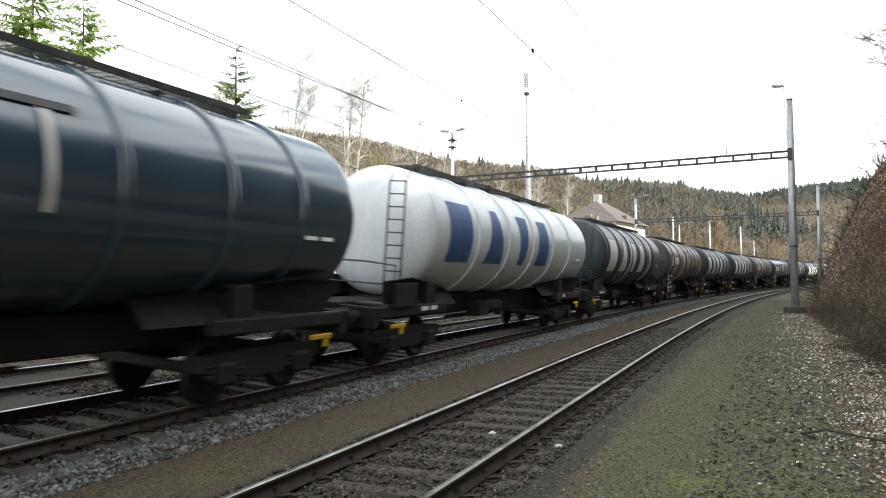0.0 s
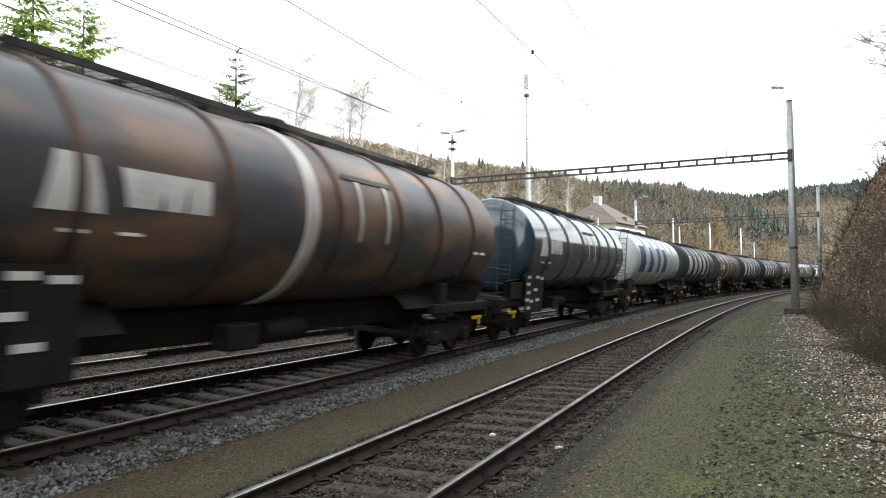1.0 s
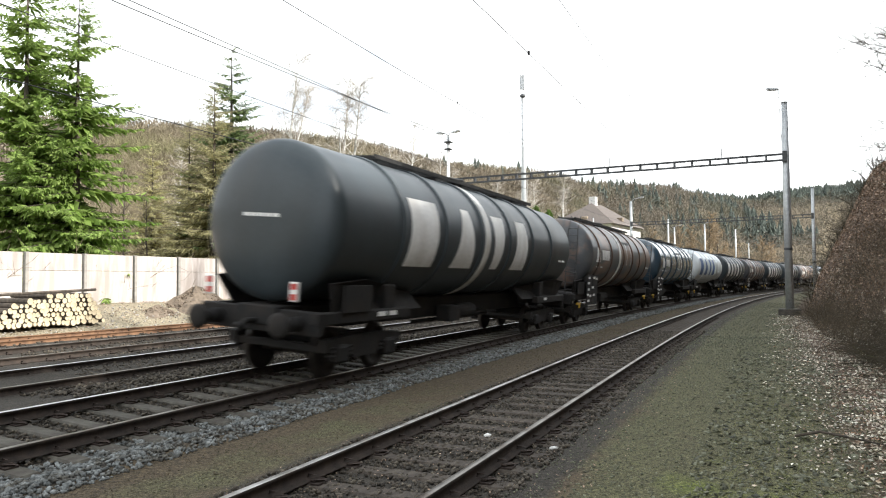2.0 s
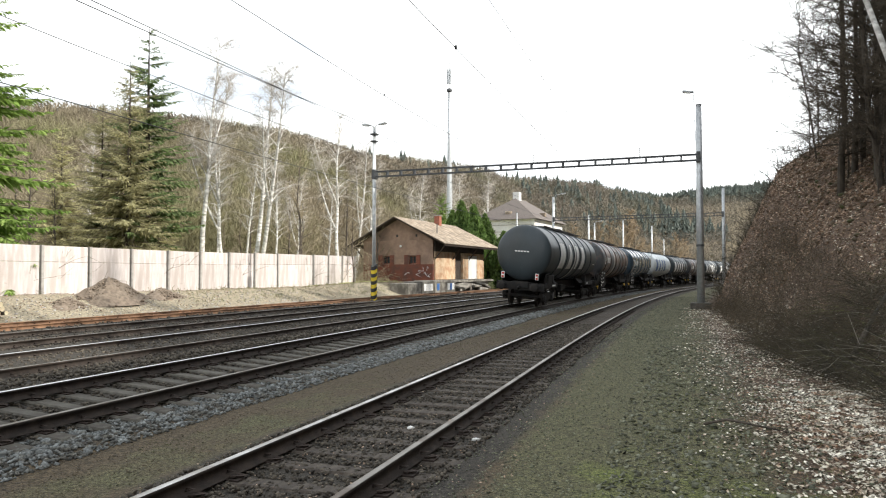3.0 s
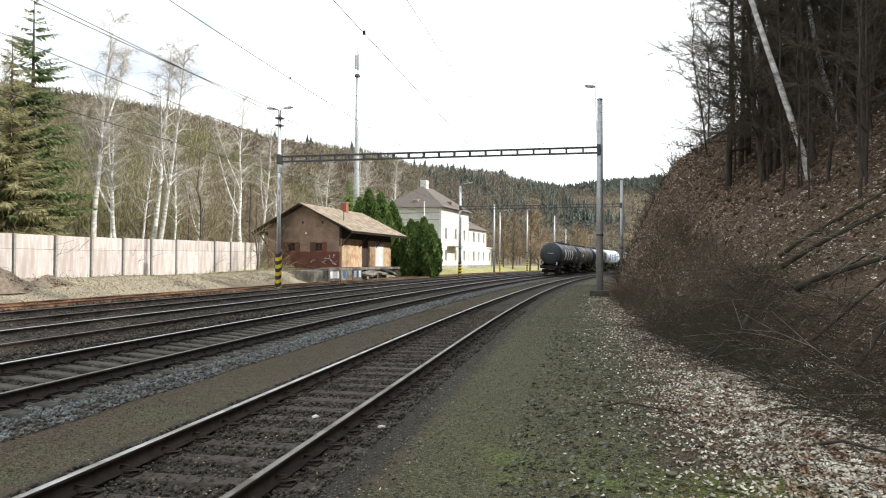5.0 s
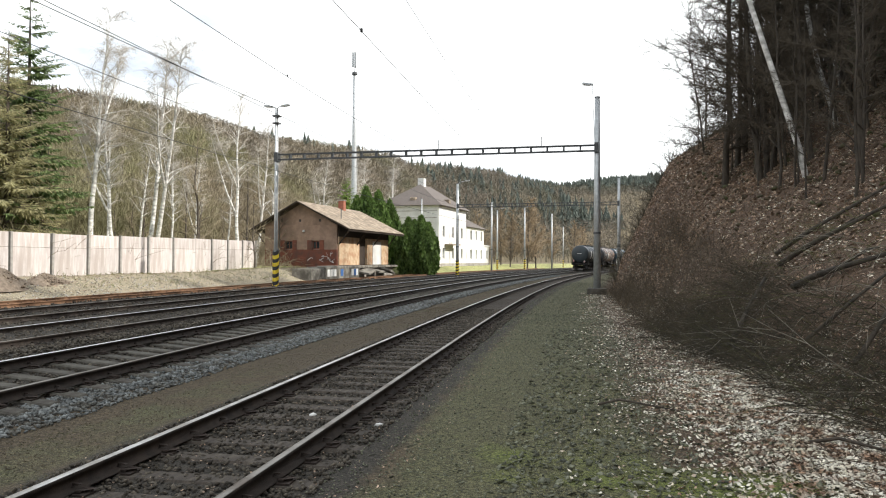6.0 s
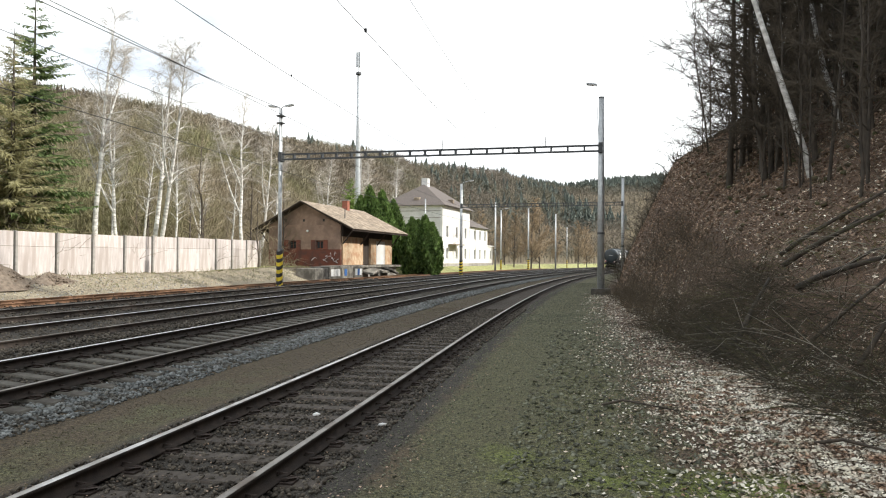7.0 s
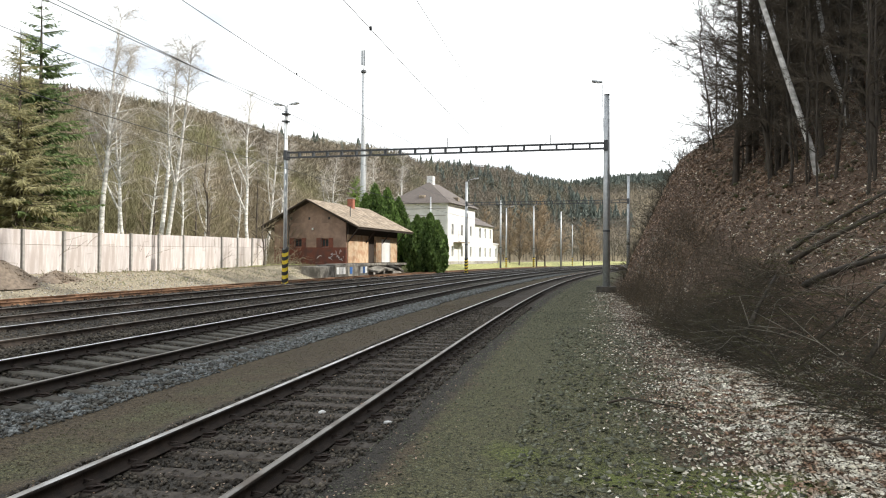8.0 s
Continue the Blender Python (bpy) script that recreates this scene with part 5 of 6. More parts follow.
def birch_meshes(seed, h, r, forks=1, sway=0.6, limbs=48):
    """A leafless birch: swaying stem with steep leaders and hanging fine twigs."""
    rg = np.random.default_rng(seed)
    trunk, tw = [], []

    def stem(p, d, L, r0, n, depth):
        pts, rads = [p], [r0]
        turn = rg.normal(0, 1, 2)
        for i in range(n):
            if i % 3 == 2:
                turn = -0.6 * turn + rg.normal(0, 0.6, 2)
            d = d + np.array([turn[0], turn[1], 0]) * 0.06 * sway * (1 - 0.6 * i / n) + np.array([0, 0, 0.07])
            d = d / np.linalg.norm(d)
            p = p + d * L / n
            pts.append(p)
            rads.append(r0 * (1 - (i + 1) / n) ** 0.75 + 0.012)
            trunk.append((pts[-2], p, rads[-2], rads[-1]))
        if depth < 1:
            for k in range(forks):
                i = int(n * rg.uniform(0.25, 0.55))
                az = rg.uniform(0, 2 * np.pi)
                stem(pts[i], np.array([np.cos(az) * 0.5, np.sin(az) * 0.5, 1.0]), L * (1 - i / n) * rg.uniform(0.6, 0.95), rads[i] * 0.62, 8, 1)
        for k in range(limbs if depth == 0 else limbs // 2):
            u = rg.uniform(0.3, 1.0) ** 0.8
            i = min(int(u * n), n - 1)
            q = pts[i] + (pts[i + 1] - pts[i]) * (u * n - i)
            az = rg.uniform(0, 2 * np.pi)
            e = np.array([np.cos(az), np.sin(az), rg.uniform(0.5, 1.8)])
            e /= np.linalg.norm(e)
            Lb = L * 0.24 * (1.12 - u) ** 0.5 * rg.uniform(0.4, 1.15)
            lr = max(0.012, rads[i] * 0.34)
            for j in range(4):
                e = e + rg.normal(0, 0.16, 3) + np.array([0, 0, -0.02 - 0.05 * j])
                e /= np.linalg.norm(e)
                q2 = q + e * Lb / 4
                (trunk if j < 2 and lr > 0.03 else tw).append((q, q2, lr * (1 - j / 4) + 0.006, lr * (0.75 - j / 4) + 0.006))
                for _ in range(4 if j else 1):
                    f = e + rg.normal(0, 0.5, 3)
                    f /= np.linalg.norm(f)
                    b = q + (q2 - q) * rg.uniform(0, 1)
                    L2 = rg.uniform(0.35, 0.95)
                    tw.append((b, b + f * L2, 0.01, 0.0, 1))
                    for _ in range(3):
                        g = f * 0.6 + rg.normal(0, 0.4, 3) + np.array([0, 0, -0.55])
                        g /= np.linalg.norm(g)
                        c = b + f * L2 * rg.uniform(0.3, 1)
                        tw.append((c, c + g * rg.uniform(0.3, 0.8), 0.008, 0.0, 1))
                q = q2

    stem(np.array([0, 0, -0.4]), np.array([0.0, 0.0, 1.0]), h, r, 13, 0)
    v1, f1 = spike_arrays([t for t in tw if len(t) == 5])
    v2, f2 = rod_arrays([t for t in tw if len(t) == 4])
    return seg_mesh("trunk", trunk, 7), pydata("crown", np.concatenate((v1, v2)), np.concatenate((f1, f2 + len(v1))))


def spruce_meshes(seed, h, width, gaps=0.0, levels=46, dens=1.0, small=1.0, droop=0.0, bare=0.06, power=0.75, slim=0.15):
    """Whorls of sagging boughs, each with hanging side sprays of needles."""
    rg = np.random.default_rng(seed)
    trunk = [((0, 0, -0.4), (0, 0, h * 0.5), h * 0.014 + 0.05, h * 0.009), ((0, 0, h * 0.5), (0, 0, h), h * 0.009, 0.015)]
    trunk = [(np.array(a), np.array(b), c, d) for a, b, c, d in trunk]
    limbs, V = [], []
    for k in range(levels):
        u0 = bare + (0.99 - bare) * (k / levels) ** 0.95
        for _ in range(max(3, int(6 - 3 * u0))):
            u = min(0.99, max(bare, u0 + rg.normal(0, 0.8 / levels)))
            if rg.random() < gaps:
                continue
            az = rg.uniform(0, 2 * np.pi)
            L = width * (1 - u) ** power * rg.uniform(0.55, 1.15) + 0.25
            dr = -0.28 - droop + (0.55 + droop) * u + rg.normal(0, 0.08)
            d = np.array([np.cos(az), np.sin(az), dr])
            side = np.array([-np.sin(az), np.cos(az), 0])
            p = np.array([0, 0, u * h])
            m = max(4, int(L * 4.2 * dens))
            limbs.append((p, p + d * L + np.array([0, 0, 0.08 * L]), 0.03 * (1 - u) + 0.012, 0.006))
            q = np.repeat((np.arange(m) + 0.8) / m, 3)
            sd = np.tile((-1.0, 1.0, 0.0), m) + rg.normal(0, 0.15, 3 * m)
            b = p + d * (L * q)[:, None] + np.stack((0 * q, 0 * q, 0.1 * L * q * q), 1)
            w = (L * 0.24 * (1.15 - q) + 0.13) * rg.uniform(0.6, 1.25, 3 * m) * small
            t = d * 0.7 + side * (sd * 0.8)[:, None] + np.stack((0 * q, 0 * q, -0.42 + rg.normal(0, 0.38, 3 * m)), 1)
            t /= np.linalg.norm(t, axis=1)[:, None]
            n_ = np.cross(t, rg.normal(0, 1, (3 * m, 3)) + np.array([0, 0, 1.4]))
            n_ /= np.linalg.norm(n_, axis=1)[:, None] + 1e-9
            w = w[:, None]
            V.append(np.stack((b, b + t * w * 0.5 + n_ * w * slim, b + t * w, b + t * w * 0.45 - n_ * w * slim), 1).reshape(-1, 3))
    V = np.concatenate(V)
    return seg_mesh("trunk", trunk + limbs, 4), pydata("crown", V, np.arange(len(V)).reshape(-1, 4))


def plant(name, meshes, mats, at, label, category, group="", spin=0.0, scale=1.0, tilt=(0, 0)):
    t = thing(name, Matrix.Translation(at) @ pose(0, 0, 0, tilt[0], tilt[1], spin), label, category, group)
    t.scale = (scale, scale, scale)
    for (pn, me), m_ in zip((("trunk", meshes[0]), ("crown", meshes[1])), mats):
        put(pn, me, m_, t)
    return t


def seen_at(tangent, depth):
    """Ground point at a sideways tangent and a depth ahead."""
    x = tangent * depth
    return Vector((x, depth, ground_z(x, depth)))


def build_trees():
    rg = np.random.default_rng(11)
    birch = [birch_meshes(100 + i, 20, 0.215, (1, 2, 0, 1)[i], 0.8) for i in range(4)]
    slim = [birch_meshes(140 + i, 19, 0.115, 0, 0.9, 18) for i in range(2)]
    # tangent, depth, height, kind, lean
    for tg, dep, h, v, lean in ((-0.476, 58, 21, 0, 3), (-0.439, 60, 16, 1, -4), (-0.399, 60, 19.5, 2, 2), (-0.39, 61, 19, 3, 12), (-0.416, 66, 12, 2, 4), (-0.362, 66, 11, 0, 1),
                                (-0.2685, 76, 18.5, 1, 0), (-0.247, 80, 16, 3, 6), (-0.289, 80, 11, 2, 2), (-0.232, 84, 14, 0, 7), (-0.455, 70, 15, 2, -3), (-0.33, 84, 13, 1, 2),
                                (-0.58, 75, 16, 3, 2), (-0.66, 70, 16, 2, -2), (-0.12, 125, 20, 3, 5), (-0.09, 128, 19, 1, -4), (-0.06, 130, 20, 0, 3), (-0.155, 120, 18, 1, 2)):
        plant("birch_tree", birch[v], ("birch", "twig_birch"), seen_at(tg, dep), "bare birch tree with white trunk behind the fence", "tree", "birches", float(rg.uniform(-25, 25)), h / 20, tilt=(0, lean))
    spruce = [spruce_meshes(200 + i, 18, 5.0 - 0.5 * i, 0.08, 58, 2.1, 0.9, 0.14, 0.05, 0.58) for i in range(2)]
    tall = spruce_meshes(215, 18, 4.6, 0.08, 54, 2.0, 0.85, 0.05, 0.1, 0.72)
    for tg, dep, h, me, mt, lab in ((-0.563, 52, 20.2, tall, "needle_mid", "tall dark green spruce behind the fence"),
                                    (-0.84, 32, 16.2, spruce[0], "needle", "bright green spruce overhanging the fence"), (-0.94, 31, 18.6, spruce[1], "needle", "large bright green spruce overhanging the fence"),
                                    (-1.15, 30, 17, spruce[0], "needle", "green spruce behind the fence"),
                                    (-0.098, 98, 11.5, spruce[1], "needle_mid", "dark green spruce beside the shed"), (-0.122, 100, 12.5, spruce[1], "needle_mid", "dark green spruce behind the shed")):
        plant("spruce_tree", me, ("bark", mt), seen_at(tg, dep), lab, "tree", "", float(rg.uniform(0, 360)), h / 18)
    # half-dead larches with dense dry twigs
    larch = [spruce_meshes(230 + i, 17, 4.6, 0.1, 60, 3.0, 0.8, 0.0, 0.08, 0.6, 0.07) for i in range(2)]
    for i, (tg, dep, k) in enumerate(((-0.592, 49, 0.98), (-0.635, 50, 0.82), (-0.70, 62, 0.9), (-0.545, 55, 0.6))):
        plant("larch_tree", larch[i % 2], ("bark", "larch"), seen_at(tg, dep), "dry olive-brown larch behind the fence", "tree", "larches", float(rg.uniform(0, 360)), k)
    # bare trees among and behind the birches
    bare = [tree_mesh("t", 300 + i, 12, 0.12, start=0.15, limbs=22, spread=0.36, up=1.3, sub=3, twig=3, fine=1.8) for i in range(4)]
    for i in range(56):
        tg = rg.uniform(-1.1, 0.02)
        dep = rg.uniform(62, 105) if tg > -0.6 else rg.uniform(48, 80)
        if tg > -0.2:
            dep = rg.uniform(112, 150)
        plant("bare_tree", bare[i % 4], ("bark", "twig_light"), seen_at(tg, dep), "leafless brown shrub tree behind the fence", "tree", "bare trees", float(rg.uniform(0, 360)), float(rg.uniform(0.5, 1.05)))
    # trees along the far end of the station
    bushy = [tree_mesh("t", 330 + i, 12, 0.13, start=0.08, limbs=40, spread=0.42, up=1.1, sub=6, twig=5, fine=2.6) for i in range(2)]
    for tg, dep, k in ((0.106, 150, 1.0), (0.13, 152, 1.25), (0.142, 158, 1.2), (0.093, 165, 1.1), (0.062, 160, 1.0), (0.196, 175, 0.95), (0.208, 180, 0.85), (0.165, 185, 0.8)):
        mt, lab = ("twig_willow", "willow with yellow-green budding twigs by the line") if tg > 0.18 else ("twig_orange", "bushy tree with orange-brown twigs by the line")
        plant("bare_tree", bushy[int(k * 10) % 2], ("bark", mt), seen_at(tg, dep), lab, "tree", "station trees", float(rg.uniform(0, 360)), k)
    # wooded bank on the other side
    dark = [tree_mesh("t", 400 + i, 17, 0.125, start=0.1, limbs=50, spread=0.22, up=0.5, sub=7, twig=5, thick=0.24, fine=1.3, lean=((i - 1) * 0.03, 0.02)) for i in range(3)]
    edge = tree_mesh("t", 470, 17, 0.14, start=0.08, limbs=66, spread=0.25, up=0.35, droop=-0.01, sub=7, twig=6, thick=0.2, fine=1.2)
    deep = [tree_mesh("t", 450 + i, 17, 0.16, start=0.1, limbs=26, spread=0.3, up=0.6, sub=3, twig=2, fine=2.0) for i in range(3)]
    fir = [spruce_meshes(420 + i, 19, 2.8, 0.05, 30, 0.6, 1.3) for i in range(2)]
    for tg, dep, k, me, mt in ((0.407, 33, 1.0, edge, 0), (0.425, 35, 0.9, edge, 0), (0.452, 31, 0.85, dark[1], 0), (0.459, 29, 0.9, dark[2], 0), (0.466, 29.5, 0.8, dark[0], 0), (0.475, 30, 0.95, dark[1], 0), (0.53, 27, 0.8, dark[2], 0),
                               (0.596, 21, 0.75, dark[1], 0), (0.587, 31, 0.95, dark[2], 0), (0.435, 36, 0.9, dark[1], 0), (0.50, 34, 0.9, dark[0], 0), (0.555, 36, 0.9, dark[1], 0),
                               (0.523, 25, 0.95, slim[0], 1), (0.567, 30, 0.95, slim[1], 1), (0.575, 36, 0.9, slim[0], 1), (0.615, 34, 0.9, slim[1], 1)):
        plant("birch_tree" if mt else "bank_tree", me, ("birch", "twig") if mt else ("bark_dark", "twig"), seen_at(tg, dep), "leaning white birch on the leafy bank" if mt else "dark leafless tree with fine twigs on the leafy bank", "tree", "bank trees", float(rg.uniform(-30, 30)), k, tilt=(0, -7 if mt else -1))
    sapling = [tree_mesh("t", 480 + i, 9, 0.045, start=0.15, limbs=22, spread=0.2, up=0.9, sub=3, twig=3, fine=0.9) for i in range(3)]
    for i in range(64):
        q = on_ground(rg.uniform(16, 46), rg.uniform(-18, -9.4))
        plant("sapling", sapling[i % 3], ("bark_dark", "twig"), q, "thin leafless sapling on the leafy bank", "tree", "bank saplings", float(rg.uniform(0, 360)), float(rg.uniform(0.4, 1.1)), tilt=(0, float(rg.uniform(-8, 4))))
    n = 0
    while n < 235:
        s, o = (rg.uniform(-12, 120), rg.uniform(-62, -15)) if n < 80 else (rg.uniform(10, 62), rg.uniform(-30, -14))
        p, _ = along(s, o)
        dist = math.hypot(p.x, p.y)
        if p.y < 4 and o > -20:
            continue
        if s > 50 and o > -22:
            continue
        q = on_ground(s, o)
        if (n % 5 < 3 or n >= 150) and o < -16:
            plant("bank_spruce", fir[n % 2], ("bark", "needle_dark"), q, "dark spruce in the wood on the bank", "tree", "bank spruces", float(rg.uniform(0, 360)), float(rg.uniform(0.6, 1.0)))
        else:
            plant("bank_tree", deep[n % 3], ("bark_dark", "twig"), q, "dark leafless tree in the wood on the bank", "tree", "bank trees", float(rg.uniform(0, 360)), float(rg.uniform(0.6, 1.0)))
        n += 1


build_trees()


def leafy_mass(name, at, rx, ry, h, n, seed, material, label, category, group="", point=1.6):
    """Dense evergreen shrub: a tapering body of many leaf flakes round a solid filling, dark for the shade inside."""
    rg = np.random.default_rng(seed)
    u = rg.uniform(0.0, 1, n) ** 0.8
    az = rg.uniform(0, 2 * np.pi, n)
    prof = np.sin(np.pi * np.clip(0.12 + 0.88 * u, 0, 1)) ** 0.55 * (1 - u ** 3 * 0.55)
    lump = 1 + 0.14 * np.sin(az * 5 + u * 9 + seed) + 0.1 * np.sin(az * 11 - u * 17)
    rad = prof * lump * rg.uniform(0.72, 1.05, n)
    pos = np.stack((rx * rad * np.cos(az), ry * rad * np.sin(az), u * h), 1)
    sc = np.repeat(rg.uniform(0.6, 1.4, n)[:, None], 3, 1)
    v = np.array([(-0.06, 0, 0), (0.0, 0.02, 0.16), (0.06, 0, 0.02), (0, -0.02, -0.12)]) * 2.0
    me = scatter("foliage", v, [(0, 1, 2, 3)], pos, sc, rg, 0.5)
    t = thing(name, Matrix.Translation(at), label, category, group)
    put("foliage", me, material, t)
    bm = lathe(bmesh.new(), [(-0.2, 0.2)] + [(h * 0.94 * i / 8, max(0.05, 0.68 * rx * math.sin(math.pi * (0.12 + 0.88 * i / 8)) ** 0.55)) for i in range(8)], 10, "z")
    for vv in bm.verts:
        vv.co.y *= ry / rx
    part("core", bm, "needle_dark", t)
    return t


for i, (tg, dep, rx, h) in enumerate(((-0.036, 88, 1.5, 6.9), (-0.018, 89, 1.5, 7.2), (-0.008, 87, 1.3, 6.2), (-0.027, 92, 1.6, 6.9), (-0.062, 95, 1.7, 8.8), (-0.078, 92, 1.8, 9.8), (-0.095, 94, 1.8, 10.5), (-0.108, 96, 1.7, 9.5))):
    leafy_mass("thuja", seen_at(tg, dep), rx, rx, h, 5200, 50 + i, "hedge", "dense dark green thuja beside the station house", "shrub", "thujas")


def crown_template(rg, n, size, width, base=0.15, stems=2):
    """A leafless crown: many short twigs spread through an egg-shaped volume, over a thin stem."""
    V, F = [], []
    for k in range(n):
        u = rg.uniform(0, 1)
        rad = 0.32 * math.sin(math.pi * (0.12 + 0.8 * u)) * math.sqrt(rg.uniform(0.05, 1))
        az = rg.uniform(0, 2 * np.pi)
        b = np.array([rad * math.cos(az), rad * math.sin(az), base + (0.8 - base) * u])
        d = np.array([math.cos(az) * 0.6, math.sin(az) * 0.6, rg.uniform(0.3, 1.6)]) + rg.normal(0, 0.35, 3)
        d /= np.linalg.norm(d)
        a2 = rg.uniform(0, 2 * np.pi)
        w = np.array([math.cos(a2), math.sin(a2), 0]) * width * rg.uniform(0.6, 1.4)
        i = len(V)
        V += [b - w, b + w, b + d * size * rg.uniform(0.6, 1.4)]
        F.append((i, i + 1, i + 2))
    for a in (0, 1.57)[:stems]:
        i = len(V)
        c, q = 0.011 * math.cos(a), 0.011 * math.sin(a)
        V += [np.array([-c, -q, -0.1]), np.array([c, q, -0.1]), np.array([0, 0, 0.8])]
        F.append((i, i + 1, i + 2))
    return np.array(V), np.array(F)


def far_forest():
    """Leafless and conifer woods on the valley sides."""
    rg = np.random.default_rng(77)
    nearV, nearF = crown_template(rg, 150, 0.12, 0.004)
    farV, farF = crown_template(rg, 46, 0.15, 0.011, 0.2, 1)
    V, F = [], []
    for k in range(9):
        z = 0.12 + k * 0.1
        for j in range(4):
            rr = (0.21 * (1.05 - z) + 0.02) * rg.uniform(0.6, 1.25)
            a = j * 1.571 + k * 0.7 + rg.uniform(-0.4, 0.4)
            i = len(V)
            V += [np.array([0, 0, z + 0.15]), np.array([rr * math.cos(a - 0.6), rr * math.sin(a - 0.6), z - 0.05]), np.array([rr * math.cos(a + 0.6), rr * math.sin(a + 0.6), z - 0.05])]
            F.append((i, i + 1, i + 2))
    conV, conF = np.array(V), np.array(F)
    N, B, C, D = [], [], [], []
    for _ in range(27000):
        a = rg.uniform(-62, 27)
        lo = np.interp(a, (-60, -20, -10, 0, 10, 20), (85, 95, 135, 200, 260, 330))
        hi = np.interp(a, (-60, -17, -12, -4, 0, 5, 12, 18), (250, 280, 350, 440, 600, 690, 860, 960))
        r = lo + (hi - lo) * rg.uniform(0, 1) ** 0.85
        if rg.random() > (0.4 + 0.6 * r / hi) or (a < -36 and rg.random() < 0.6):
            continue
        x, y = r * math.sin(radians(a)), r * math.cos(radians(a))
        patchy = math.sin(x * 0.021 + 1.0) + math.sin(y * 0.017 + x * 0.012) + 0.5 * math.sin(x * 0.05 - y * 0.03)
        con = 0.03 * (a > -16) * (r / hi > 0.75) + 0.2 * (2 < a < 7) * (r / hi > 0.85) + 0.75 * (a > 7) * (r / hi > 0.7) * (patchy > -0.7) + 0.08 * (a > -1) * (patchy > 1.2) + 0.6 * (a > 10) * (r / hi > 0.5) * (patchy > -0.3)
        if rg.random() < con:
            C.append((x, y))
        elif r < 190 and a > -40:
            N.append((x, y))
        else:
            # D gets the shaded copy, more of it towards the right hillside
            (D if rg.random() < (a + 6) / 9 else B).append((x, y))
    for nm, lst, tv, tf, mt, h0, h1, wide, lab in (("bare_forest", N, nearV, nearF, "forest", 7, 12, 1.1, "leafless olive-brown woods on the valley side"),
                                                   ("bare_forest_far", B, farV, farF, "forest_far", 8, 12.5, 1.2, "leafless brown woods further up the valley side, darkened for part shade"),
                                                   ("beech_forest_far", D, farV, farF, "forest_shade", 8, 12.5, 1.2, "leafless brown woods on the far hillside, painted darker for shade"),
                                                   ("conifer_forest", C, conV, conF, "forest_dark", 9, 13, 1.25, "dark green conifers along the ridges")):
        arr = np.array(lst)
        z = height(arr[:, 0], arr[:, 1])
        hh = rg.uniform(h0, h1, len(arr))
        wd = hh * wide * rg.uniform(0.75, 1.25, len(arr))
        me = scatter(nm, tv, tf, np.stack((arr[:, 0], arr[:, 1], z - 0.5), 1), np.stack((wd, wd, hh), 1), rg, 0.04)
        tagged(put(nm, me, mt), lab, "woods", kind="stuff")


far_forest()
# ---------------- loose cover: stones, leaves, brush ----------------
def stone_template(seed, flat=1.0):
    rg = np.random.default_rng(seed)
    bm = bmesh.new()
    bmesh.ops.create_icosphere(bm, subdivisions=1, radius=1.0)
    v = np.array([x.co for x in bm.verts]) * rg.uniform(0.62, 1.1, (len(bm.verts), 1))
    v[:, 2] *= flat
    bm.verts.index_update()
    f = np.array([[q.index for q in x.verts] for x in bm.faces])
    bm.free()
    return v, f


def line_points(rg, n, s0, s1, o0, o1, power=1.0):
    """Random ground points in a stretch of the line, denser towards s0."""
    s = s0 + (s1 - s0) * rg.uniform(0, 1, n) ** power
    o = rg.uniform(o0, o1, n)
    h = np.where(s <= S1, H0, H0 + (s - S1) / RAD)
    px = np.where(s <= S1, B0[0] + (s + 10) * D0[0], CEN[0] - RAD * np.cos(h)) - o * np.cos(h)
    py = np.where(s <= S1, B0[1] + (s + 10) * D0[1], CEN[1] + RAD * np.sin(h)) + o * np.sin(h)
    return np.stack((px, py, height(px, py)), 1), s, o


OCTA_V = np.array([(1, 0, 0), (-0.9, 0.1, 0), (0, 1, 0.1), (0.1, -0.9, 0), (0, 0, 0.9), (0.1, 0, -0.8)])
OCTA_F = np.array([(0, 2, 4), (2, 1, 4), (1, 3, 4), (3, 0, 4), (2, 0, 5), (1, 2, 5), (3, 1, 5), (0, 3, 5)])


def stones(name, n, s0, s1, o0, o1, r0, r1, material, label, seed, flat=0.75, power=1.0, grow=0.0, lift=0.3):
    rg = np.random.default_rng(seed)
    pos, s, o = line_points(rg, n, s0, s1, o0, o1, power)
    r = rg.uniform(r0, r1, n) * (1 + grow * np.maximum(0, s - 8) / 20)
    pos[:, 2] += r * lift
    sc = r[:, None] * rg.uniform(0.7, 1.3, (n, 3))
    v, f = (OCTA_V * (1, 1, flat), OCTA_F) if r1 < 0.058 else stone_template(seed, flat)
    me = scatter(name, v, f, pos, sc, rg, 0.5)
    return tagged(put(name, me, material), label, "stones", kind="stuff")


def island_variation(m, amount=0.35):
    """Let every small piece of a joined mesh differ in brightness."""
    n, l = m.node_tree.nodes, m.node_tree.links
    hs = [x for x in n if x.bl_idname == "ShaderNodeHueSaturation"][0]
    geo = n.new("ShaderNodeNewGeometry")
    ma, mu = n.new("ShaderNodeMath"), n.new("ShaderNodeMath")
    ma.operation, mu.operation = "MULTIPLY_ADD", "MULTIPLY"
    ma.inputs[1].default_value, ma.inputs[2].default_value = 2 * amount, 1 - amount
    old = hs.inputs["Value"].links[0].from_socket
    l.new(geo.outputs["Random Per Island"], ma.inputs[0])
    l.new(old, mu.inputs[0])
    l.new(ma.outputs[0], mu.inputs[1])
    l.new(mu.outputs[0], hs.inputs["Value"])


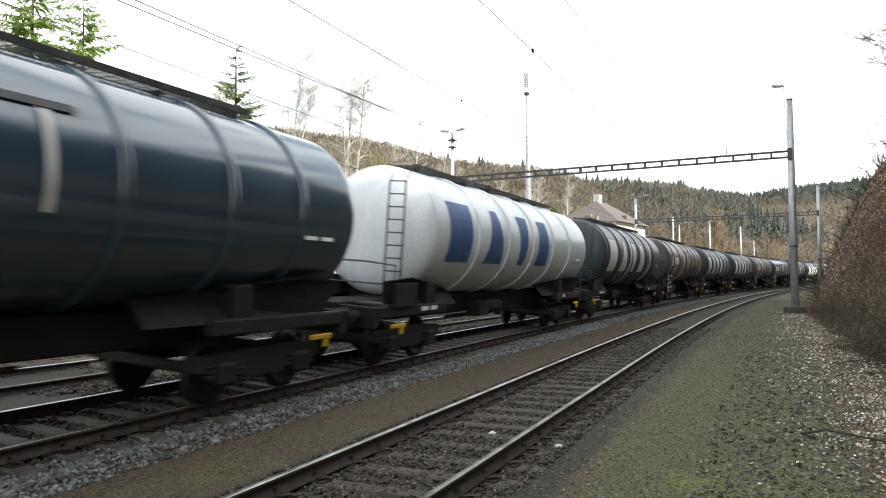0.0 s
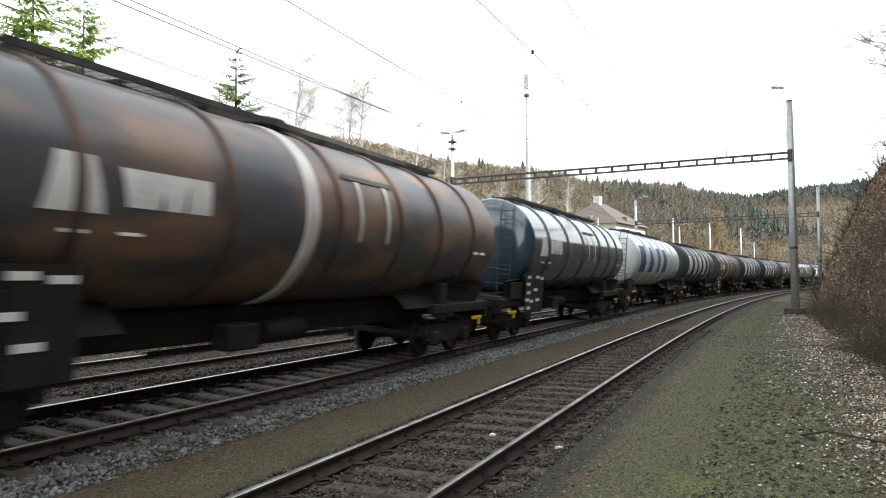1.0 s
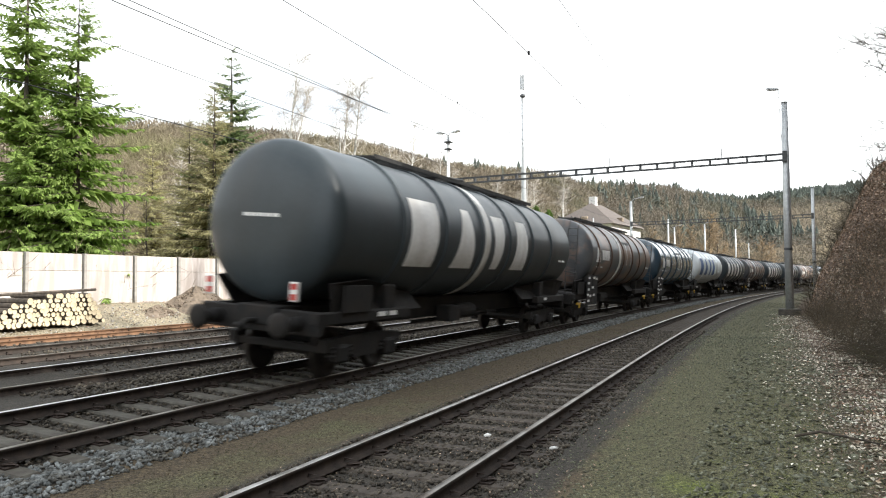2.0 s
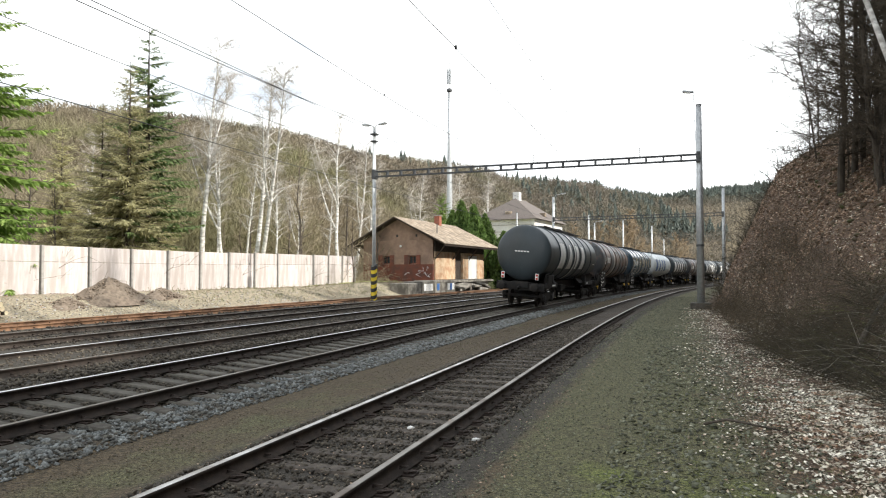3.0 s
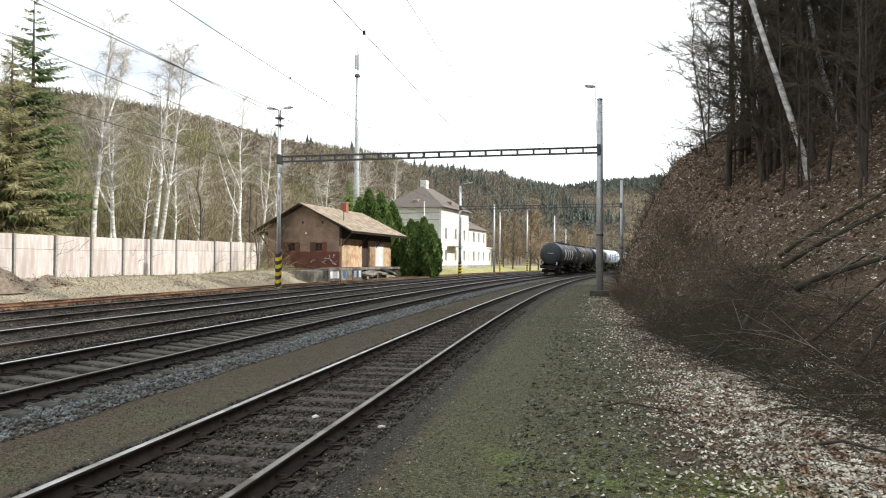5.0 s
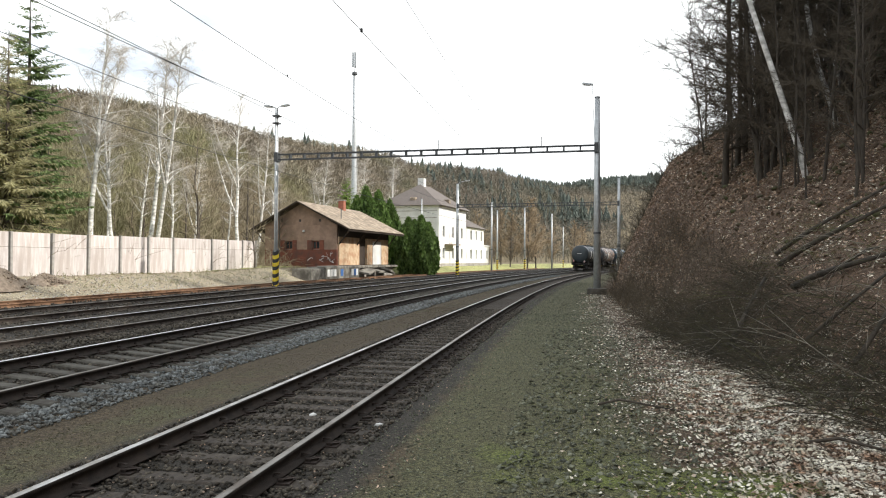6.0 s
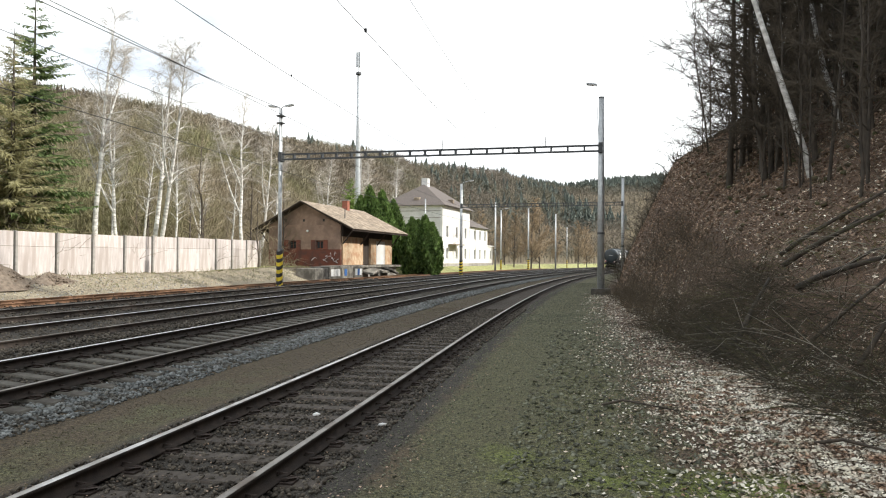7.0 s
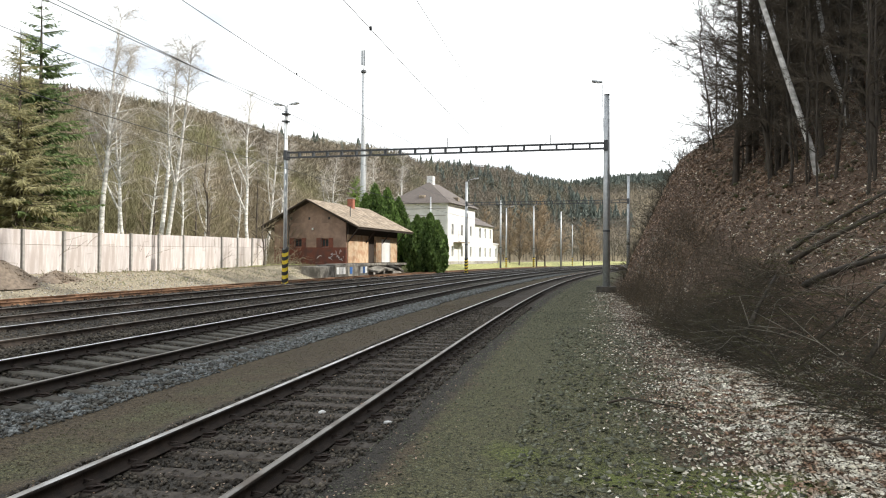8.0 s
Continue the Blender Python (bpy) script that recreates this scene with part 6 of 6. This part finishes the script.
def let_light_through(m, share):
    """Thin foliage: part of the light passes to the other side."""
    n, l = m.node_tree.nodes, m.node_tree.links
    b = n["Principled BSDF"]
    tr, mx = n.new("ShaderNodeBsdfTranslucent"), n.new("ShaderNodeMixShader")
    mx.inputs[0].default_value = share
    l.new(b.inputs["Base Color"].links[0].from_socket, tr.inputs["Color"])
    l.new(b.outputs[0], mx.inputs[1])
    l.new(tr.outputs[0], mx.inputs[2])
    l.new(mx.outputs[0], n["Material Output"].inputs["Surface"])


for k in ("needle", "needle_mid", "larch", "hedge"):
    let_light_through(M[k], 0.4)
for k, a in (("stone", 0.45), ("stone_brown", 0.5), ("slate", 0.6), ("grit", 0.4), ("leaf", 0.5), ("leaf_brown", 0.5), ("grass", 0.4), ("forest", 0.22), ("forest_far", 0.18), ("forest_shade", 0.18), ("forest_dark", 0.25), ("needle", 0.4), ("needle_mid", 0.4), ("larch", 0.35), ("hedge", 0.45)):
    island_variation(M[k], a)

stones("ballast_shoulder", 11000, 0, 26, 3.7, 4.75, 0.02, 0.045, "stone", "fresh grey-blue crushed stone beside the main track", 1, grow=0.5, power=1.2)
stones("ballast_shoulder_far", 5000, 24, 90, 3.75, 4.75, 0.05, 0.09, "stone", "grey-blue crushed stone further along the main track", 2)
stones("ballast_main", 9000, 1, 45, 4.7, 6.8, 0.025, 0.045, "stone_brown", "brown-grey ballast between the main rails", 3, grow=0.5, power=1.2, lift=0.35)
stones("ballast_between", 9000, 4, 50, 6.7, 9.2, 0.03, 0.055, "stone_brown", "brown-grey ballast between the through tracks", 4, grow=0.4, power=1.1)
stones("ballast_third", 5000, 6, 50, 9.2, 11.2, 0.03, 0.05, "stone_brown", "brown-grey ballast under the second through track", 5, grow=0.4, lift=0.1)
stones("ballast_siding", 8000, 8, 55, 11.2, 17.5, 0.03, 0.057, "stone_brown", "dirty ballast between the sidings", 6, grow=0.4)
stones("near_track_gravel", 16000, -1, 24, -0.5, 2.0, 0.012, 0.036, "stone_brown", "dirty gravel and stones in the near track", 7, power=1.3, grow=0.8, lift=0.55)
stones("strip_gravel", 9000, -1, 26, 1.9, 3.8, 0.005, 0.014, "grit", "fine brown gravel between the tracks", 8, power=1.5, grow=1.0)
stones("path_chips", 5600, -1.5, 16, -4.9, -1.9, 0.014, 0.05, "slate", "grey-green slate chips in the mossy path", 9, 0.22, 1.3, lift=0.15)
stones("path_gravel", 15000, -2, 22, -3.8, -0.4, 0.006, 0.017, "slate", "fine grey-green gravel of the path", 10, power=1.6, grow=1.2)
stones("yard_rubble", 1300, 8, 40, 20.6, 24.5, 0.02, 0.07, "concrete", "rubble and chips on the dirt yard", 12)
for i, (x, y, r) in enumerate(((-0.63, 8.4, 0.06), (-1.5, 9.0, 0.055), (2.3, 9.6, 0.06), (1.75, 7.6, 0.06), (1.77, 6.2, 0.08), (2.15, 6.55, 0.08))):
    v, f = stone_template(60 + i, 0.7 if i < 2 else 0.28)
    st = put("stone", pydata("stone", v * r, f), "mark_white" if i < 2 else "slate", m=Matrix.Translation((x, y, ground_z(x, y) + r * 0.45)))
    tagged(st, "small pale stone lying in the gravel" if i < 2 else "grey stone lying on the path", "stone", "single stones")

LEAF_V = np.array([(-0.5, 0, 0.06), (0, -0.3, 0.0), (0.5, 0, 0.1), (0, 0.3, 0.03)])
LEAF_F = [(0, 1, 2, 3)]


def leaves(name, n, s0, s1, o0, o1, r0, r1, material, label, seed, power=1.0, grow=0.0, fade=None, tilt=0.35):
    rg = np.random.default_rng(seed)
    pos, s, o = line_points(rg, n, s0, s1, o0, o1, power)
    keep = np.ones(n, bool)
    if fade:
        keep = rg.uniform(0, 1, n) < np.interp(o + 0.5 * wave(pos[:, 0], pos[:, 1], 1.3), fade[0], fade[1])
    pos, s = pos[keep], s[keep]
    m = len(pos)
    r = rg.uniform(r0, r1, m) * (1 + grow * np.maximum(0, s - 8) / 20)
    pos[:, 2] += 0.012 + rg.uniform(0, 0.02, m)
    me = scatter(name, LEAF_V, LEAF_F, pos, np.repeat(r[:, None], 3, 1), rg, tilt)
    return tagged(put(name, me, material), label, "leaves", kind="stuff")


leaves("pale_leaves", 60000, -3, 40, -7.4, -2.4, 0.028, 0.06, "leaf", "pale dry beech leaves beside the path", 21, 1.5, 0.6, ((-7.4, -6.4, -5.6, -4.6, -3.6, -2.6), (0.0, 0.3, 1.0, 1.0, 0.4, 0.03)))
leaves("near_pale_leaves", 40000, -3, 9, -7.6, -3.5, 0.03, 0.066, "leaf", "thick layer of pale dry leaves at the foot of the bank", 25, 1.0, 0.0, ((-7.6, -6.9, -6.2, -5.0, -4.4, -3.6), (0.0, 0.2, 1.0, 1.0, 0.5, 0.1)), 0.45)
leaves("slope_leaves", 90000, -1, 60, -26, -5.4, 0.05, 0.11, "leaf_brown", "reddish-brown leaf litter on the wooded bank", 22, 1.2, 0.6, ((-26, -8.2, -6.8), (1.0, 1.0, 0.2)), 0.5)
M["clod"] = mat("bank_soil_clod", (0.05, 0.034, 0.022), (0.13, 0.092, 0.06), 5, 0.95, fine=30, bump=0.4, c3=(0.06, 0.066, 0.024), big=2.5)
stones("bank_clods", 1300, 4, 62, -20, -8.0, 0.04, 0.13, "clod", "dark clods, roots and mossy stones on the bank", 15, 0.6, 1.2, 0.4)
leaves("face_leaves", 26000, 26, 78, -12, -4.3, 0.07, 0.14, "leaf_brown", "brown leaf litter on the steep cutting face", 26, 1.2, 0.3, None, 0.6)
leaves("slope_pale_leaves", 26000, 0, 45, -20, -7.6, 0.05, 0.11, "leaf", "scattered pale leaves on the wooded bank", 23, 1.2, 0.3)
stones("path_gravel_far", 7000, 18, 60, -3.6, -0.4, 0.012, 0.03, "slate", "grey-green gravel further along the path", 13)
stones("strip_gravel_far", 5000, 24, 70, 1.9, 3.8, 0.01, 0.024, "grit", "brown gravel further along between the tracks", 14)
leaves("yard_debris", 5000, 8, 50, 20.4, 26, 0.04, 0.13, "leaf_brown", "brown bark and leaf scraps on the dirt yard", 27, 1.0)
leaves("track_litter", 2600, -1, 22, -1.2, 2.2, 0.015, 0.04, "leaf_brown", "bits of dry leaves in the near track", 24, 1.2)


def brush(name, n, s0, s1, o0, o1, hmax, material, label, seed, length=(0.8, 2.2), power=1.0, rad=0.006, rise=(0.3, 1.4), edge=None):
    """Tangled bare shoots, each an arching run of thin rods."""
    rg = np.random.default_rng(seed)
    pos, s, o = line_points(rg, n, s0, s1, o0, o1, power)
    if edge:
        pos = pos[o < np.interp(s, *edge) + 0.25 * wave(pos[:, 0], pos[:, 1], 1.1)]
    segs = []
    for p in pos:
        az = rg.uniform(0, 2 * np.pi)
        el = rg.uniform(*rise)
        d = np.array([np.cos(az) * np.cos(el), np.sin(az) * np.cos(el), np.sin(el)])
        L = rg.uniform(*length)
        r = rad * rg.uniform(0.6, 1.5)
        q = p.copy()
        for j in range(5):
            e = q + d * L / 5
            segs.append((q, e, r * (1 - j * 0.15), r * (0.85 - j * 0.15)))
            if j > 0 and rg.random() < 0.8:
                d2 = d + rg.normal(0, 0.5, 3)
                d2 /= np.linalg.norm(d2)
                segs.append((e, e + d2 * L * rg.uniform(0.12, 0.32), r * 0.5, r * 0.25))
            d = d + np.array([0, 0, -0.2]) + rg.normal(0, 0.12, 3)
            d /= np.linalg.norm(d)
            q = e
    return tagged(put(name, seg_mesh(name, segs, 3), material), label, "brush", kind="stuff")


M["shoot"] = mat("bramble_shoots", (0.03, 0.025, 0.015), (0.085, 0.07, 0.042), 2, 0.8, bump=0)
M["stick"] = mat("dead_sticks", (0.2, 0.18, 0.14), (0.36, 0.33, 0.27), 3, 0.85, bump=0)
M["shoot_red"] = mat("reddish_shoots", (0.05, 0.039, 0.024), (0.12, 0.093, 0.058), 2, 0.8, bump=0)
M["shoot_green"] = mat("green_bramble_shoots", (0.05, 0.055, 0.018), (0.12, 0.12, 0.045), 2, 0.8, bump=0)
for k in ("shoot", "shoot_red", "shoot_green"):
    island_variation(M[k], 0.5)
FRONT = ((0, 4, 12.4, 20, 29, 38), (-6.3, -5.8, -4.9, -4.5, -4.2, -3.9))   # front of the brambles along the bank
brush("brush_near", 4600, 1, 17, -7.3, -4.7, 1, "shoot", "tangled dark brown bramble shoots at the foot of the bank", 31, (0.6, 1.9), 1.0, 0.0055, (0.0, 0.8), FRONT)
brush("brush_green", 520, 2, 17, -9.2, -5.4, 1, "shoot_green", "green bramble runners among the dead shoots", 39, (0.6, 1.7), 1.0, 0.005, (0.1, 0.9), FRONT)
brush("dead_sticks", 130, 3, 15, -8.6, -5.4, 1, "stick", "pale dead sticks in the brambles", 38, (0.8, 2.2), 1.0, 0.007, (0.05, 0.5), FRONT)
brush("brush_far", 2900, 13, 38, -7.4, -4.0, 1, "shoot_red", "dense reddish-brown shrub shoots at the foot of the bank", 32, (0.6, 1.7), 1.0, 0.006, (0.3, 1.4), FRONT)
brush("face_scrub", 900, 28, 62, -10, -4.6, 1, "shoot_red", "low scrub on the steep cutting face", 40, (0.4, 1.1), 1.0, 0.008)
brush("brush_upper", 380, 4, 60, -16, -8.5, 1, "shoot", "thin bare saplings scattered on the bank", 33, (0.5, 1.6), 1.0, 0.006)
brush("brush_edge", 1600, 44, 110, -12, -4.2, 1, "shoot", "scrub along the far edge of the bank", 34, (0.8, 2.2), 1.0, 0.02)
brush("fence_scrub", 1400, 10, 70, 26.6, 34, 1, "twig_light", "bare scrub behind the concrete fence", 35, (1.2, 3.6), 1.0, 0.018)
brush("dry_grass", 1000, 28, 60, 22.2, 26, 1, "grass", "dry grass along the foot of the fence", 36, (0.1, 0.35), 1.0, 0.012)
brush("path_moss_tufts", 1600, -1.5, 9, -4.4, -2.2, 1, "grass", "short green tufts in the path", 37, (0.03, 0.08), 1.4, 0.003)


def fallen_log(x0, y0, x1, y1, r, lift0, lift1, label, material="bark_dark", fork=False):
    a = Vector((x0, y0, ground_z(x0, y0) + lift0))
    b = Vector((x1, y1, ground_z(x1, y1) + lift1))
    t = thing("fallen_branch", Matrix.Translation(a), label, "branch", "fallen branches")
    bm = bmesh.new()
    mid = (b - a) * 0.5 + Vector((0, 0, 0.06))
    tube(bm, (Vector((0, 0, 0)), mid * 0.5 + Vector((0.03, 0, 0.05)), mid, (b - a)), (r, r * 0.9, r * 0.75, r * 0.5), 9)
    part("stem", bm, material, t, smooth=True)
    if fork:
        bm = bmesh.new()
        tube(bm, (mid, mid + Vector((0.4, -0.3, 0.35)), mid + Vector((0.9, -0.4, 0.5))), (r * 0.5, r * 0.35, r * 0.15), 7)
        part("side_branch", bm, material, t, smooth=True)


fallen_log(7.55, 15.0, 7.9, 12.4, 0.075, 0.16, 0.2, "thick fallen bough on the leafy bank", fork=True)
fallen_log(8.5, 17.6, 9.5, 14.9, 0.07, 0.12, 0.2, "fallen trunk lying along the bank", fork=True)
fallen_log(8.9, 18.6, 10.6, 16.6, 0.06, 0.16, 0.24, "long fallen trunk higher on the bank")
fallen_log(6.2, 15.0, 7.6, 16.4, 0.06, 0.1, 0.5, "thin broken branch on the bank")
fallen_log(5.6, 9.5, 8.0, 10.6, 0.035, 0.5, 0.9, "pale dead branch in the brambles")
fallen_log(6.0, 11.5, 8.8, 10.6, 0.03, 0.5, 0.7, "grey dead branch in the brambles", fork=True)
fallen_log(2.2, 9.6, 3.1, 9.2, 0.018, 0.03, 0.03, "small twig lying on the leaves")
fallen_log(4.0, 7.6, 4.7, 6.9, 0.02, 0.03, 0.03, "crooked twig lying on the leaves")


# ---------------- timber stack, dirt heap ----------------
def timber_stack():
    rg = random.Random(3)
    side = shared("log", lathe(bmesh.new(), ((-1.0, 0.1), (-0.5, 0.103), (0.5, 0.098), (1.0, 0.1)), 10, "y"), "bark")
    end = shared("cut_end", lathe(bmesh.new(), ((-1.012, 0.088), (-0.998, 0.096)), 10, "y"), "wood_cut")
    p = on_ground(13.2, 22.6)
    t = thing("timber_stack", line_pose(13.2, 22.9, p.z), "stack of cut logs with pale ends beside the fence", "timber stack")
    for row in range(7):
        n = 34 - row * 4
        for i in range(n):
            r = rg.uniform(0.75, 1.35)
            x = 3.4 - (i + row * 0.55) * 0.2 + rg.uniform(-0.04, 0.04)
            m = pose(x, rg.uniform(-0.06, 0.06), 0.1 + row * 0.17 + rg.uniform(-0.02, 0.02), 0, 0, rg.uniform(-2, 2)) @ Matrix.Diagonal((r, 1, r, 1))
            lg = put("log", side, None, t, m=m)
            put("cut_end", end, None, lg, "pale sawn end")
    bm = bmesh.new()
    tube(bm, ((-4, -0.9, 1.1), (3.2, -0.8, 1.35)), 0.06, 6)
    part("log", bm, "bark", t)


timber_stack()


def dirt_heap(s, o, rx, ry, h, seed, label):
    p = on_ground(s, o, -0.3)
    rg = np.random.default_rng(seed)
    n, m = 26, 9
    V = [(0, 0, h)]
    F = []
    for j in range(1, m + 1):
        for i in range(n):
            a = 2 * math.pi * i / n
            u = j / m
            k = 1 + 0.16 * math.sin(a * 3 + seed) + rg.normal(0, 0.03)
            V.append((rx * u * k * math.cos(a), ry * u * k * math.sin(a), h * (1 - u) ** 1.1 * (1 + rg.normal(0, 0.09)) - 0.05 * (j == m)))
    for j in range(m - 1):
        for i in range(n):
            F.append((1 + j * n + i, 1 + (j + 1) * n + i, 1 + (j + 1) * n + (i + 1) % n, 1 + j * n + (i + 1) % n))
    me = bpy.data.meshes.new("heap")
    me.from_pydata(V, [], F + [(0, 1 + i, 1 + (i + 1) % n) for i in range(n)])
    t = thing("dirt_heap", line_pose(s, o, p.z), label, "dirt heap", "dirt heaps")
    put("soil", me, "heap_soil", t, smooth=True)
    pos = np.stack((rg.normal(0, rx * 0.45, 260), rg.normal(0, ry * 0.45, 260), np.zeros(260)), 1)
    u = np.clip(np.hypot(pos[:, 0] / rx, pos[:, 1] / ry), 0, 1)
    pos[:, 2] = h * (1 - u) ** 1.1
    v, f = stone_template(seed, 0.8)
    st = put("clod_cover", scatter("clod_cover", v, f, pos, rg.uniform(0.03, 0.1, (260, 1)) * rg.uniform(0.7, 1.3, (260, 3)), rg, 0.6), "heap_soil", t)
    tagged(st, "loose clods", kind="stuff")


M["heap_soil"] = mat("heap_soil", (0.13, 0.1, 0.075), (0.25, 0.2, 0.15), 6, 0.95, fine=30, bump=0.5)
dirt_heap(23.8, 24.1, 3.0, 1.4, 1.3, 1, "grey-brown heap of dug earth in front of the fence")
dirt_heap(20.6, 23.4, 1.6, 0.9, 0.62, 2, "low mound of earth and chips by the fence")
dirt_heap(27.4, 24.2, 2.2, 1.1, 0.66, 3, "low mound of earth by the fence")
motions()
